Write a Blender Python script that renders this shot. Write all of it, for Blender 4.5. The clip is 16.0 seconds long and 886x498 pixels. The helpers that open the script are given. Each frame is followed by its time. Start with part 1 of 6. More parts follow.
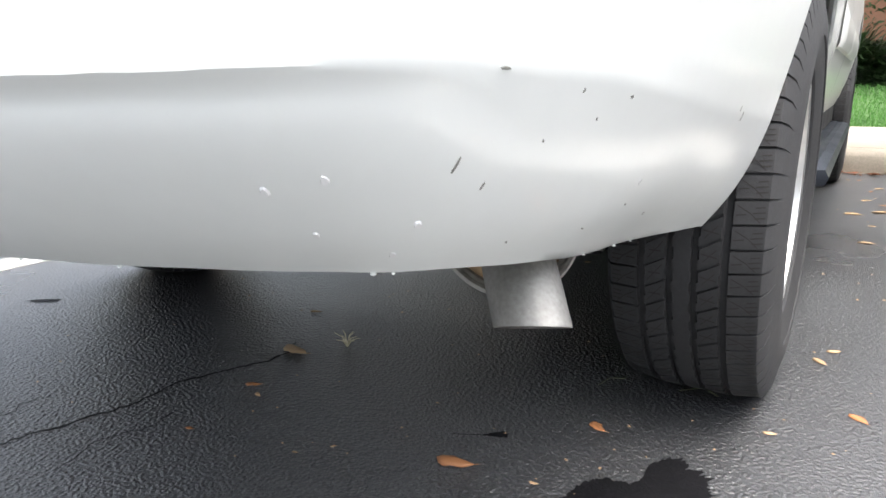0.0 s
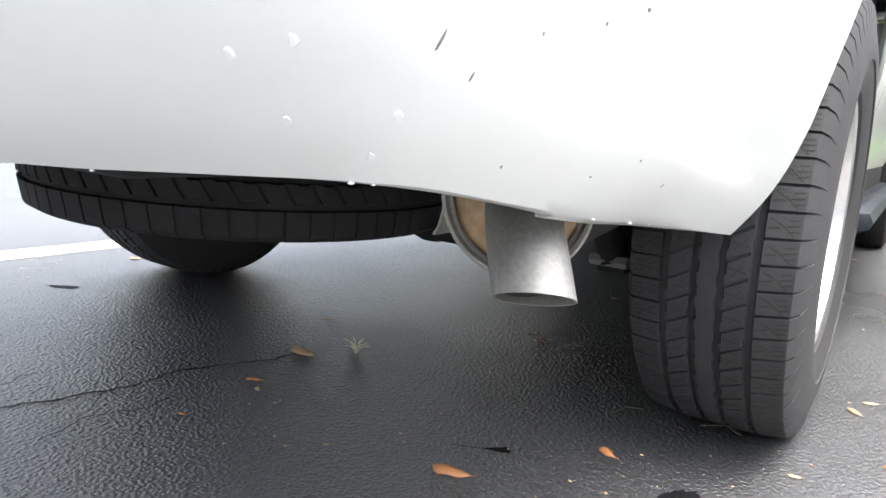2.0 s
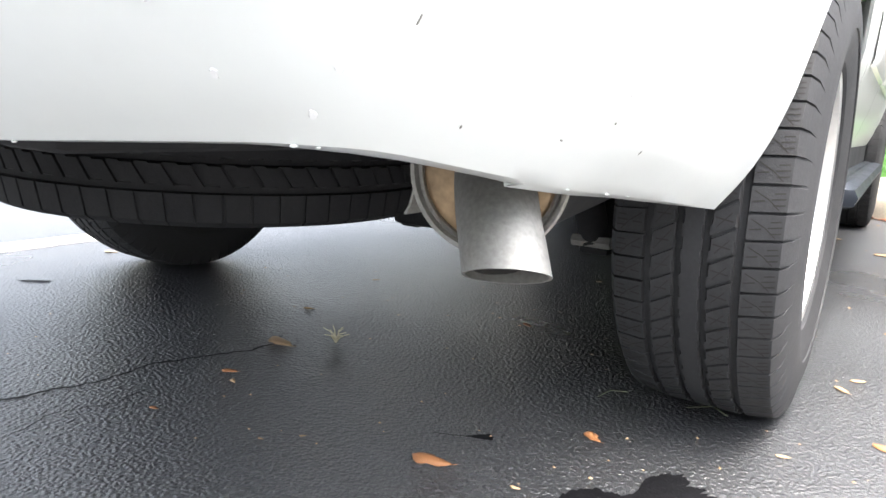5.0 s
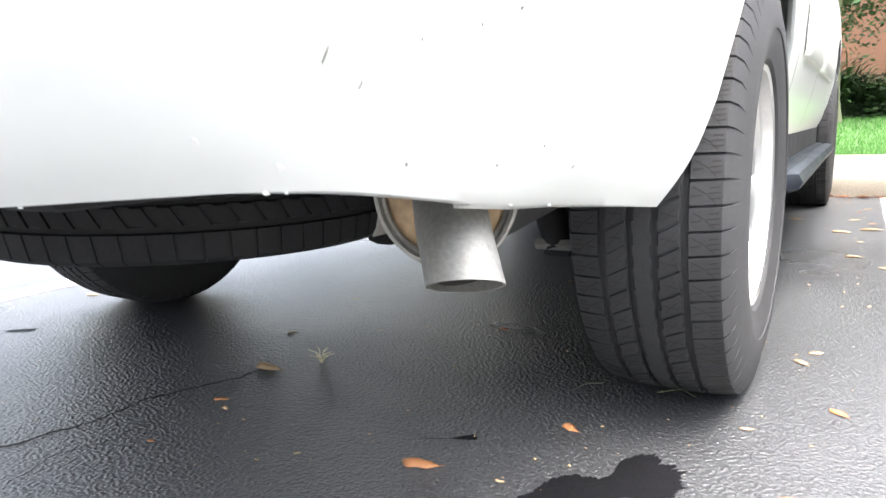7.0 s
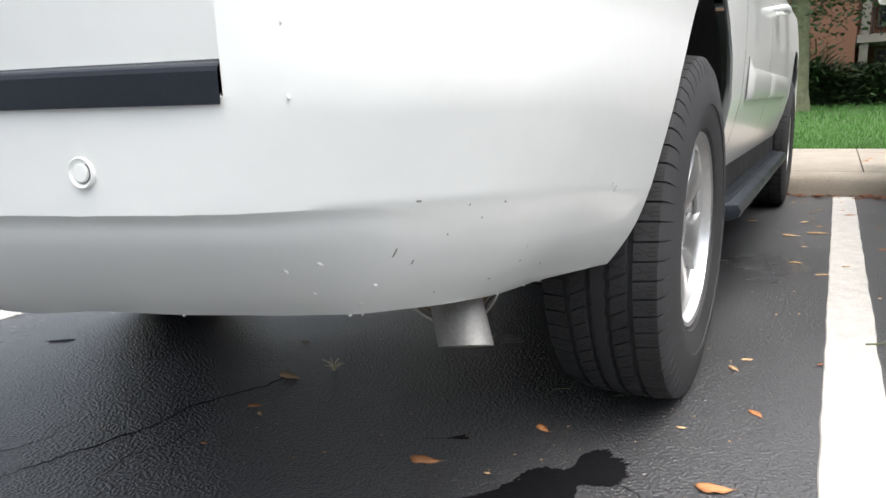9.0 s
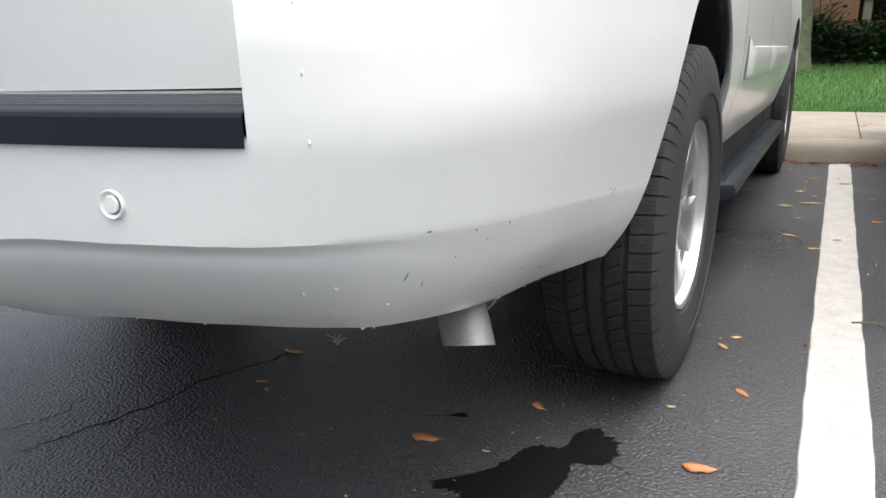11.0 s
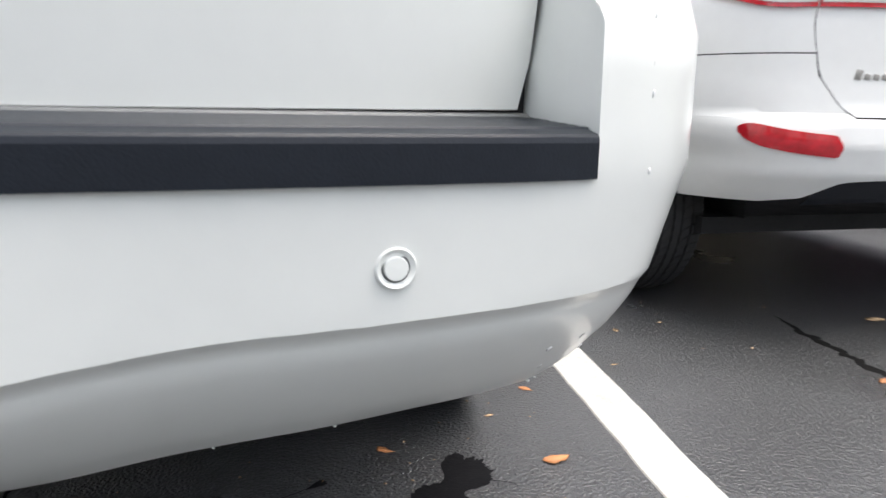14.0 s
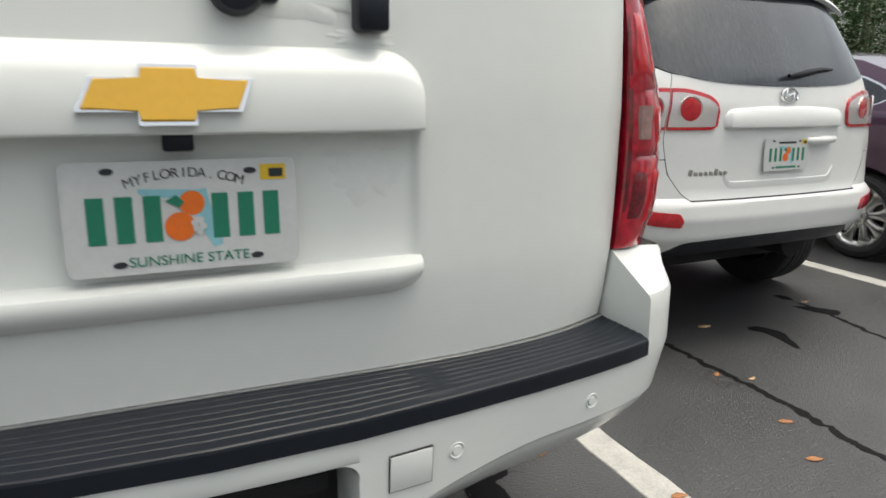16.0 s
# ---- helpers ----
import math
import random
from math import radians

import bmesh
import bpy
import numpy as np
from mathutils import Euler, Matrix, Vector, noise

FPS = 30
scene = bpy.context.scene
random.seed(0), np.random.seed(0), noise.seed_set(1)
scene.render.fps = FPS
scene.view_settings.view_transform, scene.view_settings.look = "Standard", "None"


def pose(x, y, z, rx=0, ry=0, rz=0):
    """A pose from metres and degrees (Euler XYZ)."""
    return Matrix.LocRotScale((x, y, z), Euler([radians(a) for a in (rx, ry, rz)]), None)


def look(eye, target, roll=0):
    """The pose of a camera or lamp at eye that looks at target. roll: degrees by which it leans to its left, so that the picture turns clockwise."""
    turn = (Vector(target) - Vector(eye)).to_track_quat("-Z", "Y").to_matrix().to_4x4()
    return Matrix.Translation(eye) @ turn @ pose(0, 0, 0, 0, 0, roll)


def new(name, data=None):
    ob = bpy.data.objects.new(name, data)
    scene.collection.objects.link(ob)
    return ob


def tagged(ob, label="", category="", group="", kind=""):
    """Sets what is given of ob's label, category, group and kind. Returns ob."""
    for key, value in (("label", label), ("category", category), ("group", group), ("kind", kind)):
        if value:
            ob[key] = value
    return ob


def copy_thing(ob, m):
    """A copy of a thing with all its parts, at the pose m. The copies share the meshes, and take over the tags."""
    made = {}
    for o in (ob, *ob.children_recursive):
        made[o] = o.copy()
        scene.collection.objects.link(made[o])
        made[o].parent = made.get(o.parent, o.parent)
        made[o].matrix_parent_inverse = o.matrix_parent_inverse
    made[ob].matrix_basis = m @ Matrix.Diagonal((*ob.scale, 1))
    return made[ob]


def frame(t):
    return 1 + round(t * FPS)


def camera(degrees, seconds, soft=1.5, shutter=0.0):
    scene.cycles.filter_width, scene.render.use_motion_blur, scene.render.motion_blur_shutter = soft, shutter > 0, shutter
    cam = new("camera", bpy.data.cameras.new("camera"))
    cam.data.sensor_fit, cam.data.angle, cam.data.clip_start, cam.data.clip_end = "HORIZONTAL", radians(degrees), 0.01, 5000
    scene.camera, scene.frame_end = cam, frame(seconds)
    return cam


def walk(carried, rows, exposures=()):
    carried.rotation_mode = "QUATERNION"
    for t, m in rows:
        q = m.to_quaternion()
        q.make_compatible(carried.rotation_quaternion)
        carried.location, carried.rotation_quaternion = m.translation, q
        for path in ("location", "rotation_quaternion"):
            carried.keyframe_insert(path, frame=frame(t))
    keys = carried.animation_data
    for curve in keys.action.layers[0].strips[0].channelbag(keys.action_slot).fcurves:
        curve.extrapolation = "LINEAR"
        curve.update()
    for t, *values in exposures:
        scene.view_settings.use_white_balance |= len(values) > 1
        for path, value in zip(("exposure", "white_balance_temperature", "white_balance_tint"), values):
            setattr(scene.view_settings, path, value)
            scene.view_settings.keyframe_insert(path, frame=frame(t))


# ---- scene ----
cam = camera(66.4, 16.0, 1.5, 0.3)
PATH = [
    (0, (1.082, -1.453, 0.615), (0.066, 0.2, 0.131), -0.4),
    (0.5, (1.1, -1.456, 0.599), (0.093, 0.198, 0.1), -0.4),
    (1, (1.098, -1.443, 0.584), (0.098, 0.225, 0.117), 4.0),
    (1.5, (1.1, -1.41, 0.538), (0.092, 0.261, 0.103), 4.7),
    (2, (1.097, -1.415, 0.528), (-0.019, 0.207, 0.174), 3.7),
    (2.5, (1.103, -1.413, 0.54), (-0.006, 0.214, 0.189), 3.1),
    (3, (1.116, -1.416, 0.535), (0.017, 0.221, 0.196), 3.3),
    (3.5, (1.112, -1.415, 0.526), (0.013, 0.211, 0.14), 2.8),
    (3.7, (1.113, -1.414, 0.521), (0.011, 0.209, 0.133), 3.1),
    (5.8, (1.084, -1.36, 0.495), (0.05, 0.316, 0.149), 1.3),
    (6, (1.120, -1.381, 0.480), (0.061, 0.290, 0.184), -0.9),
    (6.5, (1.125, -1.382, 0.483), (0.117, 0.315, 0.157), -1.3),
    (7, (1.144, -1.424, 0.528), (0.108, 0.252, 0.181), -2.0),
    (7.5, (1.198, -1.525, 0.602), (0.137, 0.14, 0.283), -1.7),
    (8, (1.236, -1.582, 0.639), (0.282, 0.137, 0.271), -0.8),
    (8.5, (1.245, -1.624, 0.668), (0.294, 0.092, 0.283), -2.3),
    (9, (1.25, -1.656, 0.704), (0.269, 0.037, 0.293), -2.0),
    (9.2, (1.246, -1.646, 0.726), (0.268, 0.042, 0.284), -2.0),
    (11.3, (1.254, -1.703, 0.783), (0.311, -0.029, 0.227), -1.2),
    (11.5, (1.239, -1.714, 0.781), (0.355, -0.005, 0.233), -1.4),
    (12, (1.159, -1.694, 0.764), (0.48, 0.124, 0.283), -1.0),
    (12.5, (1.024, -1.63, 0.686), (0.518, 0.248, 0.221), 0.8),
    (13, (0.909, -1.604, 0.666), (0.582, 0.311, 0.192), 0.3),
    (13.5, (0.771, -1.642, 0.706), (0.719, 0.307, 0.258), 0.2),
    (14, (0.623, -1.725, 0.769), (0.956, 0.198, 0.33), 1.0),
    (14.5, (0.497, -1.854, 0.867), (1.086, 0.008, 0.438), -0.4),
    (15, (0.312, -2.006, 1.007), (1.08, -0.216, 0.556), 3.9),
    (15.5, (0.096, -2.11, 1.099), (0.948, -0.363, 0.626), 0.5),
    (16, (-0.045, -2.235, 1.213), (0.73, -0.449, 0.753), 0.6),
]
EXPOSURES = [(0, 1.78, 6500, 10), (1.0, 2.02, 6500, 10), (1.5, 2.25, 6500, 10), (3.5, 2.45, 6500, 10), (6.0, 2.72, 6500, 10), (7.0, 2.74, 6500, 10), (7.5, 2.24, 6500, 10), (8.0, 1.70, 6500, 10), (9.0, 1.12, 6500, 10),
             (11.5, 0.90, 6500, 10), (12.5, 0.96, 6500, 10), (13.5, 1.15, 6500, 10), (14.0, 0.96, 6500, 10), (14.5, 0.72, 6600, 11), (15.0, 0.38, 6650, 8), (16.0, 0.22, 6850, 5)]
walk(cam, [(t, look(eye, target, roll)) for t, eye, target, roll in PATH], EXPOSURES)

# ---- world, sun ----
world = bpy.data.worlds.new("overcast_sky")
scene.world = world
world.use_nodes = True
wn = world.node_tree
sky = wn.nodes.new("ShaderNodeTexSky")
sky.sky_type = "NISHITA"
sky.sun_disc = False
sky.sun_elevation = radians(76)
sky.sun_rotation = radians(109)
sky.air_density, sky.dust_density, sky.ozone_density = 1.0, 6.0, 1.0
cloud = wn.nodes.new("ShaderNodeHueSaturation")
cloud.inputs["Saturation"].default_value = 0.5
wn.links.new(sky.outputs[0], cloud.inputs["Color"])
wn.links.new(cloud.outputs[0], wn.nodes["Background"].inputs[0])
wn.nodes["Background"].inputs[1].default_value = 0.21
sun = new("sun", bpy.data.lights.new("sun", "SUN"))
sun.data.energy, sun.data.angle, sun.data.color = 0.5, radians(100), (1.0, 1.0, 1.0)
sun.matrix_world = look((1.9, -0.65, 8.0), (0, 0, 0))


# ---- materials ----
def material(name, color, rough=0.5, metal=0.0, coat=0.0, vary=0.12, scale=6.0, fine=90.0, bump=0.0, bump_scale=200.0, emission=None, alpha=None, transmission=0.0, rough_vary=0.1, random_tint=0.0):
    m = bpy.data.materials.new(name)
    m.use_nodes = True
    nt = m.node_tree
    b = nt.nodes["Principled BSDF"]
    b.inputs["Roughness"].default_value = rough
    b.inputs["Metallic"].default_value = metal
    b.inputs["Coat Weight"].default_value = coat
    b.inputs["Coat Roughness"].default_value = 0.04
    b.inputs["Transmission Weight"].default_value = transmission
    tc = nt.nodes.new("ShaderNodeTexCoord")
    big = nt.nodes.new("ShaderNodeTexNoise")
    big.inputs["Scale"].default_value, big.inputs["Detail"].default_value = scale, 6.0
    small = nt.nodes.new("ShaderNodeTexNoise")
    small.inputs["Scale"].default_value, small.inputs["Detail"].default_value = fine, 3.0
    for n in (big, small):
        nt.links.new(tc.outputs["Object"], n.inputs["Vector"])
    mix = nt.nodes.new("ShaderNodeMath")
    mix.operation = "ADD"
    nt.links.new(big.outputs[0], mix.inputs[0])
    nt.links.new(small.outputs[0], mix.inputs[1])
    ramp = nt.nodes.new("ShaderNodeMapRange")
    ramp.inputs["From Min"].default_value, ramp.inputs["From Max"].default_value = 0.6, 1.4
    ramp.inputs["To Min"].default_value, ramp.inputs["To Max"].default_value = 1 - vary, 1 + vary
    nt.links.new(mix.outputs[0], ramp.inputs[0])
    col = nt.nodes.new("ShaderNodeVectorMath")
    col.operation = "SCALE"
    col.inputs[0].default_value = color
    nt.links.new(ramp.outputs[0], col.inputs["Scale"])
    out = col.outputs[0]
    if random_tint:
        info = nt.nodes.new("ShaderNodeObjectInfo")
        hsv = nt.nodes.new("ShaderNodeHueSaturation")
        mr = nt.nodes.new("ShaderNodeMapRange")
        mr.inputs["To Min"].default_value, mr.inputs["To Max"].default_value = 1 - random_tint, 1 + random_tint
        nt.links.new(info.outputs["Random"], mr.inputs[0])
        nt.links.new(mr.outputs[0], hsv.inputs["Value"])
        nt.links.new(out, hsv.inputs["Color"])
        out = hsv.outputs[0]
    nt.links.new(out, b.inputs["Base Color"])
    rr = nt.nodes.new("ShaderNodeMapRange")
    rr.inputs["From Min"].default_value, rr.inputs["From Max"].default_value = 0.3, 0.7
    rr.inputs["To Min"].default_value, rr.inputs["To Max"].default_value = max(0.02, rough * (1 - rough_vary)), min(1, rough * (1 + rough_vary))
    nt.links.new(big.outputs[0], rr.inputs[0])
    nt.links.new(rr.outputs[0], b.inputs["Roughness"])
    if bump:
        bn = nt.nodes.new("ShaderNodeTexNoise")
        bn.inputs["Scale"].default_value, bn.inputs["Detail"].default_value = bump_scale, 4.0
        nt.links.new(tc.outputs["Object"], bn.inputs["Vector"])
        bp = nt.nodes.new("ShaderNodeBump")
        bp.inputs["Strength"].default_value, bp.inputs["Distance"].default_value = bump, 0.002
        nt.links.new(bn.outputs[0], bp.inputs["Height"])
        nt.links.new(bp.outputs[0], b.inputs["Normal"])
    if emission:
        b.inputs["Emission Color"].default_value = (*emission, 1)
        b.inputs["Emission Strength"].default_value = 1.0
    return m


def asphalt_material(name, base=0.044, rough=0.33):
    m = bpy.data.materials.new(name)
    m.use_nodes = True
    nt = m.node_tree
    b = nt.nodes["Principled BSDF"]
    tc = nt.nodes.new("ShaderNodeTexCoord")

    def tex(kind, scale, detail=4.0):
        n = nt.nodes.new(kind)
        n.inputs["Scale"].default_value = scale
        if kind == "ShaderNodeTexNoise":
            n.inputs["Detail"].default_value = detail
        nt.links.new(tc.outputs["Object"], n.inputs["Vector"])
        return n

    pits = tex("ShaderNodeTexNoise", 105.0, 5.0)
    coarse = tex("ShaderNodeTexNoise", 480.0, 4.0)
    swell = tex("ShaderNodeTexNoise", 28.0, 3.0)
    patch = tex("ShaderNodeTexNoise", 1.1, 5.0)
    grit = tex("ShaderNodeTexNoise", 300.0, 2.0)
    bare = nt.nodes.new("ShaderNodeMapRange")
    bare.inputs["From Min"].default_value, bare.inputs["From Max"].default_value = 0.35, 0.7
    bare.inputs["To Min"].default_value, bare.inputs["To Max"].default_value = base * 0.75, base * 1.35
    nt.links.new(patch.outputs[0], bare.inputs[0])
    speck = nt.nodes.new("ShaderNodeMapRange")
    speck.inputs["From Min"].default_value, speck.inputs["From Max"].default_value = 0.60, 0.74
    speck.inputs["To Min"].default_value, speck.inputs["To Max"].default_value = 0.0, 0.09
    nt.links.new(grit.outputs[0], speck.inputs[0])
    add = nt.nodes.new("ShaderNodeMath")
    add.operation = "ADD"
    nt.links.new(bare.outputs[0], add.inputs[0])
    nt.links.new(speck.outputs[0], add.inputs[1])
    comb = nt.nodes.new("ShaderNodeCombineColor")
    for i, k in enumerate((0.97, 1.0, 1.045)):
        s = nt.nodes.new("ShaderNodeMath")
        s.operation = "MULTIPLY"
        s.inputs[1].default_value = k
        nt.links.new(add.outputs[0], s.inputs[0])
        nt.links.new(s.outputs[0], comb.inputs[i])
    nt.links.new(comb.outputs[0], b.inputs["Base Color"])
    b.inputs["Specular IOR Level"].default_value = 0.85
    wet = nt.nodes.new("ShaderNodeMapRange")
    wet.inputs["From Min"].default_value, wet.inputs["From Max"].default_value = 0.35, 0.65
    wet.inputs["To Min"].default_value, wet.inputs["To Max"].default_value = rough * 0.8, rough * 1.2
    nt.links.new(patch.outputs[0], wet.inputs[0])
    nt.links.new(wet.outputs[0], b.inputs["Roughness"])
    stones = nt.nodes.new("ShaderNodeTexVoronoi")
    stones.feature = "SMOOTH_F1"
    stones.inputs["Scale"].default_value = 120.0
    stones.inputs["Smoothness"].default_value = 0.35
    warp = nt.nodes.new("ShaderNodeVectorMath")
    warp.operation = "MULTIPLY_ADD"
    warp.inputs[1].default_value = (0.006, 0.006, 0.006)
    nt.links.new(pits.outputs[1], warp.inputs[0])
    nt.links.new(tc.outputs["Object"], warp.inputs[2])
    nt.links.new(warp.outputs[0], stones.inputs["Vector"])
    dome = nt.nodes.new("ShaderNodeMapRange")
    dome.inputs["From Min"].default_value, dome.inputs["From Max"].default_value = 0.1, 0.6
    dome.inputs["To Min"].default_value, dome.inputs["To Max"].default_value = 0.55, 0.0
    nt.links.new(stones.outputs["Distance"], dome.inputs[0])
    h = nt.nodes.new("ShaderNodeMath")
    h.operation = "MULTIPLY_ADD"
    h.inputs[1].default_value = 0.25
    pit = nt.nodes.new("ShaderNodeMapRange")
    pit.inputs["From Min"].default_value, pit.inputs["From Max"].default_value = 0.50, 0.80
    nt.links.new(pits.outputs[0], pit.inputs[0])
    both_h = nt.nodes.new("ShaderNodeMath")
    both_h.operation = "MULTIPLY_ADD"
    both_h.inputs[1].default_value = 0.35
    nt.links.new(swell.outputs[0], both_h.inputs[0])
    heap = nt.nodes.new("ShaderNodeMath")
    heap.operation = "MULTIPLY_ADD"
    heap.inputs[1].default_value = 0.6
    nt.links.new(pit.outputs[0], heap.inputs[0])
    nt.links.new(dome.outputs[0], heap.inputs[2])
    nt.links.new(heap.outputs[0], both_h.inputs[2])
    nt.links.new(coarse.outputs[0], h.inputs[0])
    nt.links.new(both_h.outputs[0], h.inputs[2])
    bp = nt.nodes.new("ShaderNodeBump")
    bp.inputs["Strength"].default_value, bp.inputs["Distance"].default_value = 1.0, 0.0042
    nt.links.new(h.outputs[0], bp.inputs["Height"])
    nt.links.new(bp.outputs[0], b.inputs["Normal"])
    return m


M_PAINT = material("white_car_paint", (0.785, 0.802, 0.768), 0.34, coat=0.65, vary=0.02, scale=3, fine=30)
M_WETPAINT = material("wet_white_car_paint", (0.82, 0.835, 0.80), 0.12, coat=1.0, vary=0.03, scale=20, fine=80, bump=0.2, bump_scale=60)
M_PAINT2 = material("bright_white_car_paint", (0.80, 0.805, 0.785), 0.34, coat=0.6, vary=0.02, scale=3, fine=30)
for m_gloss in (M_PAINT, M_PAINT2):
    m_gloss.node_tree.nodes["Principled BSDF"].inputs["Coat Roughness"].default_value = 0.11
M_PURPLE = material("dark_purple_car_paint", (0.075, 0.028, 0.060), 0.3, metal=0.3, coat=0.9, vary=0.1)
M_BLACK = material("textured_black_plastic", (0.010, 0.013, 0.019), 0.38, vary=0.15, bump=0.12, bump_scale=500)
M_DARK = material("black_underbody_coating", (0.012, 0.012, 0.013), 0.8, vary=0.4, scale=9, bump=0.3, bump_scale=80)
M_RUBBER = material("tyre_rubber", (0.026, 0.026, 0.027), 0.72, vary=0.25, scale=7, fine=160, bump=0.25, bump_scale=350)
M_ALLOY = material("silver_alloy", (0.60, 0.60, 0.59), 0.32, metal=0.85, vary=0.08, scale=9)
M_ALLOY2 = material("polished_alloy", (0.72, 0.72, 0.71), 0.2, metal=0.95, vary=0.08, scale=9)
# tyre rubber with the shade under the tail put into its colour
M_SPARE = material("dusty_shaded_spare_rubber", (0.010, 0.010, 0.011), 0.8, vary=0.4, scale=7, fine=160, bump=0.25, bump_scale=350)
M_WEED = material("dry_weed", (0.58, 0.53, 0.37), 0.7, vary=0.3)
M_STRIP = material("grey_plastic_strip", (0.15, 0.155, 0.155), 0.4, vary=0.15)
M_CHROME = material("bright_chrome", (0.8, 0.8, 0.8), 0.12, metal=1.0, vary=0.05)
M_STEEL = material("brushed_exhaust_steel", (0.36, 0.35, 0.325), 0.56, metal=0.8, vary=0.22, scale=14, fine=200, bump=0.15, bump_scale=300)
M_SOOT = material("soot_black_pipe_inside", (0.02, 0.018, 0.016), 0.9, vary=0.3)
M_RUST = material("heat_rusted_steel", (0.38, 0.27, 0.16), 0.5, metal=0.5, vary=0.55, scale=11, fine=70, bump=0.2, bump_scale=120)
M_RED = material("red_lamp_lens", (0.42, 0.006, 0.022), 0.10, coat=1.0, vary=0.55, scale=16, fine=60)
M_RED_DEEP = material("deep_red_lamp_lens", (0.16, 0.003, 0.010), 0.10, coat=1.0, vary=0.6, scale=30, fine=120)
M_RED_BRIGHT = material("bright_red_lamp_lens", (0.52, 0.010, 0.020), 0.10, coat=1.0, vary=0.3, scale=24, fine=60)
M_CLEAR = material("clear_lamp_lens", (0.66, 0.61, 0.60), 0.18, metal=0.3, coat=1.0, vary=0.05, scale=30)
rib_wave = M_CLEAR.node_tree.nodes.new("ShaderNodeTexWave")
rib_wave.inputs["Scale"].default_value = 60.0
rib_bump = M_CLEAR.node_tree.nodes.new("ShaderNodeBump")
rib_bump.inputs["Strength"].default_value, rib_bump.inputs["Distance"].default_value = 0.8, 0.002
M_CLEAR.node_tree.links.new([n for n in M_CLEAR.node_tree.nodes if n.type == "TEX_COORD"][0].outputs["Object"], rib_wave.inputs["Vector"])
M_CLEAR.node_tree.links.new(rib_wave.outputs["Fac"], rib_bump.inputs["Height"])
M_CLEAR.node_tree.links.new(rib_bump.outputs[0], M_CLEAR.node_tree.nodes["Principled BSDF"].inputs["Normal"])
M_LENS = material("smoky_reversing_lens", (0.34, 0.20, 0.18), 0.2, coat=1.0, vary=0.3, scale=60)
M_GLASS = material("tinted_car_glass", (0.012, 0.014, 0.016), 0.07, coat=0.6, vary=0.2, scale=3)
M_GLASS2 = material("rain_streaked_glass", (0.030, 0.036, 0.044), 0.10, coat=0.3, vary=0.5, scale=5, fine=40, bump=0.30, bump_scale=34)
streak = M_GLASS2.node_tree.nodes.new("ShaderNodeMapping")
streak.inputs["Scale"].default_value = (1.6, 1.0, 0.14)
for node in [n for n in M_GLASS2.node_tree.nodes if n.type == "TEX_NOISE"]:
    M_GLASS2.node_tree.links.new(streak.outputs[0], node.inputs["Vector"])
M_GLASS2.node_tree.links.new([n for n in M_GLASS2.node_tree.nodes if n.type == "TEX_COORD"][0].outputs["Object"], streak.inputs["Vector"])
M_GOLD = material("gold_emblem", (0.72, 0.40, 0.02), 0.35, coat=0.6, vary=0.06)
M_ASPHALT = asphalt_material("damp_asphalt")
M_WET = material("wet_asphalt_stain", (0.006, 0.006, 0.007), 0.7, vary=0.3, scale=30, bump=0.6, bump_scale=180)
M_CRACK = material("sealed_crack_tar", (0.006, 0.006, 0.006), 0.6, vary=0.3, bump=0.5, bump_scale=150)
M_BLACK.node_tree.nodes["Principled BSDF"].inputs["Specular IOR Level"].default_value = 0.3
for m_dull in (M_CRACK, M_WET):
    m_dull.node_tree.nodes["Principled BSDF"].inputs["Specular IOR Level"].default_value = 0.12
M_LINE = material("worn_white_road_paint", (0.46, 0.45, 0.42), 0.7, vary=0.26, scale=14, fine=130, bump=0.6, bump_scale=240)
M_CONCRETE = material("weathered_concrete", (0.26, 0.23, 0.185), 0.85, vary=0.30, scale=5, fine=110, bump=0.5, bump_scale=160)
M_GRASS = material("lawn_green", (0.065, 0.175, 0.030), 0.8, vary=0.35, scale=2.5, fine=40, random_tint=0.2)
M_SOIL = material("lawn_base", (0.045, 0.10, 0.02), 0.95, vary=0.4, scale=3, fine=60)
M_LEAF = material("fallen_leaf_orange", (0.44, 0.19, 0.075), 0.65, vary=0.35, scale=40, fine=300, random_tint=0.3)
M_RUSTLEAF = material("fallen_leaf_rust", (0.20, 0.075, 0.035), 0.8, vary=0.4, scale=40, fine=300, random_tint=0.4)
M_PALE = material("fallen_leaf_pale", (0.44, 0.30, 0.17), 0.7, vary=0.3, scale=40, fine=300, random_tint=0.3)
M_BARK = material("lichen_grey_bark", (0.125, 0.135, 0.075), 0.9, vary=0.5, scale=7, fine=40, bump=0.9, bump_scale=30)
M_FOLIAGE = material("dark_shrub_leaves", (0.035, 0.075, 0.02), 0.5, vary=0.5, scale=2, fine=25, random_tint=0.3)
M_STUCCO = material("terracotta_stucco", (0.21, 0.105, 0.065), 0.9, vary=0.12, scale=1.5, fine=60, bump=0.4, bump_scale=90)
M_TRIM = material("cream_trim", (0.23, 0.215, 0.18), 0.8, vary=0.1)
M_WINDOW = material("dark_window_glass", (0.02, 0.025, 0.03), 0.08, vary=0.2)
M_PLATE = material("plate_white", (0.60, 0.61, 0.60), 0.35, vary=0.05, scale=20)
M_GREEN = material("plate_green_print", (0.012, 0.19, 0.11), 0.5, vary=0.1)
M_BLUE = material("plate_pale_blue_print", (0.25, 0.52, 0.58), 0.5, vary=0.1)
M_ORANGE = material("plate_orange_print", (0.80, 0.16, 0.015), 0.5, vary=0.1)
M_INK = material("plate_black_print", (0.02, 0.025, 0.03), 0.5, vary=0.1)
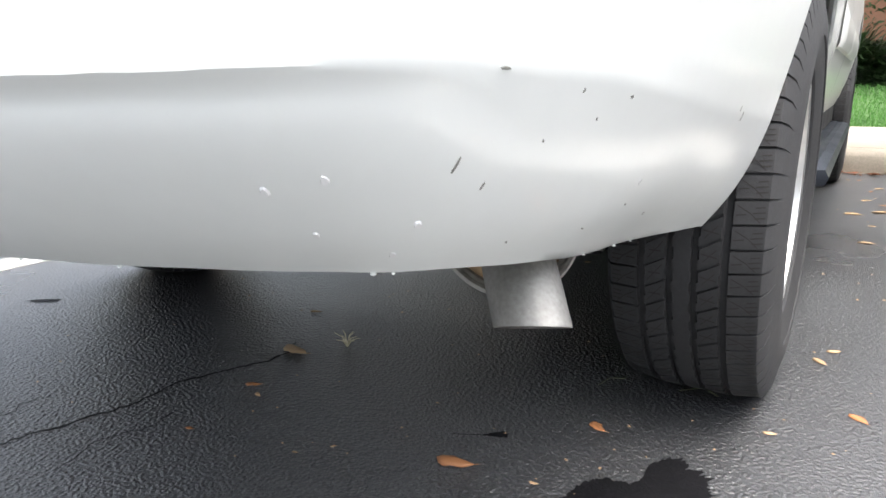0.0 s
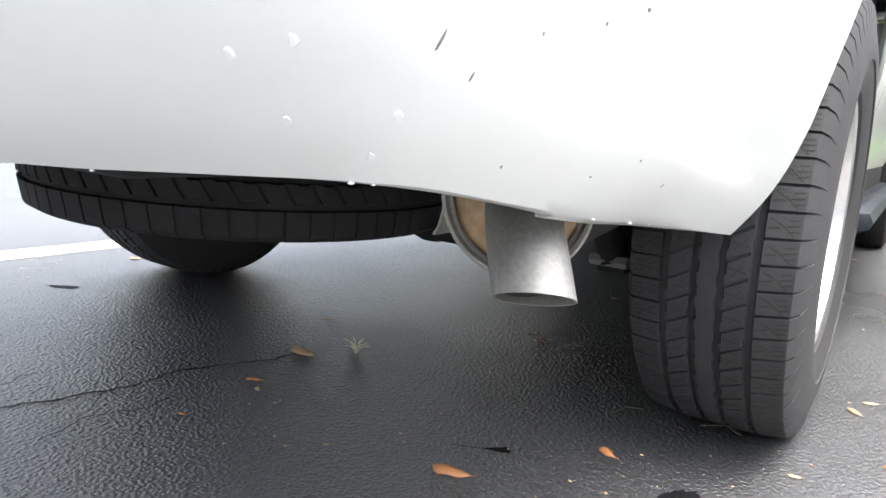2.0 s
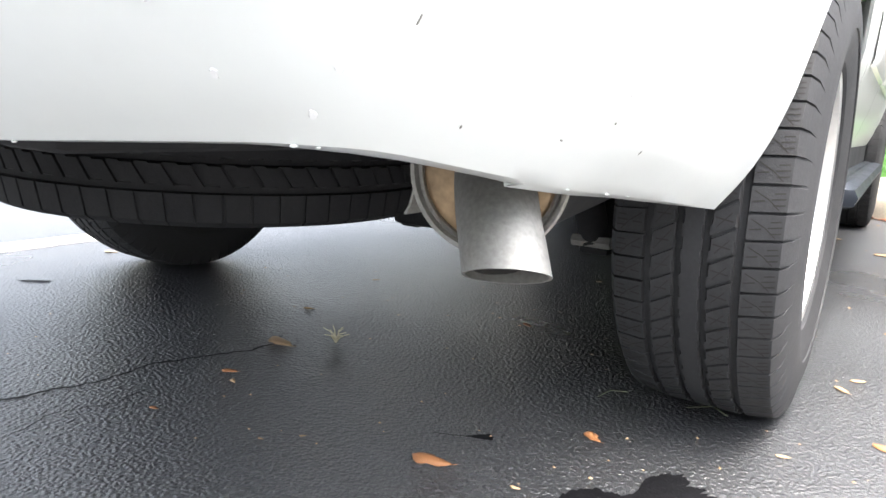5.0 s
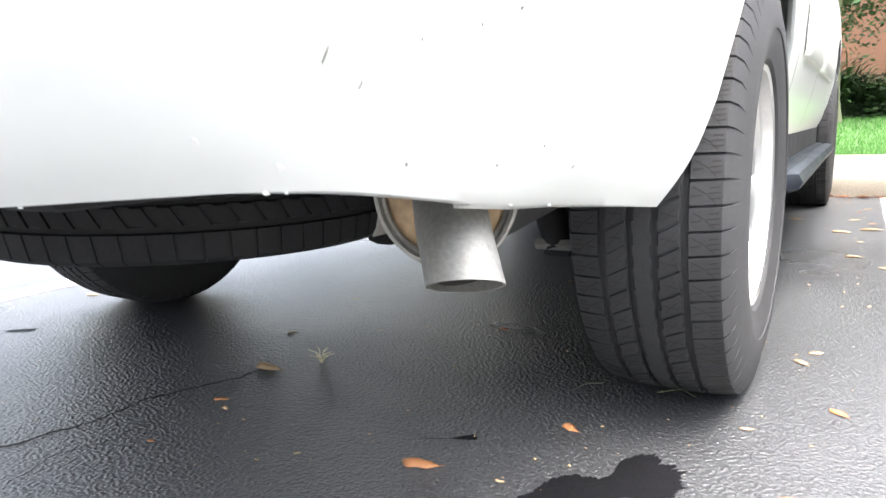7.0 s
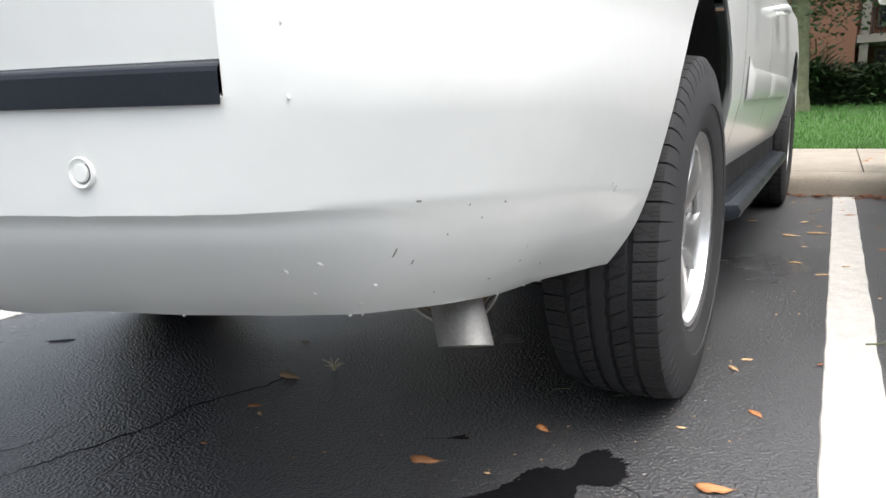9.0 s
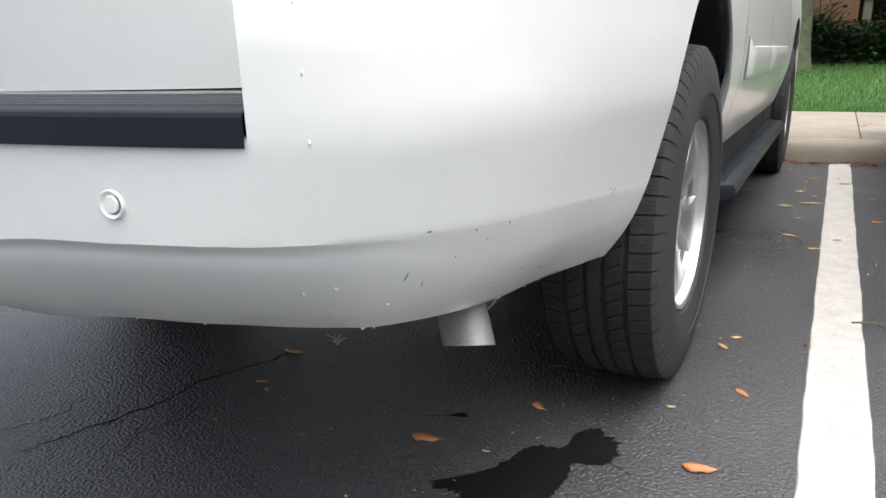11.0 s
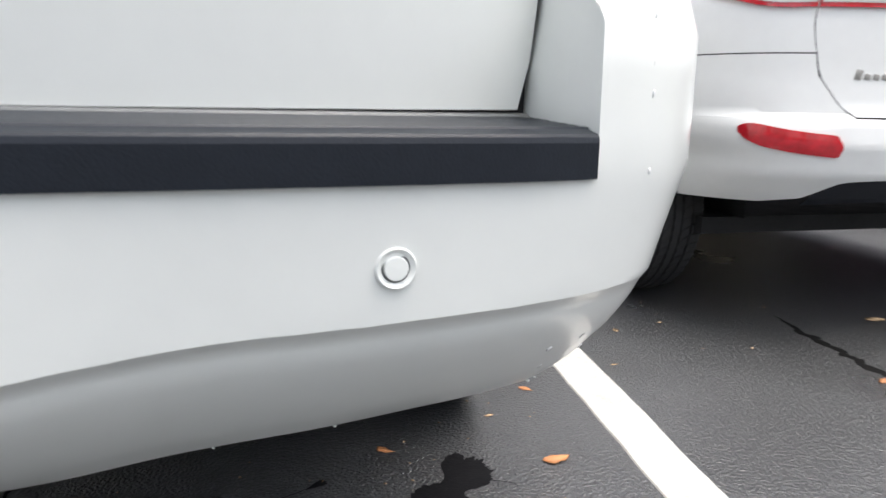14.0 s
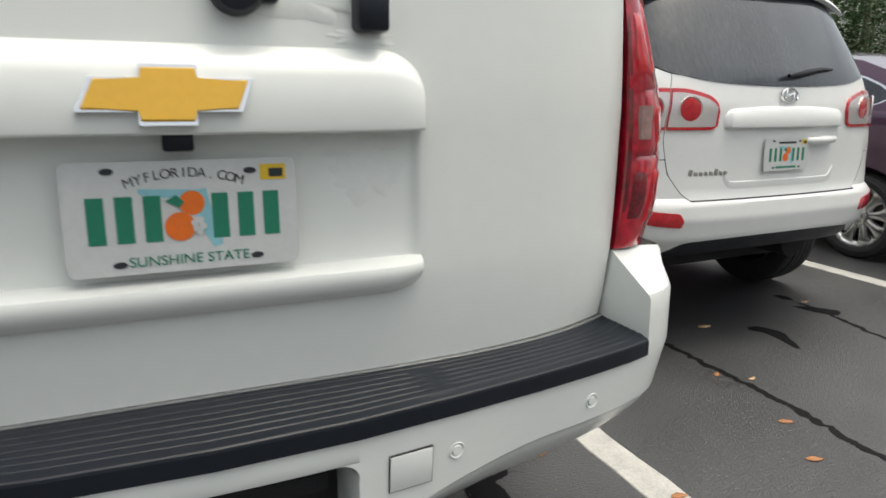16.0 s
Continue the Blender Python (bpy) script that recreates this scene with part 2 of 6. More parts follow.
M_YELLOW = material("plate_yellow_sticker", (0.72, 0.48, 0.03), 0.5, vary=0.1)
M_DROP = material("dried_white_drop", (0.88, 0.88, 0.86), 0.25, coat=0.5, vary=0.05)
M_SCUFF = material("dark_paint_chip", (0.22, 0.22, 0.19), 0.8, vary=0.4, scale=200)


# ---- mesh helpers ----
def finish(name, bm, mat, parent=None, label="", smooth=40, m=None):
    me = bpy.data.meshes.new(name)
    bmesh.ops.recalc_face_normals(bm, faces=bm.faces)
    bm.to_mesh(me)
    bm.free()
    me.materials.append(mat)
    if smooth:
        me.shade_smooth()
        me.set_sharp_from_angle(angle=radians(smooth))
    ob = new(name, me)
    if m is not None:
        ob.matrix_world = m
    if parent is not None:
        ob.parent = parent
    if label:
        ob["label"] = label
    return ob


def part(name, bm, mat, parent, label="", smooth=40):
    return finish(name, bm, mat, parent, label, smooth)


def thing(name, label, category, group="", at=(0, 0, 0), turn=0.0):
    ob = new(name)
    ob.matrix_world = pose(*at, 0, 0, turn)
    return tagged(ob, label, category, group)


def box(bm, x0, x1, y0, y1, z0, z1, bevel=0.0, m=None):
    g = bmesh.ops.create_cube(bm, size=1.0)
    vs = g["verts"]
    for v in vs:
        v.co = Vector(((x0 + x1) / 2 + v.co.x * (x1 - x0), (y0 + y1) / 2 + v.co.y * (y1 - y0), (z0 + z1) / 2 + v.co.z * (z1 - z0)))
    if bevel:
        es = list({e for v in vs for e in v.link_edges})
        r = bmesh.ops.bevel(bm, geom=es, offset=bevel, segments=2, affect="EDGES", profile=0.5)
        vs = list({v for f in r["faces"] for v in f.verts} | {v for v in vs if v.is_valid})
    if m is not None:
        bmesh.ops.transform(bm, matrix=m, verts=vs)
    return vs


def grid(bm, rows, closed=False):
    """Faces between rows of points; closed: each row is a ring."""
    vv = [[bm.verts.new(p) for p in r] for r in rows]
    n = len(rows[0])
    for a, b in zip(vv, vv[1:]):
        for i in range(n if closed else n - 1):
            j = (i + 1) % n
            try:
                bm.faces.new((a[i], a[j], b[j], b[i]))
            except ValueError:
                pass
    return vv


def spline(pts, n):
    """n points along a smooth curve through pts (any dimension)."""
    p = np.array(pts, float)
    q = np.vstack([2 * p[0] - p[1], p, 2 * p[-1] - p[-2]])
    d = np.r_[0, np.cumsum(np.linalg.norm(np.diff(p[:, :2], axis=0), axis=1) + 1e-6)]
    out = []
    for s in np.linspace(0, d[-1], n):
        i = min(len(p) - 2, int(np.searchsorted(d, s, side="right")) - 1)
        t = (s - d[i]) / (d[i + 1] - d[i])
        a, b, c, e = q[i:i + 4]
        out.append(0.5 * (2 * b + (c - a) * t + (2 * a - 5 * b + 4 * c - e) * t * t + (3 * b - a - 3 * c + e) * t ** 3))
    return np.array(out)


def lerp(x, xs, ys):
    return float(np.interp(x, xs, ys))


def lathe(bm, profile, n=64, axis="x", center=(0, 0, 0), closed_profile=False):
    """Turns (along, radius) points round an axis."""
    rings = []
    for a, r in profile:
        ring = []
        for i in range(n):
            t = 2 * math.pi * i / n
            c, s = r * math.cos(t), r * math.sin(t)
            p = (a, c, s) if axis == "x" else ((c, a, s) if axis == "y" else (c, s, a))
            ring.append((p[0] + center[0], p[1] + center[1], p[2] + center[2]))
        rings.append(ring)
    if closed_profile:
        rings.append(rings[0])
    return grid(bm, rings, True)


def tube(bm, path, radius, n=20, caps=True):
    p = [Vector(q) for q in path]
    rad = radius if isinstance(radius, (list, tuple)) else [radius] * len(p)
    up = None
    rings = []
    for i, q in enumerate(p):
        d = (p[min(i + 1, len(p) - 1)] - p[max(i - 1, 0)]).normalized()
        if up is None:
            up = Vector((0, 0, 1)) if abs(d.z) < 0.9 else Vector((1, 0, 0))
        a = d.cross(up).normalized()
        up = a.cross(d).normalized()
        rings.append([q + (a * math.cos(t) + up * math.sin(t)) * rad[i] for t in (2 * math.pi * k / n for k in range(n))])
    vv = grid(bm, rings, True)
    if caps:
        bm.faces.new(vv[0][::-1])
        bm.faces.new(vv[-1])
    return vv


def solid(bm, thick):
    bmesh.ops.recalc_face_normals(bm, faces=bm.faces)
    bmesh.ops.solidify(bm, geom=list(bm.faces), thickness=thick)


def outline_solid(bm, pts, thick, m):
    """A flat outline in local x, z drawn out along local y."""
    a = [bm.verts.new(m @ Vector((x, 0, z))) for x, z in pts]
    b = [bm.verts.new(m @ Vector((x, thick, z))) for x, z in pts]
    bm.faces.new(a)
    bm.faces.new(b[::-1])
    for i in range(len(pts)):
        j = (i + 1) % len(pts)
        bm.faces.new((a[i], b[i], b[j], a[j]))


def lettering(name, text, size, mat, parent, m, squeeze=1.0):
    cu = bpy.data.curves.new(name, "FONT")
    cu.body, cu.size, cu.align_x, cu.align_y, cu.extrude = text, size, "CENTER", "CENTER", 0.0004
    tmp = bpy.data.objects.new(name, cu)
    scene.collection.objects.link(tmp)
    me = bpy.data.meshes.new_from_object(tmp.evaluated_get(bpy.context.evaluated_depsgraph_get()))
    bpy.data.objects.remove(tmp)
    me.transform(m @ Matrix.Diagonal((squeeze, 1, 1, 1)))
    me.materials.clear()
    me.materials.append(mat)
    ob = new(name, me)
    ob.parent = parent
    return ob


# ---- ground ----
GROUND_Y = 3.76
bm = bmesh.new()
grid(bm, [[(x, y, 0) for x in (-300, -20, -6, 0, 6, 20, 300)] for y in (-300, -30, -8, -3, 0, 2, GROUND_Y + 0.1)])
tagged(finish("ground", bm, M_ASPHALT, smooth=0), "dark damp asphalt of a parking lot", "ground", kind="structure")


def edge_line(name, x0, x1, y0, y1):
    """A painted line with slightly ragged edges."""
    bm = bmesh.new()
    n = int((y1 - y0) / 0.03)
    rows = []
    for i in range(n + 1):
        y = y0 + (y1 - y0) * i / n
        a = x0 + 0.004 * noise.noise((y * 9, x0, 3))
        b = x1 + 0.006 * noise.noise((y * 7, x1, 5))
        rows.append([(a, y, 0.0005), (a + 0.003, y, 0.004), (b - 0.003, y, 0.004), (b, y, 0.0005)])
    grid(bm, rows)
    return tagged(finish(name, bm, M_LINE), "worn white painted parking line on asphalt", "parking line", "parking lines", "structure")


edge_line("parking_line", 1.268, 1.398, -1.25, 3.72)
edge_line("parking_line", -1.485, -1.340, -1.25, 3.72)
edge_line("parking_line", 4.24, 4.37, -1.25, 3.72)

# kerb with a rounded nose, footpath slabs behind it
bm = bmesh.new()
prof = [(GROUND_Y, -0.05), (GROUND_Y + 0.015, 0.05), (GROUND_Y + 0.03, 0.105), (GROUND_Y + 0.05, 0.128), (GROUND_Y + 0.085, 0.139), (GROUND_Y + 0.3, 0.143)]
xs = [-40, -9.1, -9.09, -6.05, -6.04, -3.0, -2.99, 0.05, 0.06, 1.44, 1.452, 4.5, 4.51, 7.5, 7.51, 40]
grid(bm, [[(x, y, z) for x in xs] for y, z in prof])
tagged(finish("kerb", bm, M_CONCRETE), "rough weathered concrete kerb along the parking bays", "kerb", kind="structure")
path_root = tagged(new("footpath"), "weathered concrete footpath behind the kerb", "footpath", kind="structure")
slab = bmesh.new()
box(slab, 0, 1.5, GROUND_Y + 0.3, 6.42, 0.02, 0.146, 0.006)
slab_ob = None
for i in range(-6, 9):
    if slab_ob is None:
        slab_ob = part("slab", slab, M_CONCRETE, path_root)
        piece = slab_ob
    else:
        piece = new("slab", slab_ob.data)
        piece.parent = path_root
    piece.matrix_world = pose(-0.055 + 1.506 * i, 0, 0)

# lawn: gently rising base with blades
def lawn_z(y):
    return 0.135 + 0.33 * max(0.0, min(1.0, (y - 6.42) / 6.6)) ** 1.1


bm = bmesh.new()
ys = [6.41, 6.7, 7.5, 8.5, 9.5, 10.5, 11.5, 13, 16, 30, 300]
grid(bm, [[(x, y, lawn_z(y)) for x in (-300, -20, -8, -4, 0, 4, 8, 14, 20, 300)] for y in ys])
tagged(finish("lawn", bm, M_SOIL, smooth=0), "short green lawn behind the footpath", "lawn", kind="structure")
rng = random.Random(4)
verts, faces = [], []
for i in range(42000):
    y = 6.40 + 6.8 * rng.random() ** 1.6
    x = rng.uniform(-1.5, 7.5) if y < 9 else rng.uniform(-3, 9)
    z = lawn_z(y)
    h, a, w = rng.uniform(0.03, 0.075), rng.uniform(0, 6.28), rng.uniform(0.003, 0.006) * (1 + 0.08 * (y - 6))
    lx, ly = rng.uniform(-0.03, 0.03), rng.uniform(-0.03, 0.03)
    k = len(verts)
    verts += [(x - w * math.cos(a), y - w * math.sin(a), z), (x + w * math.cos(a), y + w * math.sin(a), z), (x + lx, y + ly, z + h)]
    faces.append((k, k + 1, k + 2))
me = bpy.data.meshes.new("grass")
me.from_pydata(verts, [], faces)
me.materials.append(M_GRASS)
tagged(new("grass", me), "short bright green grass blades", "grass", kind="stuff")

# ---- wheels ----
def tread_tyre(bm, r, w, pitches=66, wall=0.182, deep=0.0065):
    """A tyre about the x axis: sidewalls, five ribs, cut shoulder blocks and slanted cuts in the inner ribs."""
    h = w / 2
    g = 0.0095
    rib = [(-h * 0.99, r - 0.055, 0), (-h * 0.945, r - 0.024, 1), (-h * 0.87, r - 0.0085, 1), (-h * 0.53, r - 0.001, 1),
           (-h * 0.515, r - g, 0), (-h * 0.445, r - g, 0), (-h * 0.43, r, 2), (-h * 0.19, r, 2), (-h * 0.175, r - g, 0), (-h * 0.115, r - g, 0), (-h * 0.10, r, 3),
           (h * 0.10, r, 3), (h * 0.115, r - g, 0), (h * 0.175, r - g, 0), (h * 0.19, r, 2), (h * 0.43, r, 2), (h * 0.445, r - g, 0), (h * 0.515, r - g, 0),
           (h * 0.53, r - 0.001, 1), (h * 0.87, r - 0.0085, 1), (h * 0.945, r - 0.024, 1), (h * 0.99, r - 0.055, 0)]
    side = [(h * 1.035, r - 0.08), (h * 1.05, r - 0.105), (h * 1.045, r - 0.113), (h * 1.025, r - 0.114), (h * 1.01, r - 0.135), (h * 0.94, r - 0.165), (h * 0.80, r - 0.178), (h * 0.76, r - 0.182)]
    side = [(x, r - (r - q) * wall / 0.182) for x, q in side]
    if wall < 0.15:
        rib = [(x, r - (r - q) * 0.7 if r - q > 0.02 else q, k) for x, q, k in rib]
    da = 2 * math.pi / pitches
    rows_a = []
    angles = []
    for k in range(pitches):
        a0 = da * k
        angles += [(a0, 0, 1), (a0 + 0.42 * da, 0, 1), (a0 + 0.46 * da, 0, -1), (a0 + 0.88 * da, 0, -1), (a0 + 0.895 * da, 1, -1), (a0 + 0.985 * da, 1, 1)]
    full = [(-x, q, 0) for x, q in side[::-1]] + rib + [(x, q, 0) for x, q in side]
    for a, cut, zig in angles:
        ring = []
        for x, q, kind in full:
            f = x / h
            aa = a - da * (0.20 * f if abs(f) > 0.5 else 1.9 * (f - math.copysign(0.31, f)) + 0.3 if kind == 2 else 0.1 * f)
            rr = q - (deep if (cut and kind == 1) else 0.0045 if (cut and kind == 2) else 0)
            ring.append((x + (0.0013 * zig if kind in (2, 3) else 0), rr * math.cos(aa), rr * math.sin(aa)))
        rows_a.append(ring)
    rows_a.append(rows_a[0])
    grid(bm, rows_a)
    bmesh.ops.remove_doubles(bm, verts=list(bm.verts), dist=0.0001)


def sipe_marks(bm, r, w, pitches=66):
    """Fine crossed sipes in each shoulder block and each block of the inner ribs."""
    h = w / 2
    da = 2 * math.pi / pitches
    lines = ((0.56, 0.70, 0.12, 0.44, 0), (0.70, 0.80, 0.44, 0.80, 0), (0.55, 0.66, 0.50, 0.47, 0), (0.72, 0.85, 0.43, 0.40, 0), (0.74, 0.85, 0.64, 0.62, 0), (0.74, 0.84, 0.22, 0.20, 0),
             (0.22, 0.40, 0.20, 0.66, 1), (0.24, 0.38, 0.58, 0.30, 1))
    for k in range(pitches):
        a0 = da * k
        for x0, x1, f0, f1, inner in lines:
            for sgn in (1, -1):
                pts = []
                for x, f, o in ((x0, f0, 0), (x1, f1, 0), (x1, f1, 0.0021), (x0, f0, 0.0021)):
                    fx = sgn * x
                    a = a0 + f * da - da * (1.9 * (fx - math.copysign(0.31, fx)) + 0.3 if inner else 0.20 * fx) + o / r
                    rr = r + 0.0005 - (0.0075 * max(0, (x - 0.53) / 0.34) + 0.001 if x > 0.5 else 0)
                    pts.append(bm.verts.new((fx * h, rr * math.cos(a), rr * math.sin(a))))
                bm.faces.new(pts)


def spoke_wheel(name, r_tyre, w, r_rim, spokes, label, detail=True, twin=False, parent=None, alloy=None):
    """A wheel about the x axis, its face to +x, with centre at the origin."""
    alloy = alloy or M_ALLOY
    root = new(name)
    if label:
        root["label"] = label
    bm = bmesh.new()
    tread_tyre(bm, r_tyre, w, 66 if detail else 56, r_tyre - r_rim + 0.001)
    ty = part("tyre", bm, M_RUBBER, root, "worn black rubber tyre", smooth=30)
    if detail:
        bm = bmesh.new()
        sipe_marks(bm, r_tyre, w)
        tagged(part("sipe_marking", bm, M_SOOT, ty, smooth=0), kind="stuff")
    h = w / 2
    bm = bmesh.new()
    lathe(bm, [(-h * 0.75, r_rim - 0.004), (-h * 0.78, r_rim + 0.008), (-h * 0.6, r_rim - 0.02), (-h * 0.2, r_rim - 0.045), (h * 0.4, r_rim - 0.03), (h * 0.62, r_rim - 0.02),
               (h * 0.74, r_rim - 0.008), (h * 0.86, r_rim + 0.009), (h * 0.90, r_rim + 0.006), (h * 0.88, r_rim - 0.004), (h * 0.66, r_rim - 0.012), (h * 0.58, r_rim - 0.03)], 72)
    lathe(bm, [(-h * 0.2, r_rim - 0.045), (-h * 0.25, 0.10)], 72)
    rim = part("rim", bm, alloy, root, "silver alloy rim")
    bm = bmesh.new()
    lathe(bm, [(h * 0.1, 0.085), (h * 0.52, 0.080), (h * 0.60, 0.072), (h * 0.60, 0.045), (h * 0.66, 0.036), (h * 0.68, 0.0005)], 40)
    part("hub_cap", bm, alloy, root, "round silver hub cap")
    for k in range(spokes):
        bm = bmesh.new()
        rows = []
        n = 9
        for i in range(n):
            t = i / (n - 1)
            rad = 0.06 + (r_rim - 0.075) * t
            wid = lerp(t, (0, 0.5, 1), (0.030, 0.024, 0.050)) * 0.62 if twin else lerp(t, (0, 0.35, 0.7, 1), (0.034, 0.036, 0.050, 0.088)) * 6 / spokes
            xo = h * lerp(t, (0, 0.4, 0.9, 1), (0.58, 0.66, 0.72, 0.70))
            rows.append([(xo - 0.03, -wid - 0.006, rad), (xo - 0.004, -wid, rad), (xo, -wid * 0.7, rad), (xo, wid * 0.7, rad), (xo - 0.004, wid, rad), (xo - 0.03, wid + 0.006, rad)])
        if twin:
            for s in (-1, 1):
                sh = [[(x, y + s * lerp(z, (0.06, r_rim), (0.020, 0.040)), z) for x, y, z in rr] for rr in rows]
                grid(bm, sh)
        else:
            grid(bm, rows)
        bmesh.ops.transform(bm, matrix=Matrix.Rotation(2 * math.pi * k / spokes, 4, "X"), verts=list(bm.verts))
        part("spoke", bm, alloy, root)
    for k in range(6 if not twin else 5):
        bm = bmesh.new()
        a = 2 * math.pi * (k + 0.5) / (6 if not twin else 5)
        tube(bm, [(h * 0.3, 0.062 * math.cos(a), 0.062 * math.sin(a)), (h * 0.62, 0.062 * math.cos(a), 0.062 * math.sin(a))], 0.011, 6)
        part("lug_nut", bm, M_STEEL, root)
    bm = bmesh.new()
    lathe(bm, [(-h * 0.10, 0.16), (-h * 0.10, 0.05), (-h * 0.3, 0.05)], 40)
    part("brake_disc", bm, M_STEEL, root)
    return root


# ---- large white estate car ----
suv = thing("estate_car", "large white estate car with rain drops, parked nose to the kerb", "car")
R_TYRE = 0.403
wheel_proto = spoke_wheel("wheel", R_TYRE, 0.262, 0.222, 6, "black tyre on a silver six-spoke alloy wheel")
wheel_proto.parent = suv
wheel_proto.matrix_basis = pose(0.866, 0, R_TYRE - 0.004, 11)
for x, y, rz, roll in ((0.868, 3.302, 0, 40), (-0.866, 0, 180, 70), (-0.868, 3.302, 180, 20)):
    w = copy_thing(wheel_proto, pose(x, y, R_TYRE - 0.004, roll, 0, rz))


# rear bumper: stations from the middle round to the wheel arch
def suv_side_x(z):
    return lerp(z, (0.40, 0.46, 0.52, 0.60, 0.70, 0.80, 0.95, 1.10, 1.20, 1.55, 1.85), (0.90, 0.925, 0.950, 0.975, 0.996, 1.002, 1.003, 0.990, 0.975, 0.90, 0.80))


def arch_y(z):
    return -0.455 * math.sqrt(max(0.0, 1 - ((z - 0.41) / 0.56) ** 2))


TOP = [(0.203, -1.364), (0.37, -1.345), (0.55, -1.317), (0.667, -1.294), (0.76, -1.272), (0.82, -1.255), (0.872, -1.233), (0.918, -1.196), (0.950, -1.142), (0.972, -1.05), (0.987, -0.9), (0.994, -0.7), (1.004, -0.385)]
CREASE = [(0.203, -1.358, 0.540), (0.37, -1.338, 0.590), (0.52, -1.312, 0.613), (0.655, -1.288, 0.617), (0.745, -1.268, 0.619), (0.80, -1.250, 0.620), (0.845, -1.230, 0.621), (0.887, -1.198, 0.622), (0.922, -1.145, 0.621), (0.950, -1.05, 0.615), (0.962, -0.9, 0.602), (0.966, -0.7, 0.580), (0.974, -0.432, 0.558)]
LIP = [(0.203, -1.222, 0.468), (0.37, -1.207, 0.466), (0.50, -1.190, 0.479), (0.61, -1.170, 0.483), (0.69, -1.152, 0.487), (0.75, -1.138, 0.490), (0.795, -1.122, 0.492), (0.825, -1.106, 0.492), (0.850, -1.068, 0.489), (0.868, -0.98, 0.475), (0.877, -0.86, 0.458), (0.881, -0.72, 0.443), (0.902, -0.454, 0.410)]
NS = 72
both = spline([(x, y, 0.722, *c, *l) for (x, y), c, l in zip(TOP, CREASE, LIP)], NS)
top3, cre3, lip3 = both[:, 0:3], both[:, 3:6], both[:, 6:9]


def profile_point(t, c, l, s, soft):
    """s 0..1 down the face: straight to the crease and on to the lip, or one smooth bow."""
    sharp = t.lerp(c, s * 2) if s <= 0.5 else c.lerp(l, s * 2 - 1)
    q = c * 2 - (t + l) * 0.5
    bow = t * (1 - s) ** 2 + q * 2 * s * (1 - s) + l * s * s
    return sharp.lerp(bow, soft)


def station(i):
    t, c, l = Vector(top3[i]), Vector(cre3[i]), Vector(lip3[i])
    inward = Vector((-t.x * 0.5, 0.6, 0)).normalized() if t.y < -1.0 else Vector((-1, 0, 0))
    soft = max(0.0, min(1.0, (t.y + 1.12) / 0.25))
    return t, c, l, inward, 0.45 * soft * soft * (3 - 2 * soft)


def reflection_ridge(i):
    """Upper and lower edge, and depth, of a slight fold added below the crease at the corner to shape a reflected sky
    band.
    """
    top = lerp(i, (33, 35, 37, 39, 42, 46, 64, 71), (0.03, 0.06, 0.16, 0.23, 0.27, 0.29, 0.30, 0.30))
    low = lerp(i, (33, 35, 36.5, 38, 42, 50, 58, 66, 71), (0.12, 0.17, 0.27, 0.34, 0.39, 0.42, 0.42, 0.34, 0.32))
    return top, low, 0.0007 * lerp(i, (33, 35.5, 58, 68), (0, 1.0, 0.9, 0.15))


def face_point(i, s):
    t, c, l, inward, soft = station(i)
    p = profile_point(t + Vector((0, 0, -0.004)), c, l, s, soft * 0.2)
    if s > 0.5:
        k = (s - 0.5) * 2
        top, low, deep = reflection_ridge(i)
        p = p + (-inward * 0.007 + Vector((0, 0, -0.006))) * math.sin(math.pi * k)
        p = p + inward * deep * lerp(k, (0, top, low, min(0.97, low + 0.25), 1), (0, 1.0, -0.05, 0, 0))
        p = p + inward * 0.004 * (1 - soft) * max(0.0, 1 - abs(k - 0.08) / 0.08) * lerp(i, (28, 38), (1, 0))
    return p


def bumper_rows(sx):
    rows = [[] for _ in range(25)]
    for i in range(NS):
        t, c, l, inward, soft = station(i)
        a, b, _ = reflection_ridge(i)
        ks = [0.12 * a, 0.55 * a, 0.92 * a, a + 0.06 * (b - a), a + 0.5 * (b - a), b - 0.06 * (b - a), b + 0.03, b + 0.12, b + 0.25, 0.70, 0.82, 0.92, 1.0]
        steps = [0.0, 0.1, 0.2, 0.3, 0.4, 0.47, 0.5] + [0.5 + k / 2 for k in ks]
        pts = [t + (inward * 0.012 if t.x < 0.82 else Vector((0, 0, -0.004)))] + [face_point(i, s) for s in steps]
        # the valance rolls under by a few millimetres before it turns up
        roll = 0.65 * lerp(i, (0, 24, 30, 36, 42, 48, 60, 71), (0.003, 0.004, 0.0045, 0.0095, 0.009, 0.0075, 0.005, 0.0))
        reach = lerp(i, (40, 46, 66, 71), (0.045, 0.013, 0.012, 0.006))
        pts += [l + inward * 0.25 * reach + Vector((0, 0, -0.4 * roll)), l + inward * reach + Vector((0, 0, -roll)), l + inward * (reach + 0.008) + Vector((0, 0, 0.02)), l + inward * (reach + 0.014) + Vector((0, 0, 0.09))]
        for k, p in enumerate(pts):
            rows[k].append((sx * p.x, p.y, p.z))
    return rows


bm = bmesh.new()
for sx in (1, -1):
    rows = bumper_rows(sx)
    grid(bm, rows)
    # inner flank beside the hitch opening
    grid(bm, [[(r[0][0], r[0][1], r[0][2]) for r in rows], [(r[0][0] - sx * 0.005, r[0][1] + 0.015, r[0][2]) for r in rows], [(r[0][0] - sx * 0.004, r[0][1] + 0.12, r[0][2]) for r in rows]])
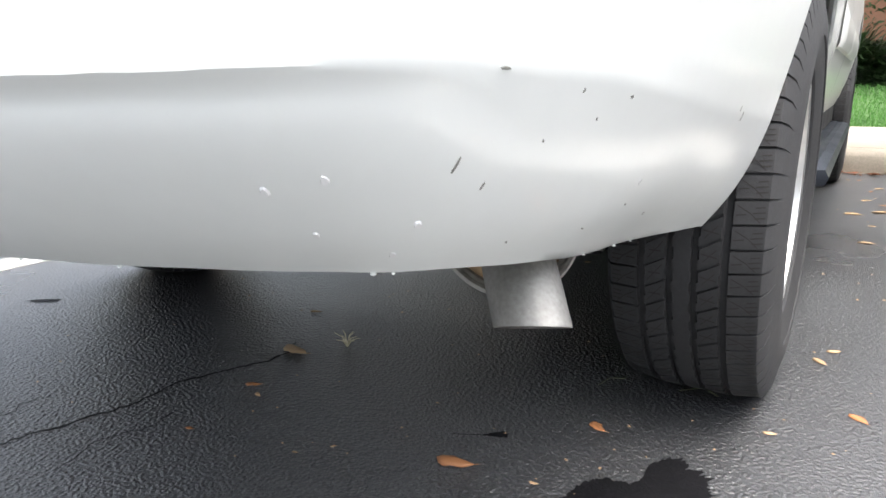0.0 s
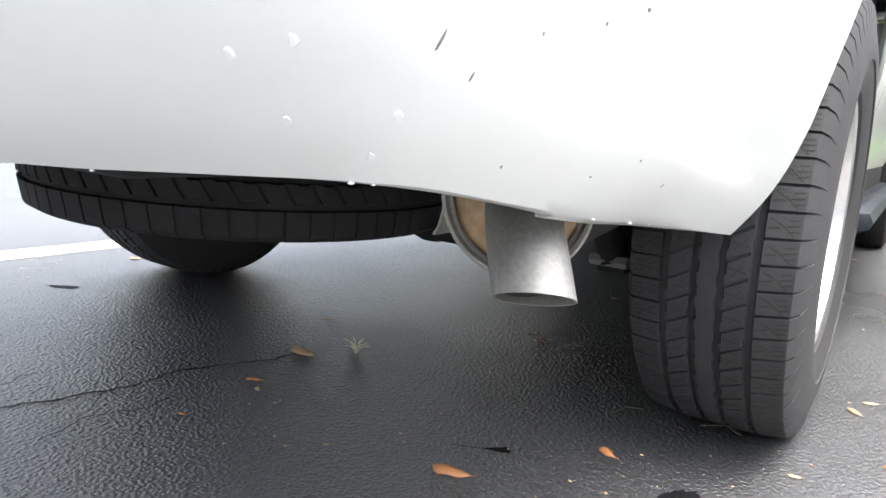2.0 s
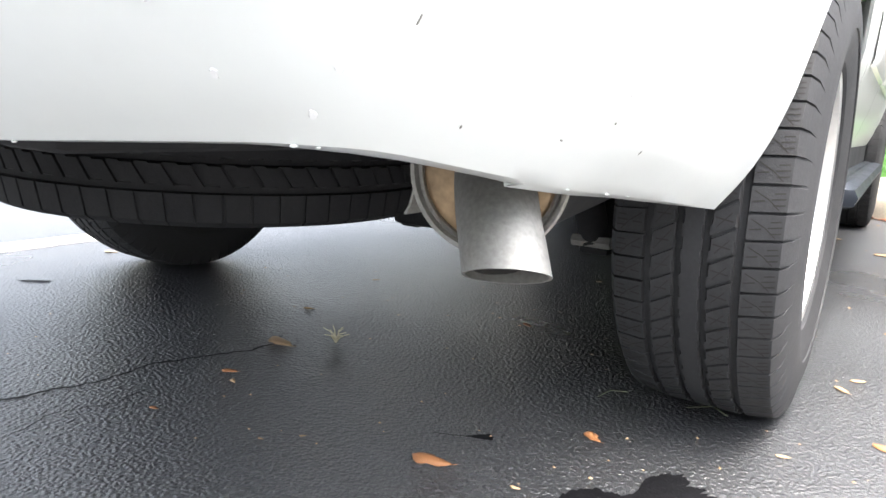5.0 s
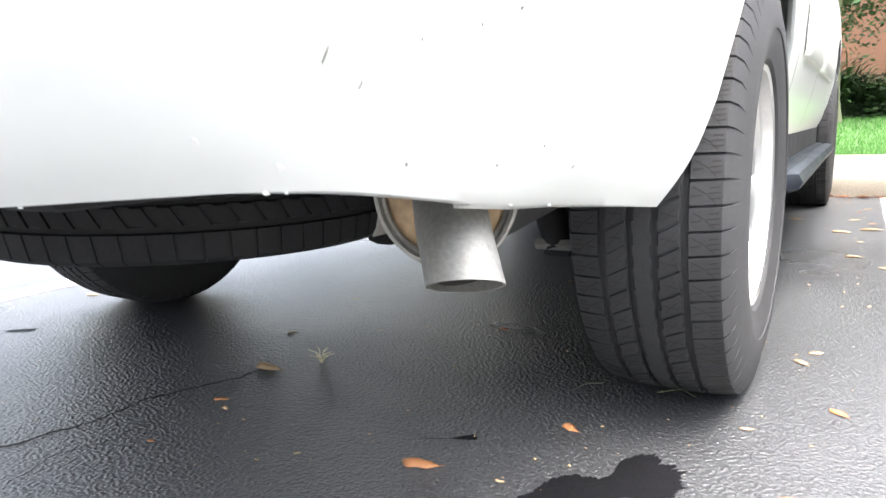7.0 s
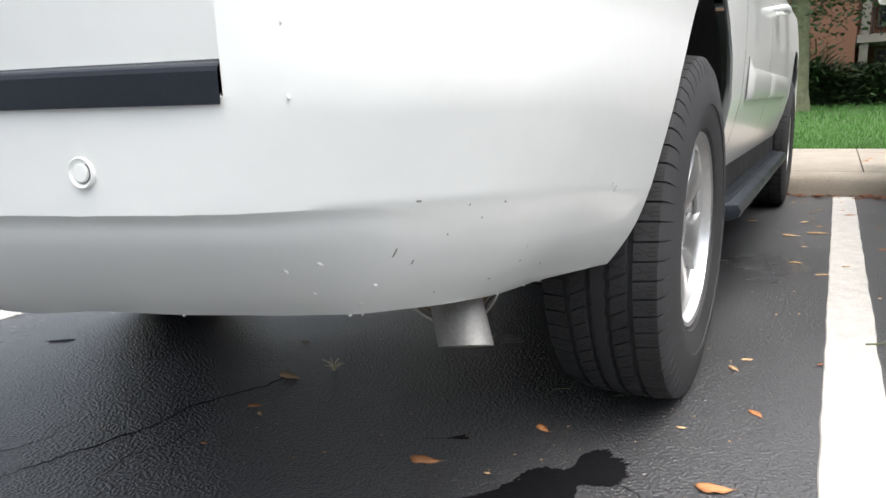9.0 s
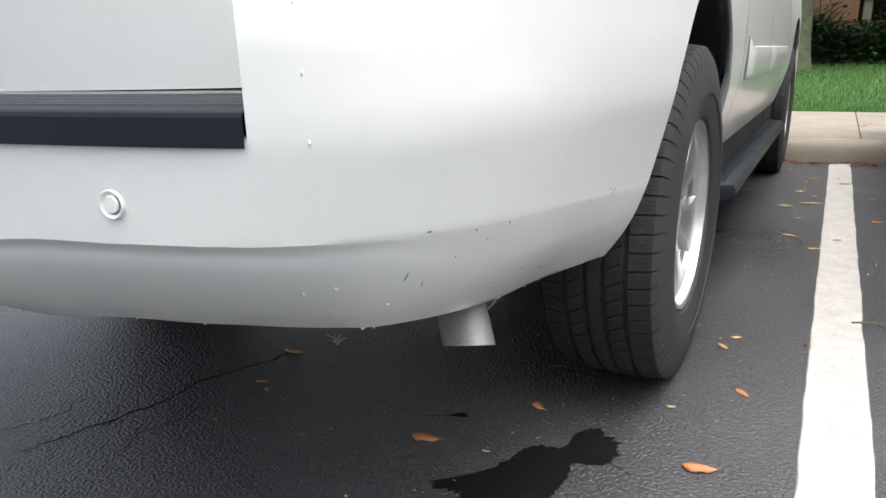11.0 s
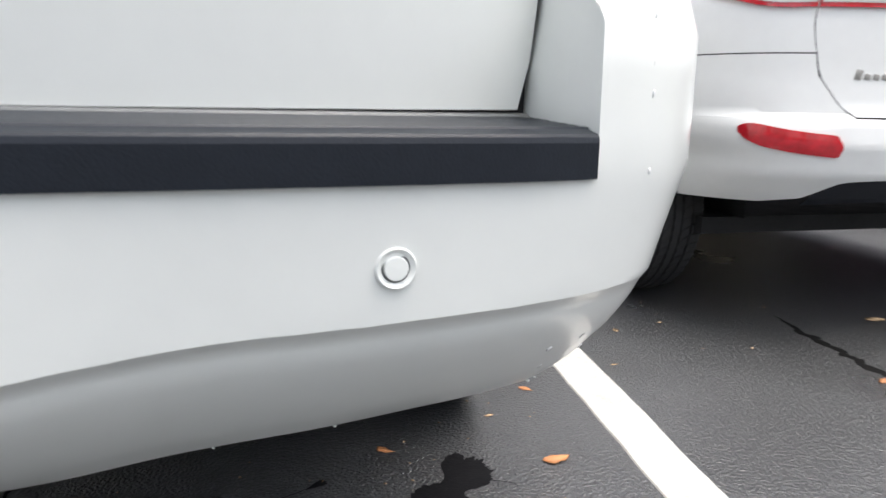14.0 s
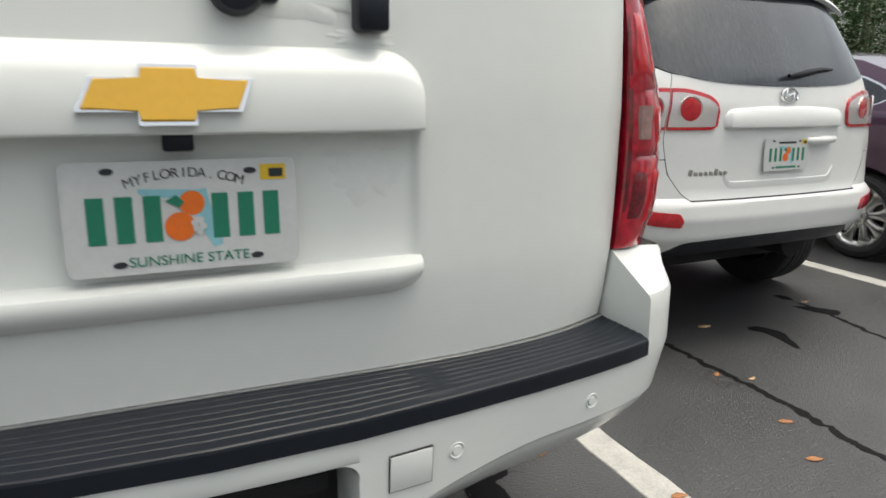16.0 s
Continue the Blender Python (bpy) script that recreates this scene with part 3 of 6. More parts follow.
# bridge over the hitch opening
grid(bm, [[(x, -1.364 - 0.008 * (1 - (x / 0.203) ** 2) + dy, z) for x in np.linspace(-0.203, 0.203, 13)] for dy, z in ((0.012, 0.722), (0, 0.718), (0.0008, 0.695), (0.0014, 0.679), (0.004, 0.674), (0.03, 0.672), (0.14, 0.672))])
# raised corners beside the step, running on to the wheel arch
for sx in (1, -1):
    rows = []
    horn_plan = [(0.8172, float(np.interp(0.8172, top3[:, 0], top3[:, 1])), 0.0)] + [tuple(p) for p in top3 if p[0] > 0.8195]
    for z, o in ((0.718, 0.0), (0.75, 0.0), (0.79, 0.0005), (0.822, 0.001), (0.833, 0.005), (0.858, None), (0.884, None), (0.893, None)):
        row = []
        for x, y, _ in horn_plan:
            w = max(0.0, min(1.0, (y + 1.05) / 0.55))
            w2 = max(0.0, min(1.0, (y + 1.20) / 0.13))
            s = max(0.0, min(1.0, (y + 1.0) / 0.61)) ** 2
            side = Vector((x + (suv_side_x(z) - suv_side_x(0.722)) * w - (0 if z < 0.89 else 0.012), y + (arch_y(z) - arch_y(0.722)) * s, z))
            if o is not None:
                p = side + Vector((-o * 0.8, o * 0.8, 0)) * (1 - w2)
            else:
                k = (z - 0.833) / 0.055
                horn = Vector((x - 0.004, y + 0.004, 0.833)).lerp(Vector((0.820 + (x - 0.820) * 0.95, -1.132 + (y + 1.2555) * 0.30, 0.888)), k)
                p = horn.lerp(side, w2)
            row.append((sx * p.x, p.y, p.z))
        rows.append(row)
    grid(bm, rows)
    cheek = [r[0] for r in rows] + [(sx * 0.812, -1.09, 0.893), (sx * 0.800, -1.085, 0.76), (sx * 0.800, -1.085, 0.715)]
    vs = [bm.verts.new(p) for p in cheek]
    bm.faces.new(vs)
bmesh.ops.remove_doubles(bm, verts=list(bm.verts), dist=0.003)
bumper = part("rear_bumper", bm, M_PAINT, suv, "white bumper with raised corners, a soft crease and tucked lower valance", smooth=28)

# step pad
bm = bmesh.new()
xs = np.linspace(-0.8168, 0.8168, 83)


def front_y(x):
    ax = abs(x)
    return float(np.interp(ax, [0, 0.2, 0.37, 0.55, 0.667, 0.76, 0.82], [-1.379, -1.371, -1.350, -1.322, -1.299, -1.277, -1.258]))


def gate_y(x, z=0.76):
    ax = abs(x)
    return -1.224 + 0.105 * (ax / 0.80) ** 4 - 0.012 * max(0, min(1, (z - 0.76) / 0.15)) + 0.02 * max(0, (z - 1.2) / 0.3)


prof = [(0.0, 0.712, 0.0), (0.0, 0.7385, 0.0), (0.0012, 0.7425, 0.0), (0.004, 0.7445, 0.0), (0.011, 0.7455, 0.0)]
nr = 7
PAD_JOINT = (0.330, 0.372)
for k in range(nr):
    f0 = (k + 0.4) / nr
    prof += [(None, 0.7472 + 0.004 * f0, f0), (None, 0.7484 + 0.004 * f0, f0 + 0.10 / nr), (None, 0.7488 + 0.004 * f0, f0 + 0.62 / nr), (None, 0.7472 + 0.004 * f0, f0 + 0.72 / nr)]
prof += [(None, 0.7515, 1.02), (None, 0.745, 1.03)]
rows = []
for o, z, f in prof:
    row = []
    for x in xs:
        fy, gy = front_y(x), gate_y(x) - 0.009
        y = fy + o if o is not None else fy + 0.012 + (gy - fy - 0.012) * f
        zz = 0.7489 + 0.004 * f if PAD_JOINT[0] < abs(x) < PAD_JOINT[1] and 0 < f < 0.9 else z
        row.append((x, y, zz + (0.004 * (1 - (x / 0.82) ** 2))))
    rows.append(row)
grid(bm, rows)
part("step_pad", bm, M_BLACK, suv, "black ribbed plastic step pad on the bumper", smooth=14)

# plastic edge strip behind the pad
bm = bmesh.new()
grid(bm, [[(x, gate_y(x) + d, z + 0.004 * (1 - (x / 0.82) ** 2)) for x in xs] for d, z in ((-0.0085, 0.740), (-0.0075, 0.7525), (-0.005, 0.7545), (0.004, 0.7555), (0.03, 0.7555))])
part("edge_strip", bm, M_STRIP, suv, "grey plastic strip behind the step pad", smooth=30)

# rounded upper corners of the hitch opening
for sx in (1, -1):
    bm = bmesh.new()
    rows = []
    for y in (-1.3630, -1.350, -1.26):
        inset = 0.0 if y < -1.35 else 0.004
        rows.append([(sx * (0.176 - inset + 0.028 * math.cos(a)), y, 0.646 - inset + 0.028 * math.sin(a)) for a in np.linspace(-0.05, math.pi / 2 + 0.05, 10)])
    grid(bm, [[(sx * 0.2055, -1.3628, 0.676)] * 10] + rows)
    bmesh.ops.remove_doubles(bm, verts=list(bm.verts), dist=0.0002)
    part("opening_corner", bm, M_PAINT, suv, "", smooth=50)

# parking sensors
for sx in (1, -1):
    for x, y, z, rz in ((0.667, -1.291, 0.657, 10), (0.371, -1.342, 0.648, 7)):
        bm = bmesh.new()
        lathe(bm, [(0.006, 0.0195), (-0.0006, 0.0180), (-0.0014, 0.0168), (-0.0004, 0.0145), (0.0020, 0.0118), (0.005, 0.0113), (0.005, 0.0107), (-0.0008, 0.0105), (-0.0016, 0.0098), (-0.0018, 0.0002)], 32, "y")
        ob = part("parking_sensor", bm, M_PAINT, suv, "round white parking sensor set in a ring", smooth=35)
        ob.matrix_basis = pose(sx * x, y + 0.0005, z, 0, 0, sx * rz) @ Matrix.Diagonal((0.80, 1, 0.80, 1))
        bm = bmesh.new()
        lathe(bm, [(0.0012, 0.0125), (0.0010, 0.0104)], 32, "y")
        part("sensor_gap", bm, M_STRIP, ob)

# hitch cover panels and receiver
for sx in (1, -1):
    bm = bmesh.new()
    box(bm, -0.0365, 0.0365, -0.0015, 0.01, -0.031, 0.031, 0.0012)
    ob = part("hitch_cover", bm, M_PAINT, suv, "small square painted cover with a thin gap round it")
    ob.matrix_basis = pose(sx * 0.288, -1.3545, 0.640, 4, 0, sx * 6)
    bm = bmesh.new()
    box(bm, -0.0373, 0.0373, -0.0006, 0.01, -0.0318, 0.0318)
    ob = part("cover_gap", bm, M_SOOT, suv)
    ob.matrix_basis = pose(sx * 0.288, -1.3545, 0.640, 4, 0, sx * 6)
bm = bmesh.new()
box(bm, -0.22, 0.22, -1.24, -1.22, 0.44, 0.72)
part("opening_back", bm, M_DARK, suv)
bm = bmesh.new()
tube(bm, [(0, -1.34, 0.53), (0, -1.0, 0.53)], 0.04, 4, False)
box(bm, -0.17, 0.17, -1.30, -1.25, 0.60, 0.63, 0.004)
part("hitch_receiver", bm, M_DARK, suv, "black square hitch receiver")

# tailgate with a shallow bay for the plate
def bay(x, z):
    """0 outside the plate bay, 1 on its floor."""
    e = min((0.352 - abs(x)) / 0.020, (z - 0.925) / 0.03, (1.165 - z) / 0.02)
    e = max(0.0, min(1.0, e))
    return e * e * (3 - 2 * e)


def gate_half(z):
    return lerp(z, (0.76, 0.80, 0.90, 1.0, 1.2, 1.45), (0.793, 0.803, 0.812, 0.818, 0.820, 0.812))


bm = bmesh.new()
half_xs = list(np.linspace(0, 0.325, 12)) + [0.332, 0.337, 0.342, 0.347, 0.352] + list(np.linspace(0.37, 0.8, 16)) + [None]
zs = [0.7585, 0.763, 0.80, 0.86, 0.895, 0.925, 0.932, 0.94, 0.948, 0.955, 1.0, 1.05, 1.10, 1.145, 1.15, 1.155, 1.16, 1.165, 1.18, 1.24, 1.32, 1.40, 1.44]
rows = []
for z in zs:
    row = []
    for sx, q in [(-1, q) for q in half_xs[:0:-1]] + [(1, q) for q in half_xs]:
        x = sx * (gate_half(z) if q is None else min(q, gate_half(z) - 0.004))
        row.append((x, gate_y(x, z) + 0.011 * bay(x, z), z))
    rows.append(row)
grid(bm, rows)
solid(bm, 0.02)
part("tailgate", bm, M_PAINT, suv, "white tailgate with water marks", smooth=30)
gx = np.linspace(-1, 1, 61)
bm = bmesh.new()
grid(bm, [[(g * (gate_half(z) - 0.015), gate_y(g * (gate_half(z) - 0.015), z) + 0.012 + 0.16 * (z - 1.45), z) for g in gx] for z in np.linspace(1.452, 1.80, 8)])
solid(bm, 0.006)
part("rear_window", bm, M_GLASS, suv, "dark tinted rear window")
bm = bmesh.new()
grid(bm, [[(g * 0.86, gate_y(g * 0.8) + 0.035 + 0.10 * max(0, z - 1.4), z) for g in gx] for z in (0.70, 1.0, 1.44)])
part("gate_frame", bm, M_DARK, suv)

# handle bar with a sharp lower edge and a rounded upper corner; ledge with a rounded lower corner
def bar(steps, depth, half, round_top, round_low, name, label):
    bm = bmesh.new()
    xs = [q for q in np.linspace(0, half - 0.07, 14)] + [half - 0.07 * (1 - math.sin(t)) for t in np.linspace(0.15, math.pi / 2, 10)]
    z0, z1 = steps[0][0], steps[-1][0]
    rows = []
    for z, d in steps:
        row = []
        for x in [-q for q in xs[:0:-1]] + xs:
            e = max(0.0, (abs(x) - (half - 0.07)) / 0.07)
            k = 1 - math.sqrt(max(0.0, 1 - e * e))
            up = (z - z0) / (z1 - z0)
            zz = z - round_top * k * up + round_low * k * (1 - up)
            end = 1.0 if e < 0.9 else 1.0 - 0.9 * ((e - 0.9) / 0.1) ** 2
            row.append((x, gate_y(x, z) - 0.001 - d * depth * end * (1 - 0.25 * k) + (0.004 if d <= 0 else 0) + (0.011 * bay(x, zz) if d <= 0 else 0), zz))
        rows.append(row)
    grid(bm, rows)
    return part(name, bm, M_PAINT, suv, label, smooth=35)


bar([(1.158, -0.3), (1.153, 0.3), (1.151, 0.90), (1.154, 0.98), (1.160, 1.0), (1.195, 0.95), (1.228, 0.84), (1.240, 0.74), (1.256, 0.42), (1.266, 0.14), (1.272, -0.1)], 0.040, 0.352, 0.055, 0.0, "handle_bar", "white moulded handle bar above the number plate")
bar([(0.888, -0.1), (0.893, 0.25), (0.902, 0.62), (0.912, 0.88), (0.924, 1.0), (0.934, 0.99), (0.940, 0.90), (0.946, 0.35), (0.950, -0.3)], 0.030, 0.352, 0.0, 0.034, "lower_ledge", "white moulded ledge under the number plate")
bm = bmesh.new()
box(bm, -0.11, 0.10, -1.2455, -1.222, 0.985, 1.09, 0.003)
part("plate_bracket", bm, M_DARK, suv)
bm = bmesh.new()
box(bm, -0.028, 0.012, -1.262, -1.235, 1.128, 1.154, 0.004)
part("gate_release", bm, M_BLACK, suv, "black release button housing")

# films of rain water clinging to the tailgate
for seed, (cx, cz, w, h) in enumerate(((0.262, 1.085, 0.055, 0.042), (0.235, 1.128, 0.085, 0.018), (0.17, 1.335, 0.10, 0.03), (0.26, 1.285, 0.05, 0.012))):
    bm = bmesh.new()
    ring = []
    for k in range(48):
        t = 2 * math.pi * k / 48
        q = 1 + 0.5 * noise.noise((math.cos(t) * 2.2, math.sin(t) * 2.2, seed * 3.1)) + 0.22 * noise.noise((math.cos(t) * 8, math.sin(t) * 8, seed))
        ring.append((cx + w * q * math.cos(t), cz + h * q * math.sin(t)))
    mid = bm.verts.new((cx, gate_y(cx, cz) + 0.011 * bay(cx, cz) - 0.0009, cz))
    vs = [bm.verts.new((x, gate_y(x, z) + 0.011 * bay(x, z) - 0.0002, z)) for x, z in ring]
    ins = [bm.verts.new((cx + (x - cx) * 0.94, gate_y(x, z) + 0.011 * bay(x, z) - 0.0007, cz + (z - cz) * 0.94)) for x, z in ring]
    for k in range(48):
        j = (k + 1) % 48
        bm.faces.new((vs[k], vs[j], ins[j], ins[k]))
        bm.faces.new((ins[k], ins[j], mid))
    part("water_film", bm, M_WETPAINT, suv, "thin film of rain water on white paint")

# gold emblem
bm = bmesh.new()
m = pose(-0.016, -1.2815, 1.2025, -14)
cross = [(-0.088, -0.020), (-0.036, -0.020), (-0.036, -0.036), (0.032, -0.036), (0.032, -0.020), (0.088, -0.020), (0.104, 0.020), (0.036, 0.020), (0.036, 0.036), (-0.032, 0.036), (-0.032, 0.020), (-0.072, 0.020)]
cross = [(x - 0.004 if i in (0, 11) else x, z) for i, (x, z) in enumerate(cross)]
cross[0], cross[11] = (-0.106, -0.020), (-0.088, 0.020)
outline_solid(bm, [(x * 1.03, z * 1.10) for x, z in cross], 0.016, m)
em = part("emblem", bm, M_CHROME, suv, "chrome-edged gold cross-shaped emblem", smooth=0)
bm = bmesh.new()
outline_solid(bm, [(x * 0.97, z * 0.96) for x, z in cross], 0.016, m @ pose(0, -0.004, 0))
bmesh.ops.bevel(bm, geom=[e for e in bm.edges], offset=0.002, segments=1, affect="EDGES")
part("emblem_face", bm, M_GOLD, em, "", smooth=0)

# rear wiper foot above the bar
bm = bmesh.new()
lathe(bm, [(-1.205, 0.036), (-1.250, 0.036), (-1.258, 0.030), (-1.260, 0.0005)], 28, "y", (0.080, 0, 1.342))
box(bm, 0.085, 0.136, -1.248, -1.21, 1.325, 1.345, 0.006)
box(bm, 0.055, 0.105, -1.245, -1.20, 1.35, 1.44, 0.012)
part("wiper_mount", bm, M_BLACK, suv, "black plastic rear wiper pivot")
bm = bmesh.new()
box(bm, 0.243, 0.292, -1.262, -1.215, 1.292, 1.35, 0.008)
box(bm, 0.246, 0.282, -1.250, -1.21, 1.335, 1.44, 0.010)
part("wiper_rest", bm, M_BLACK, suv, "black plastic rear wiper rest")

# tail lamps
for sx in (1, -1):
    bm = bmesh.new()
    rows = []
    for z, xi, yi, xo, yo, bulge in ((0.896, 0.818, -1.128, 0.900, -1.110, 0.004), (0.93, 0.822, -1.134, 0.916, -1.106, 0.010), (1.00, 0.826, -1.138, 0.940, -1.098, 0.014), (1.075, 0.828, -1.138, 0.950, -1.092, 0.016), (1.085, 0.828, -1.138, 0.952, -1.090, 0.010),
                                     (1.095, 0.828, -1.138, 0.950, -1.088, 0.016), (1.20, 0.829, -1.130, 0.948, -1.076, 0.016), (1.215, 0.829, -1.130, 0.948, -1.074, 0.010), (1.225, 0.829, -1.130, 0.946, -1.072, 0.015), (1.32, 0.826, -1.116, 0.925, -1.05, 0.012), (1.42, 0.822, -1.10, 0.905, -1.02, 0.008), (1.52, 0.815, -1.08, 0.89, -0.99, 0.006)):
        row = [(sx * xi, yi + 0.035, z)]
        for i in range(9):
            t = i / 8
            row.append((sx * (xi + (xo - xi) * t), yi + (yo - yi) * t ** 1.6 - bulge * math.sin(math.pi * min(1, t * 1.0)) * 1.2, z))
        row += [(sx * (xo + 0.010), yo + 0.045, z), (sx * (xo + 0.012), yo + 0.07, z)]
        rows.append(row)
    grid(bm, rows)
    lamp = part("tail_lamp", bm, M_RED, suv, "tall red tail lamp with a clear reversing lens", smooth=40)
    bm = bmesh.new()
    grid(bm, [[(sx * (0.8285 + 0.12 * t), -1.1345 + 0.052 * t ** 1.6 - 0.0192 * math.sin(math.pi * t) - (0.004 if 0 < i < 8 else -0.002), z) for i, t in enumerate(np.linspace(0.16, 0.46, 9))] for z in np.linspace(1.120, 1.185, 5)])
    part("reversing_lens", bm, M_LENS, lamp, "clear reversing lens")
    # raised outer bands and deep inner chambers behind the lens
    for t0, t1, z0, z1, lift, mat, nm in ((0.52, 0.98, 0.935, 1.070, 0.006, M_RED_BRIGHT, "raised_band"), (0.10, 0.46, 0.95, 1.065, 0.004, M_RED_DEEP, "lamp_chamber"), (0.58, 0.96, 1.10, 1.195, 0.004, M_RED_BRIGHT, "raised_band"),
                                          (0.12, 0.40, 1.235, 1.37, 0.0045, M_RED_BRIGHT, "lamp_chamber"), (0.50, 0.95, 1.23, 1.40, 0.004, M_RED_BRIGHT, "raised_band"), (0.0, 0.09, 0.91, 1.40, 0.0015, M_RED_DEEP, "lamp_rim")):
        bm = bmesh.new()
        rows = []
        for j, z in enumerate(np.linspace(z0, z1, 7)):
            xi = lerp(z, (0.896, 0.93, 1.0, 1.2, 1.42), (0.818, 0.822, 0.826, 0.829, 0.822))
            xo = lerp(z, (0.896, 0.93, 1.0, 1.08, 1.2, 1.32, 1.42), (0.900, 0.916, 0.940, 0.951, 0.948, 0.925, 0.905))
            yi = lerp(z, (0.896, 0.93, 1.0, 1.09, 1.2, 1.32, 1.42), (-1.128, -1.134, -1.138, -1.138, -1.130, -1.116, -1.10))
            yo = lerp(z, (0.896, 0.93, 1.0, 1.09, 1.2, 1.32, 1.42), (-1.108, -1.105, -1.098, -1.089, -1.076, -1.05, -1.02))
            bl = lerp(z, (0.896, 0.93, 1.0, 1.2, 1.32, 1.42), (0.004, 0.010, 0.014, 0.016, 0.012, 0.008))
            row = []
            for i, t in enumerate(np.linspace(t0, t1, 7)):
                edge = i in (0, 6) or j in (0, 6)
                up = -0.004 if edge else lift
                row.append((sx * (xi + (xo - xi) * t + 0.5 * up * t), yi + (yo - yi) * t ** 1.6 - bl * 1.2 * math.sin(math.pi * t) - up, z))
            rows.append(row)
        grid(bm, rows)
        part(nm, bm, mat, lamp)

# side panels by columns above the sills and arches
def arch_z(d, a=0.455, b=0.56, low=0.47):
    return 0.41 + b * math.sqrt(max(0.0, 1 - (d / a) ** 2)) if abs(d) < a else low


def side_panel(name, y0, y1, sx, z_top=1.19, rows_n=16, flare=True):
    ys = list(np.arange(y0, y1, 0.05)) + [y1]
    for c in (0.0, 3.302):
        ys += [c + s * 0.455 * math.sin(a) for a in np.linspace(0.1, math.pi / 2, 16) for s in (1, -1)]
    ys = sorted({round(y, 4) for y in ys if y0 <= y <= y1})
    bm = bmesh.new()
    cols = []
    for y in ys:
        zb = max(arch_z(y), arch_z(y - 3.302))
        if y < -0.4:
            zb = max(zb, 0.886)
        near = min(abs(y), abs(y - 3.302))
        nose = lerp(y, (-1.06, -1.0, -0.9, -0.75, 3.6, 4.05, 4.25), (0.075, 0.042, 0.014, 0.0, 0.0, 0.05, 0.16))
        col = []
        for k in range(rows_n + 1):
            z = zb + (z_top - zb) * (k / rows_n) ** 1.15
            col.append((sx * (suv_side_x(z) - nose), y, z))
        low = col[0]
        col.insert(0, (low[0] - sx * 0.007, low[1], low[2] + 0.003))
        col.insert(0, (low[0] - sx * 0.016, low[1], low[2] + 0.03))
        cols.append(col)
    grid(bm, cols)
    return part(name, bm, M_PAINT, suv, "", smooth=35)


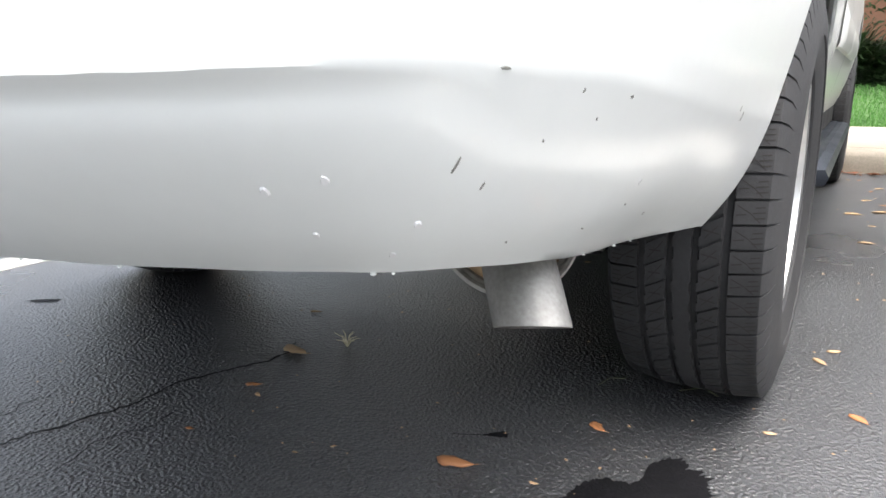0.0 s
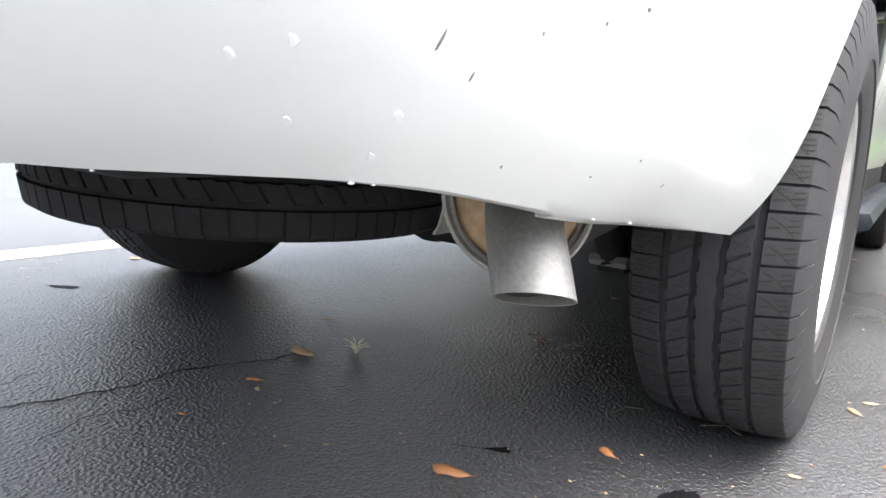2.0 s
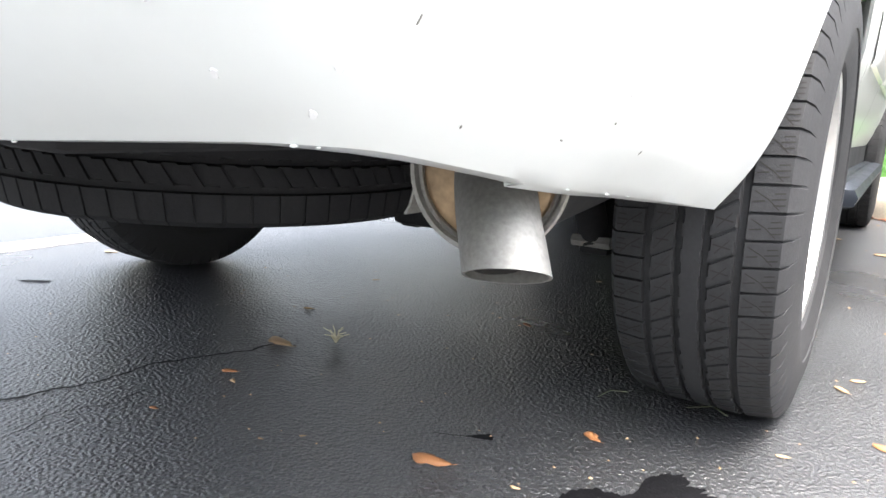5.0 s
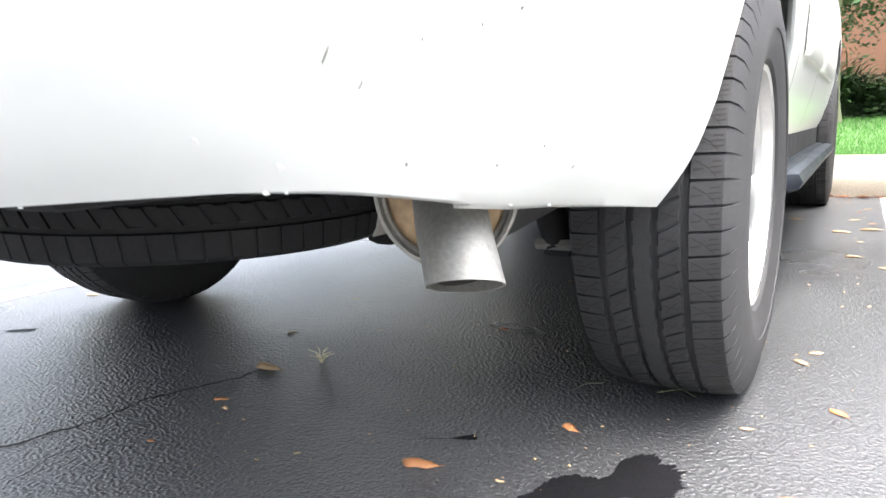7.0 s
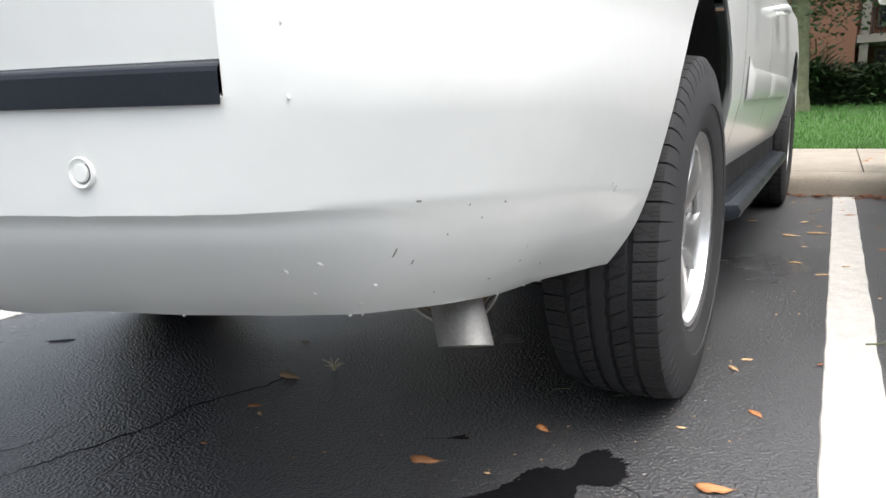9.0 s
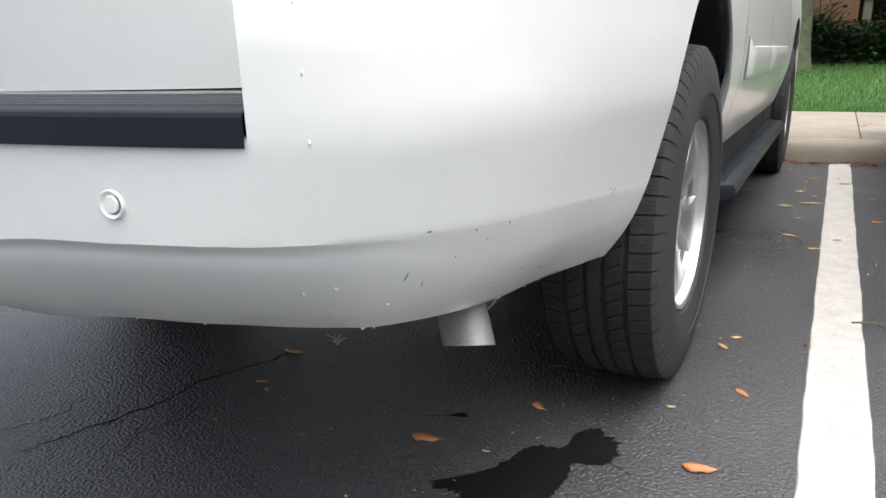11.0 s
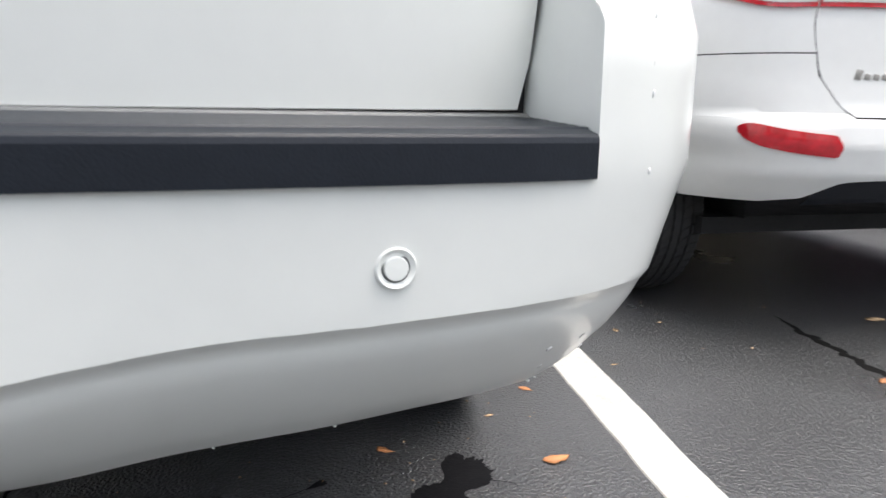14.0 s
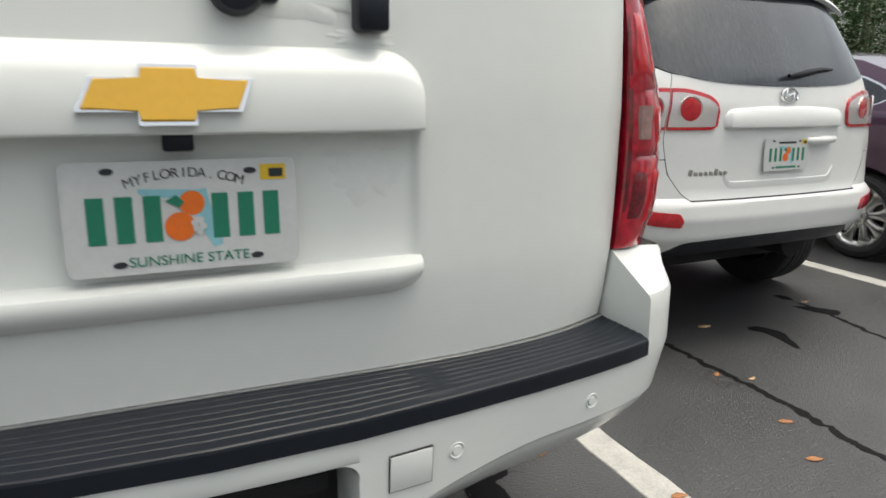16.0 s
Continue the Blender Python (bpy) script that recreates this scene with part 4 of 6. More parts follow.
for sx in (1, -1):
    side_panel("quarter_panel", -1.06, 0.60, sx)
    side_panel("rear_door", 0.606, 1.47, sx)
    side_panel("front_door", 1.476, 2.55, sx)
    side_panel("front_wing", 2.556, 4.25, sx)
    # door mouldings
    for y0, y1 in ((0.70, 1.455), (1.49, 2.50)):
        bm = bmesh.new()
        prof = [(-0.003, 0.690), (0.010, 0.694), (0.016, 0.71), (0.016, 0.775), (0.010, 0.79), (-0.003, 0.795)]
        rows = []
        for i, y in enumerate(np.linspace(y0, y1, 14)):
            k = 0.3 if i in (0, 13) else 1.0
            rows.append([(sx * (suv_side_x(z) + o * k), y, z + (0.03 if (y0 < 1 and i == 0 and z > 0.74) else 0)) for o, z in prof])
        grid(bm, rows)
        part("door_moulding", bm, M_PAINT, suv, "white door moulding beaded with rain")
    for y in (0.80, 1.62):
        bm = bmesh.new()
        tube(bm, [(sx * 0.99, y, 1.055), (sx * 1.03, y + 0.02, 1.06), (sx * 1.035, y + 0.10, 1.06), (sx * 1.03, y + 0.18, 1.06), (sx * 0.99, y + 0.20, 1.055)], [0.012, 0.015, 0.017, 0.015, 0.012], 10)
        part("door_handle", bm, M_PAINT, suv)
    # running board with a ribbed top
    bm = bmesh.new()
    prof = [(0.86, 0.405), (0.86, 0.345), (0.92, 0.335), (0.99, 0.335), (1.015, 0.345), (1.022, 0.365), (1.012, 0.385), (0.985, 0.392), (0.982, 0.388), (0.965, 0.388), (0.962, 0.394), (0.945, 0.394), (0.942, 0.389), (0.925, 0.389), (0.92, 0.40)]
    rows = []
    for i, y in enumerate((0.50, 0.512, 0.53, 1.2, 2.0, 2.66, 2.70, 2.72)):
        k = (0.05, 0.03, 0.0, 0, 0, 0, 0.02, 0.06)[i]
        rows.append([(sx * (x - (k if x > 0.9 else 0)), y, z) for x, z in prof])
    vv = grid(bm, rows, True)
    bm.faces.new(vv[0])
    bm.faces.new(vv[-1])
    part("running_board", bm, M_BLACK, suv, "black plastic running board", smooth=25)
    bm = bmesh.new()
    box(bm, min(sx * 0.80, sx * 0.93), max(sx * 0.80, sx * 0.93), 0.46, 2.84, 0.36, 0.56)
    part("sill", bm, M_DARK, suv)
    # wheel housings
    for c in (0.0, 3.302):
        bm = bmesh.new()
        rows = []
        for a in np.linspace(-0.1, math.pi - 0.22, 26):
            y, z = c + 0.49 * math.cos(a), 0.42 + 0.58 * math.sin(a)
            rows.append([(sx * 0.965, y, z), (sx * 0.66, y, z)])
        grid(bm, rows)
        vs = [bm.verts.new((sx * 0.66, c + 0.49 * math.cos(a), 0.42 + 0.58 * math.sin(a))) for a in np.linspace(0, math.pi, 20)]
        bm.faces.new(vs)
        part("wheel_housing", bm, M_DARK, suv)
    bm = bmesh.new()
    cols = []
    for y in np.linspace(-1.0, 2.4, 24):
        cols.append([(sx * (suv_side_x(z) - 0.012), y, z) for z in np.linspace(1.20, 1.62, 6)])
    grid(bm, cols)
    solid(bm, 0.005)
    part("side_window", bm, M_GLASS, suv, "dark tinted side glass")
    for y0, y1 in ((-1.02, -0.86), (0.58, 0.66), (1.44, 1.52), (2.38, 2.46)):
        bm = bmesh.new()
        grid(bm, [[(sx * (suv_side_x(z) + 0.002), y, z) for z in np.linspace(1.185, 1.66, 7)] for y in (y0, (y0 + y1) / 2, y1)])
        part("window_pillar", bm, M_PAINT, suv)
    # door mirror
    bm = bmesh.new()
    box(bm, min(sx * 1.04, sx * 1.24), max(sx * 1.04, sx * 1.24), 2.30, 2.42, 1.22, 1.42, 0.03)
    box(bm, min(sx * 0.97, sx * 1.06), max(sx * 0.97, sx * 1.06), 2.34, 2.40, 1.20, 1.26, 0.01)
    part("door_mirror", bm, M_PAINT, suv)

# roof, bonnet, windscreen, front
bm = bmesh.new()
grid(bm, [[(x, y, 1.66 + 0.22 * (1 - (abs(x) / 0.87) ** 4) ** 0.5) for x in np.linspace(-0.87, 0.87, 25)] for y in (-1.03, -0.9, 0, 1.0, 1.9, 2.1)])
part("roof", bm, M_PAINT, suv)
bm = bmesh.new()
grid(bm, [[(x, y, z) for x in np.linspace(-0.85, 0.85, 9)] for y, z in ((2.1, 1.80), (2.85, 1.22))])
part("windscreen", bm, M_GLASS, suv)
bm = bmesh.new()
grid(bm, [[(x, y, z - 0.03 * (abs(x) / 0.95) ** 2) for x in np.linspace(-0.97, 0.97, 13)] for y, z in ((2.82, 1.215), (3.4, 1.19), (4.0, 1.13), (4.22, 1.05), (4.30, 0.9), (4.32, 0.5), (4.2, 0.42))])
part("bonnet", bm, M_PAINT, suv)

# underbody
bm = bmesh.new()
box(bm, -0.90, 0.90, 0.55, 4.2, 0.44, 0.50)
box(bm, -0.86, 0.86, -1.10, 0.60, 0.60, 0.66)
box(bm, -0.86, -0.66, -1.08, -0.46, 0.50, 0.62, 0.02)
for sx in (1, -1):
    box(bm, sx * 0.53 - 0.05, sx * 0.53 + 0.05, -1.12, 4.0, 0.47, 0.60, 0.01)
part("underbody", bm, M_DARK, suv, "black underbody and chassis rails")
# unseen dam, tank and shaft, added to block low light under the car
bm = bmesh.new()
box(bm, -0.88, 0.88, 3.98, 4.04, 0.20, 0.46, 0.01)
part("unseen_air_dam", bm, M_BLACK, suv)
bm = bmesh.new()
box(bm, -0.48, -0.06, 0.75, 2.0, 0.27, 0.48, 0.04)
part("unseen_fuel_tank", bm, M_DARK, suv)
bm = bmesh.new()
tube(bm, [(0.05, 0.1, 0.41), (0.05, 1.2, 0.40), (0.05, 2.2, 0.38), (0.05, 3.2, 0.36)], 0.05, 12)
part("unseen_drive_shaft", bm, M_DARK, suv)
bm = bmesh.new()
tube(bm, [(0.74, -0.3, 0.46), (0.62, 0.1, 0.52), (0.45, 0.6, 0.42), (0.40, 1.6, 0.36), (0.35, 2.6, 0.36)], 0.035, 12)
tube(bm, [(0.42, 0.9, 0.37), (0.42, 1.0, 0.37), (0.42, 1.75, 0.37), (0.42, 1.85, 0.37)], [0.05, 0.12, 0.12, 0.05], 16)
part("exhaust_pipe", bm, M_DARK, suv)
bm = bmesh.new()
lathe(bm, [(-0.74, 0.001), (-0.74, 0.06), (-0.6, 0.06), (-0.22, 0.055), (-0.14, 0.09), (0.0, 0.11), (0.14, 0.09), (0.22, 0.055), (0.6, 0.06), (0.74, 0.06), (0.74, 0.001)], 24, "x", (0, 0, 0.40))
part("rear_axle", bm, M_DARK, suv)
for sx in (1, -1):
    bm = bmesh.new()
    tube(bm, [(sx * 0.64, -0.17, 0.29), (sx * 0.60, -0.16, 0.42), (sx * 0.56, -0.12, 0.62)], [0.028, 0.032, 0.026], 14)
    box(bm, sx * 0.62 - 0.03, sx * 0.62 + 0.03, -0.13, 0.0, 0.26, 0.40, 0.008)
    part("shock_absorber", bm, M_DARK, suv)
    bm = bmesh.new()
    tube(bm, [(sx * 0.60, -0.185, 0.297), (sx * 0.675, -0.185, 0.297)], 0.012, 6)
    part("mount_bolt", bm, M_STEEL, suv, "bright steel mounting bolt")
bm = bmesh.new()
box(bm, 0.02, 0.30, 0.00, 0.10, 0.235, 0.33, 0.015)
box(bm, 0.03, 0.09, 0.02, 0.09, 0.228, 0.26, 0.008)
part("axle_bracket", bm, M_DARK, suv)

# spare wheel slung flat under the tail, its rubber colour darkened for the shade there
SPARE = pose(-0.02, -0.49, 0.461, -1.0, 91.6, 0)
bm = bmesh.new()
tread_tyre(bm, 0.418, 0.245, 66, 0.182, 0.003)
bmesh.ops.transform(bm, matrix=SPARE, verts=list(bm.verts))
spare = part("spare_tyre", bm, M_SPARE, suv, "dusty spare tyre slung flat under the tail, shade painted into its black rubber", smooth=30)
bm = bmesh.new()
for k in range(46):
    a0 = -2.6 + k * 0.045
    grid(bm, [[(0.0165 + o, 0.4095 * math.cos(a0 + f), 0.4095 * math.sin(a0 + f)) for f in (0, 0.012, 0.024)] for o in (0, 0.0024)])
bmesh.ops.transform(bm, matrix=SPARE, verts=list(bm.verts))
tagged(part("groove_stripe", bm, M_RUST, spare, "broken orange stripe in the tread groove", smooth=0), kind="stuff")
bm = bmesh.new()
lathe(bm, [(0.0, 0.215), (-0.03, 0.21), (-0.05, 0.12), (-0.02, 0.001)], 40, "z", (-0.02, -0.49, 0.43))
part("spare_rim", bm, M_DARK, spare)

# exhaust: silencer with a flanged end and a turned-down tail pipe
bm = bmesh.new()
lathe(bm, [(0.55, 0.05), (0.50, 0.075), (0.02, 0.078), (0.010, 0.080)], 48, "y")
sil = part("silencer", bm, M_DARK, suv, "round dark silencer with a flanged end")
SIL = pose(0.757, -0.79, 0.461, 0, 0, 9) @ Matrix.Diagonal((0.97, 1, 0.97, 1))
sil.matrix_basis = SIL
bm = bmesh.new()
lathe(bm, [(0.0, 0.075), (-0.006, 0.066), (-0.010, 0.045), (-0.012, 0.001)], 40, "y")
part("end_cap", bm, M_RUST, sil, "heat-tinted rusty end cap")
bm = bmesh.new()
lathe(bm, [(0.014, 0.079), (0.004, 0.086), (-0.006, 0.088), (-0.010, 0.086), (-0.009, 0.082), (-0.004, 0.079), (-0.008, 0.077), (-0.006, 0.074), (0.0, 0.073)], 56, "y")
part("flange_ring", bm, M_STEEL, sil, "bright rolled steel flange")
bm = bmesh.new()
pth = [(0.768, -0.786, 0.478), (0.773, -0.803, 0.474), (0.785, -0.828, 0.458), (0.801, -0.848, 0.430), (0.815, -0.862, 0.406), (0.829, -0.876, 0.382)]
pp = [tuple(q) for q in spline(pth, 12)]
vv = tube(bm, pp, 0.0378, 36, False)
# the mouth is cut nearly level: slide the last rings along the pipe to the cut
d = (Vector(pp[-1]) - Vector(pp[-3])).normalized()
cut_n = Vector((-0.20, 0.36, 1.0))
for back, share in ((-1, 1.0), (-2, 0.75), (-3, 0.5), (-4, 0.25)):
    for v, w in zip(vv[back], vv[-1]):
        if back == -1:
            s = (cut_n.dot(Vector((0.829, -0.880, 0.381)) - v.co)) / cut_n.dot(d)
            v.co += d * s
        else:
            s = (cut_n.dot(Vector(pp[back]) - v.co)) / cut_n.dot(d)
            v.co += d * s * share
inner = [[v.co + (Vector((sum(u.co.x for u in ring) / 36, sum(u.co.y for u in ring) / 36, sum(u.co.z for u in ring) / 36)) - v.co) * 0.07 for v in ring] for ring in vv[::-1]]
iv = grid(bm, inner, True)
for i in range(36):
    j = (i + 1) % 36
    bm.faces.new((vv[-1][i], vv[-1][j], iv[0][j], iv[0][i]))
pipe = part("tail_pipe", bm, M_STEEL, suv, "brushed steel tail pipe turned down, sooty at the mouth", smooth=50)
bm = bmesh.new()
tube(bm, pp[:-1], 0.0335, 24)
part("pipe_inside", bm, M_SOOT, pipe)
bm = bmesh.new()
rows = [[(0.615 + 0.02 * math.cos(a), y, 0.49 + 0.095 * math.sin(a)) for a in np.linspace(-1.45, 1.45, 9)] for y in (-0.74, -0.45)]
grid(bm, rows)
solid(bm, 0.003)
part("heat_shield", bm, M_STEEL, suv, "thin bent heat shield")


# rain marks and chips on the bumper skin
def skin_at(x, y, z):
    """The skin point nearest to a place, with its frame."""
    best, bi, bs = None, 0, 0
    q = Vector((x, y, z))
    for i in range(0, NS - 1):
        for s in np.linspace(0, 1, 41):
            p = face_point(i, s)
            d = (p - q).length
            if best is None or d < best:
                best, bi, bs = d, i, s
    p = face_point(bi, bs)
    along = (face_point(min(NS - 1, bi + 1), bs) - face_point(max(0, bi - 1), bs)).normalized()
    down = (face_point(bi, min(1, bs + 0.03)) - face_point(bi, max(0, bs - 0.03))).normalized()
    n = along.cross(down).normalized()
    return p, along, down, -n if n.y > 0.05 or n.x < -0.3 else n


def skin_mark(name, place, w, h, mat, label, lean=0.0, lift=0.0005):
    p, a, d, n = skin_at(*place)
    bm = bmesh.new()
    ring = []
    rng = random.Random(int(place[0] * 1000 + place[2] * 7000))
    for k in range(10):
        t = 2 * math.pi * k / 10
        u, v = w / 2 * math.cos(t) * rng.uniform(0.8, 1.15), h / 2 * math.sin(t) * rng.uniform(0.85, 1.15)
        ring.append((u - lean * v, v))
    outer = [bm.verts.new(p + a * u + d * v - n * 0.001) for u, v in ring]
    top = [bm.verts.new(p + a * u * 0.7 + d * v * 0.75 + n * lift) for u, v in ring]
    bm.faces.new(top)
    for k in range(10):
        bm.faces.new((outer[k], outer[(k + 1) % 10], top[(k + 1) % 10], top[k]))
    part(name, bm, mat, suv, label)


for place in ((0.814, -1.191, 0.559), (0.84, -1.182, 0.567), (0.815, -1.16, 0.53), (0.859, -1.127, 0.53), (0.833, -1.121, 0.506), (0.93, -0.90, 0.535)):
    skin_mark("white_spot", place, 0.006, 0.009, M_DROP, "dried white drop")
for place, w, h, l in (((0.893, -1.136, 0.575), 0.0018, 0.015, 0.4), ((0.896, -1.105, 0.556), 0.0013, 0.008, 0.4), ((0.925, -1.132, 0.619), 0.009, 0.0025, 0), ((0.943, -1.059, 0.611), 0.002, 0.004, 0.3),
                       ((0.945, -1.007, 0.602), 0.002, 0.004, 0.3), ((0.95, -1.0, 0.607), 0.006, 0.002, 0), ((0.967, -0.64, 0.575), 0.0018, 0.012, 0.4), ((0.967, -0.66, 0.585), 0.0015, 0.008, 0.4), ((0.922, -1.079, 0.586), 0.0018, 0.003, 0),
                       ((0.883, -1.039, 0.509), 0.002, 0.004, 0.3), ((0.935, -1.046, 0.593), 0.0018, 0.003, 0), ((0.90, -0.95, 0.50), 0.004, 0.002, 0), ((0.905, -0.8, 0.49), 0.002, 0.006, 0.4), ((0.91, -0.88, 0.52), 0.002, 0.003, 0)):
    skin_mark("paint_chip", place, w, h, M_SCUFF, "small dark scratch", l, 0.0004)
# rain drops higher on the corner
for x, y, z in ((0.866, -1.235, 0.796), (0.867, -1.236, 0.774), (0.869, -1.236, 0.716), (0.864, -1.237, 0.83)):
    bm = bmesh.new()
    n = Vector((0.5, -0.86, 0))
    bmesh.ops.create_uvsphere(bm, u_segments=8, v_segments=6, radius=0.0015, matrix=Matrix.Translation(Vector((x, y, z)) - n * 0.0006) @ Matrix.Diagonal((0.9, 0.9, 1.8, 1)))
    part("rain_drop", bm, M_DROP, suv, "rain drop on white paint")
# drops hanging from the lip
for i, k in enumerate((17, 22, 33, 34, 47, 53, 56)):
    p = Vector(lip3[k])
    bm = bmesh.new()
    bmesh.ops.create_uvsphere(bm, u_segments=8, v_segments=6, radius=0.0010 + 0.0003 * (i % 3), matrix=Matrix.Translation(p + Vector((0, 0, -0.001))) @ Matrix.Diagonal((1.5, 1.5, 0.7, 1)))
    part("lip_drop", bm, M_PAINT, suv, "pale drop on the bumper's lower edge")


# ---- number plates (their numbers as plain bars) ----
def number_plate(m, fine=True):
    root = tagged(new("number_plate"), "white plate with green bars, orange fruit and a pale blue map", "number plate")
    root.matrix_world = m
    bm = bmesh.new()
    w, h, c = 0.1525, 0.0765, 0.012
    pts = []
    for cx, cz, a0 in ((w - c, -h + c, -90), (w - c, h - c, 0), (-w + c, h - c, 90), (-w + c, -h + c, 180)):
        pts += [(cx + c * math.cos(radians(a0 + a)), cz + c * math.sin(radians(a0 + a))) for a in (0, 30, 60, 90)]
    outline_solid(bm, pts, 0.004, pose(0, -0.002, 0))
    part("plate_sheet", bm, M_PLATE, root, smooth=0)
    flat = lambda x, z: pose(x, -0.0026, z, 90)

    def bars(name, x0, x1, z0, z1, mat, d=0.0006):
        bm = bmesh.new()
        box(bm, x0, x1, -0.0022 - d, -0.0018, z0, z1)
        part(name, bm, mat, root, smooth=0)

    for i, x in enumerate((-0.113, -0.078, -0.043, 0.045, 0.080, 0.115)):
        bars("number_bar", x - (0.011 if fine else 0.008), x + (0.011 if fine else 0.008), -0.033, 0.030, M_GREEN)
    bm = bmesh.new()
    mp = [(-0.060, 0.040), (0.018, 0.036), (0.028, 0.038), (0.033, 0.010), (0.046, -0.018), (0.046, -0.042), (0.034, -0.046), (0.022, -0.024), (0.010, 0.012), (-0.004, 0.022), (-0.022, 0.026), (-0.058, 0.032)]
    outline_solid(bm, mp, 0.0004, pose(0, -0.0026, 0))
    part("map_shape", bm, M_BLUE, root, "pale blue map shape", smooth=0)
    for x, z, r in ((0.008, 0.018, 0.017), (-0.009, -0.014, 0.020)):
        bm = bmesh.new()
        outline_solid(bm, [(x + r * math.cos(t), z + r * math.sin(t)) for t in np.linspace(0, 2 * math.pi, 20, endpoint=False)], 0.0006, pose(0, -0.0034, 0))
        part("fruit_shape", bm, M_ORANGE, root, "orange fruit", smooth=0)
    bm = bmesh.new()
    outline_solid(bm, [(-0.026, 0.022), (-0.008, 0.012), (-0.002, 0.020), (-0.012, 0.030)], 0.0006, pose(0, -0.0042, 0))
    part("leaf_shape", bm, M_GREEN, root, smooth=0)
    for x, z in ((0.010, -0.010), (0.018, -0.006), (0.012, -0.018), (0.021, -0.015), (0.016, -0.022)):
        bm = bmesh.new()
        outline_solid(bm, [(x + 0.005 * math.cos(t), z + 0.005 * math.sin(t)) for t in np.linspace(0, 2 * math.pi, 8, endpoint=False)], 0.0005, pose(0, -0.0046, 0))
        part("blossom_shape", bm, M_PLATE, root, smooth=0)
    bars("sticker", 0.102, 0.138, 0.046, 0.068, M_YELLOW)
    bars("sticker_print", 0.114, 0.134, 0.050, 0.062, M_INK, 0.0009)
    for x, z in ((-0.095, 0.064), (0.088, 0.060), (-0.088, -0.062), (0.092, -0.062)):
        bm = bmesh.new()
        outline_solid(bm, [(x + 0.009 * math.cos(t), z + 0.0045 * math.sin(t)) for t in np.linspace(0, 2 * math.pi, 12, endpoint=False)], 0.001, pose(0, -0.0032, 0))
        part("plate_slot", bm, M_INK, root, smooth=0)
    if fine:
        word = "MYFLORIDA.COM"
        for i, ch in enumerate(word):
            f = (i - 6) / 6
            lettering("letter", ch, 0.0185, M_INK, root, pose(f * 0.070 + (0.003 if i > 9 else 0), -0.0024, 0.0595 - 0.012 * f * f, 90) @ pose(0, 0, 0, 0, 0, -15 * f))
        lettering("plate_motto", "SUNSHINE STATE", 0.0195, M_GREEN, root, flat(0.002, -0.060), 1.05)
    else:
        bars("motto_bar", -0.07, 0.07, -0.066, -0.056, M_GREEN)
        bars("title_bar", -0.06, 0.06, 0.050, 0.060, M_INK)
    return root


number_plate(pose(-0.004, -1.247, 1.0385, -3, 0, 0))


# ---- second car: smaller white off-road car ----
def shell_point(u, z, car):
    """u runs 0..1 round half of the plan: rear middle, corner, flank, nose."""
    x, y = car["plan"](u)
    tx = car["tumble"](z, y)
    rear = max(0.0, min(1.0, (-0.25 - y) / 0.35))
    front = max(0.0, min(1.0, (y - 3.1) / 0.4))
    return x * tx, y + rear * car["rear"](z) + front * car["nose"](z)


def shell(bm, car, u0, u1, nu, zlo, zhi, nz, sx, off=0.0):
    rows = []
    for i in range(nu + 1):
        u = u0 + (u1 - u0) * i / nu
        x0, y0 = car["plan"](u)
        lo, hi = zlo(y0), zhi(y0)
        col = []
        for k in range(nz + 1):
            z = lo + (hi - lo) * k / nz
            x, y = shell_point(u, z, car)
            e = 0.004
            xa, ya = shell_point(min(1, u + e), z, car)
            xb, yb = shell_point(max(0, u - e), z, car)
            n = Vector((ya - yb, -(xa - xb), 0))
            n = n.normalized() if n.length > 1e-6 else Vector((0, -1, 0))
            col.append((sx * (x + n.x * off), y + n.y * off, z))
        rows.append(col)
    grid(bm, rows)


def plan_curve(points):
    n = 400
    c = spline(points, n)

    def plan(u):
        s = max(0.0, min(1.0, u)) * (n - 1)
        i = min(n - 2, int(s))
        return tuple(c[i] + (c[i + 1] - c[i]) * (s - i))
    return plan, c


def u_at(c, y):
    """The plan parameter at which the flank passes y."""
    ys = c[:, 1]
    i = int(np.argmin(np.abs(ys - y) + (c[:, 0] < 0.6) * 5))
    return i / (len(c) - 1)


plan2, c2 = plan_curve([(0, 0.0), (0.3, 0.008), (0.57, 0.03), (0.78, 0.09), (0.90, 0.20), (0.965, 0.36), (0.99, 0.6), (1.0, 1.4), (1.0, 2.4), (0.99, 3.3), (0.95, 3.75), (0.84, 4.05), (0.5, 4.27), (0, 4.35)])
plan2s = lambda u: (plan2(u)[0], plan2(u)[1] - 0.80)
c2 = c2 - np.array([0, 0.80])
REAR_Z = (0.42, 0.47, 0.55, 0.64, 0.715, 0.735, 0.85, 1.0, 1.15, 1.28, 1.45, 1.62, 1.70)
REAR_Y = (0.10, 0.03, -0.03, -0.050, -0.040, -0.008, 0.0, 0.0, 0.005, 0.035, 0.12, 0.21, 0.26)
FLANK_Z = np.linspace(0.25, 1.80, 156)
FLANK_X = np.interp(FLANK_Z, (0.28, 0.42, 0.575, 0.61, 0.66, 0.70, 0.80, 0.95, 1.08, 1.2, 1.45, 1.66, 1.74), (0.955, 0.968, 0.975, 0.978, 0.998, 1.002, 1.003, 0.993, 0.972, 0.935, 0.86, 0.785, 0.73))
FLANK_X = np.convolve(np.pad(FLANK_X, 2, mode="edge"), np.ones(5) / 5, mode="valid")


def flank_x(z):
    """Half-width factor of the second car at a height: a shelf low on the doors, then leaning in."""
    return float(np.interp(z, FLANK_Z, FLANK_X))


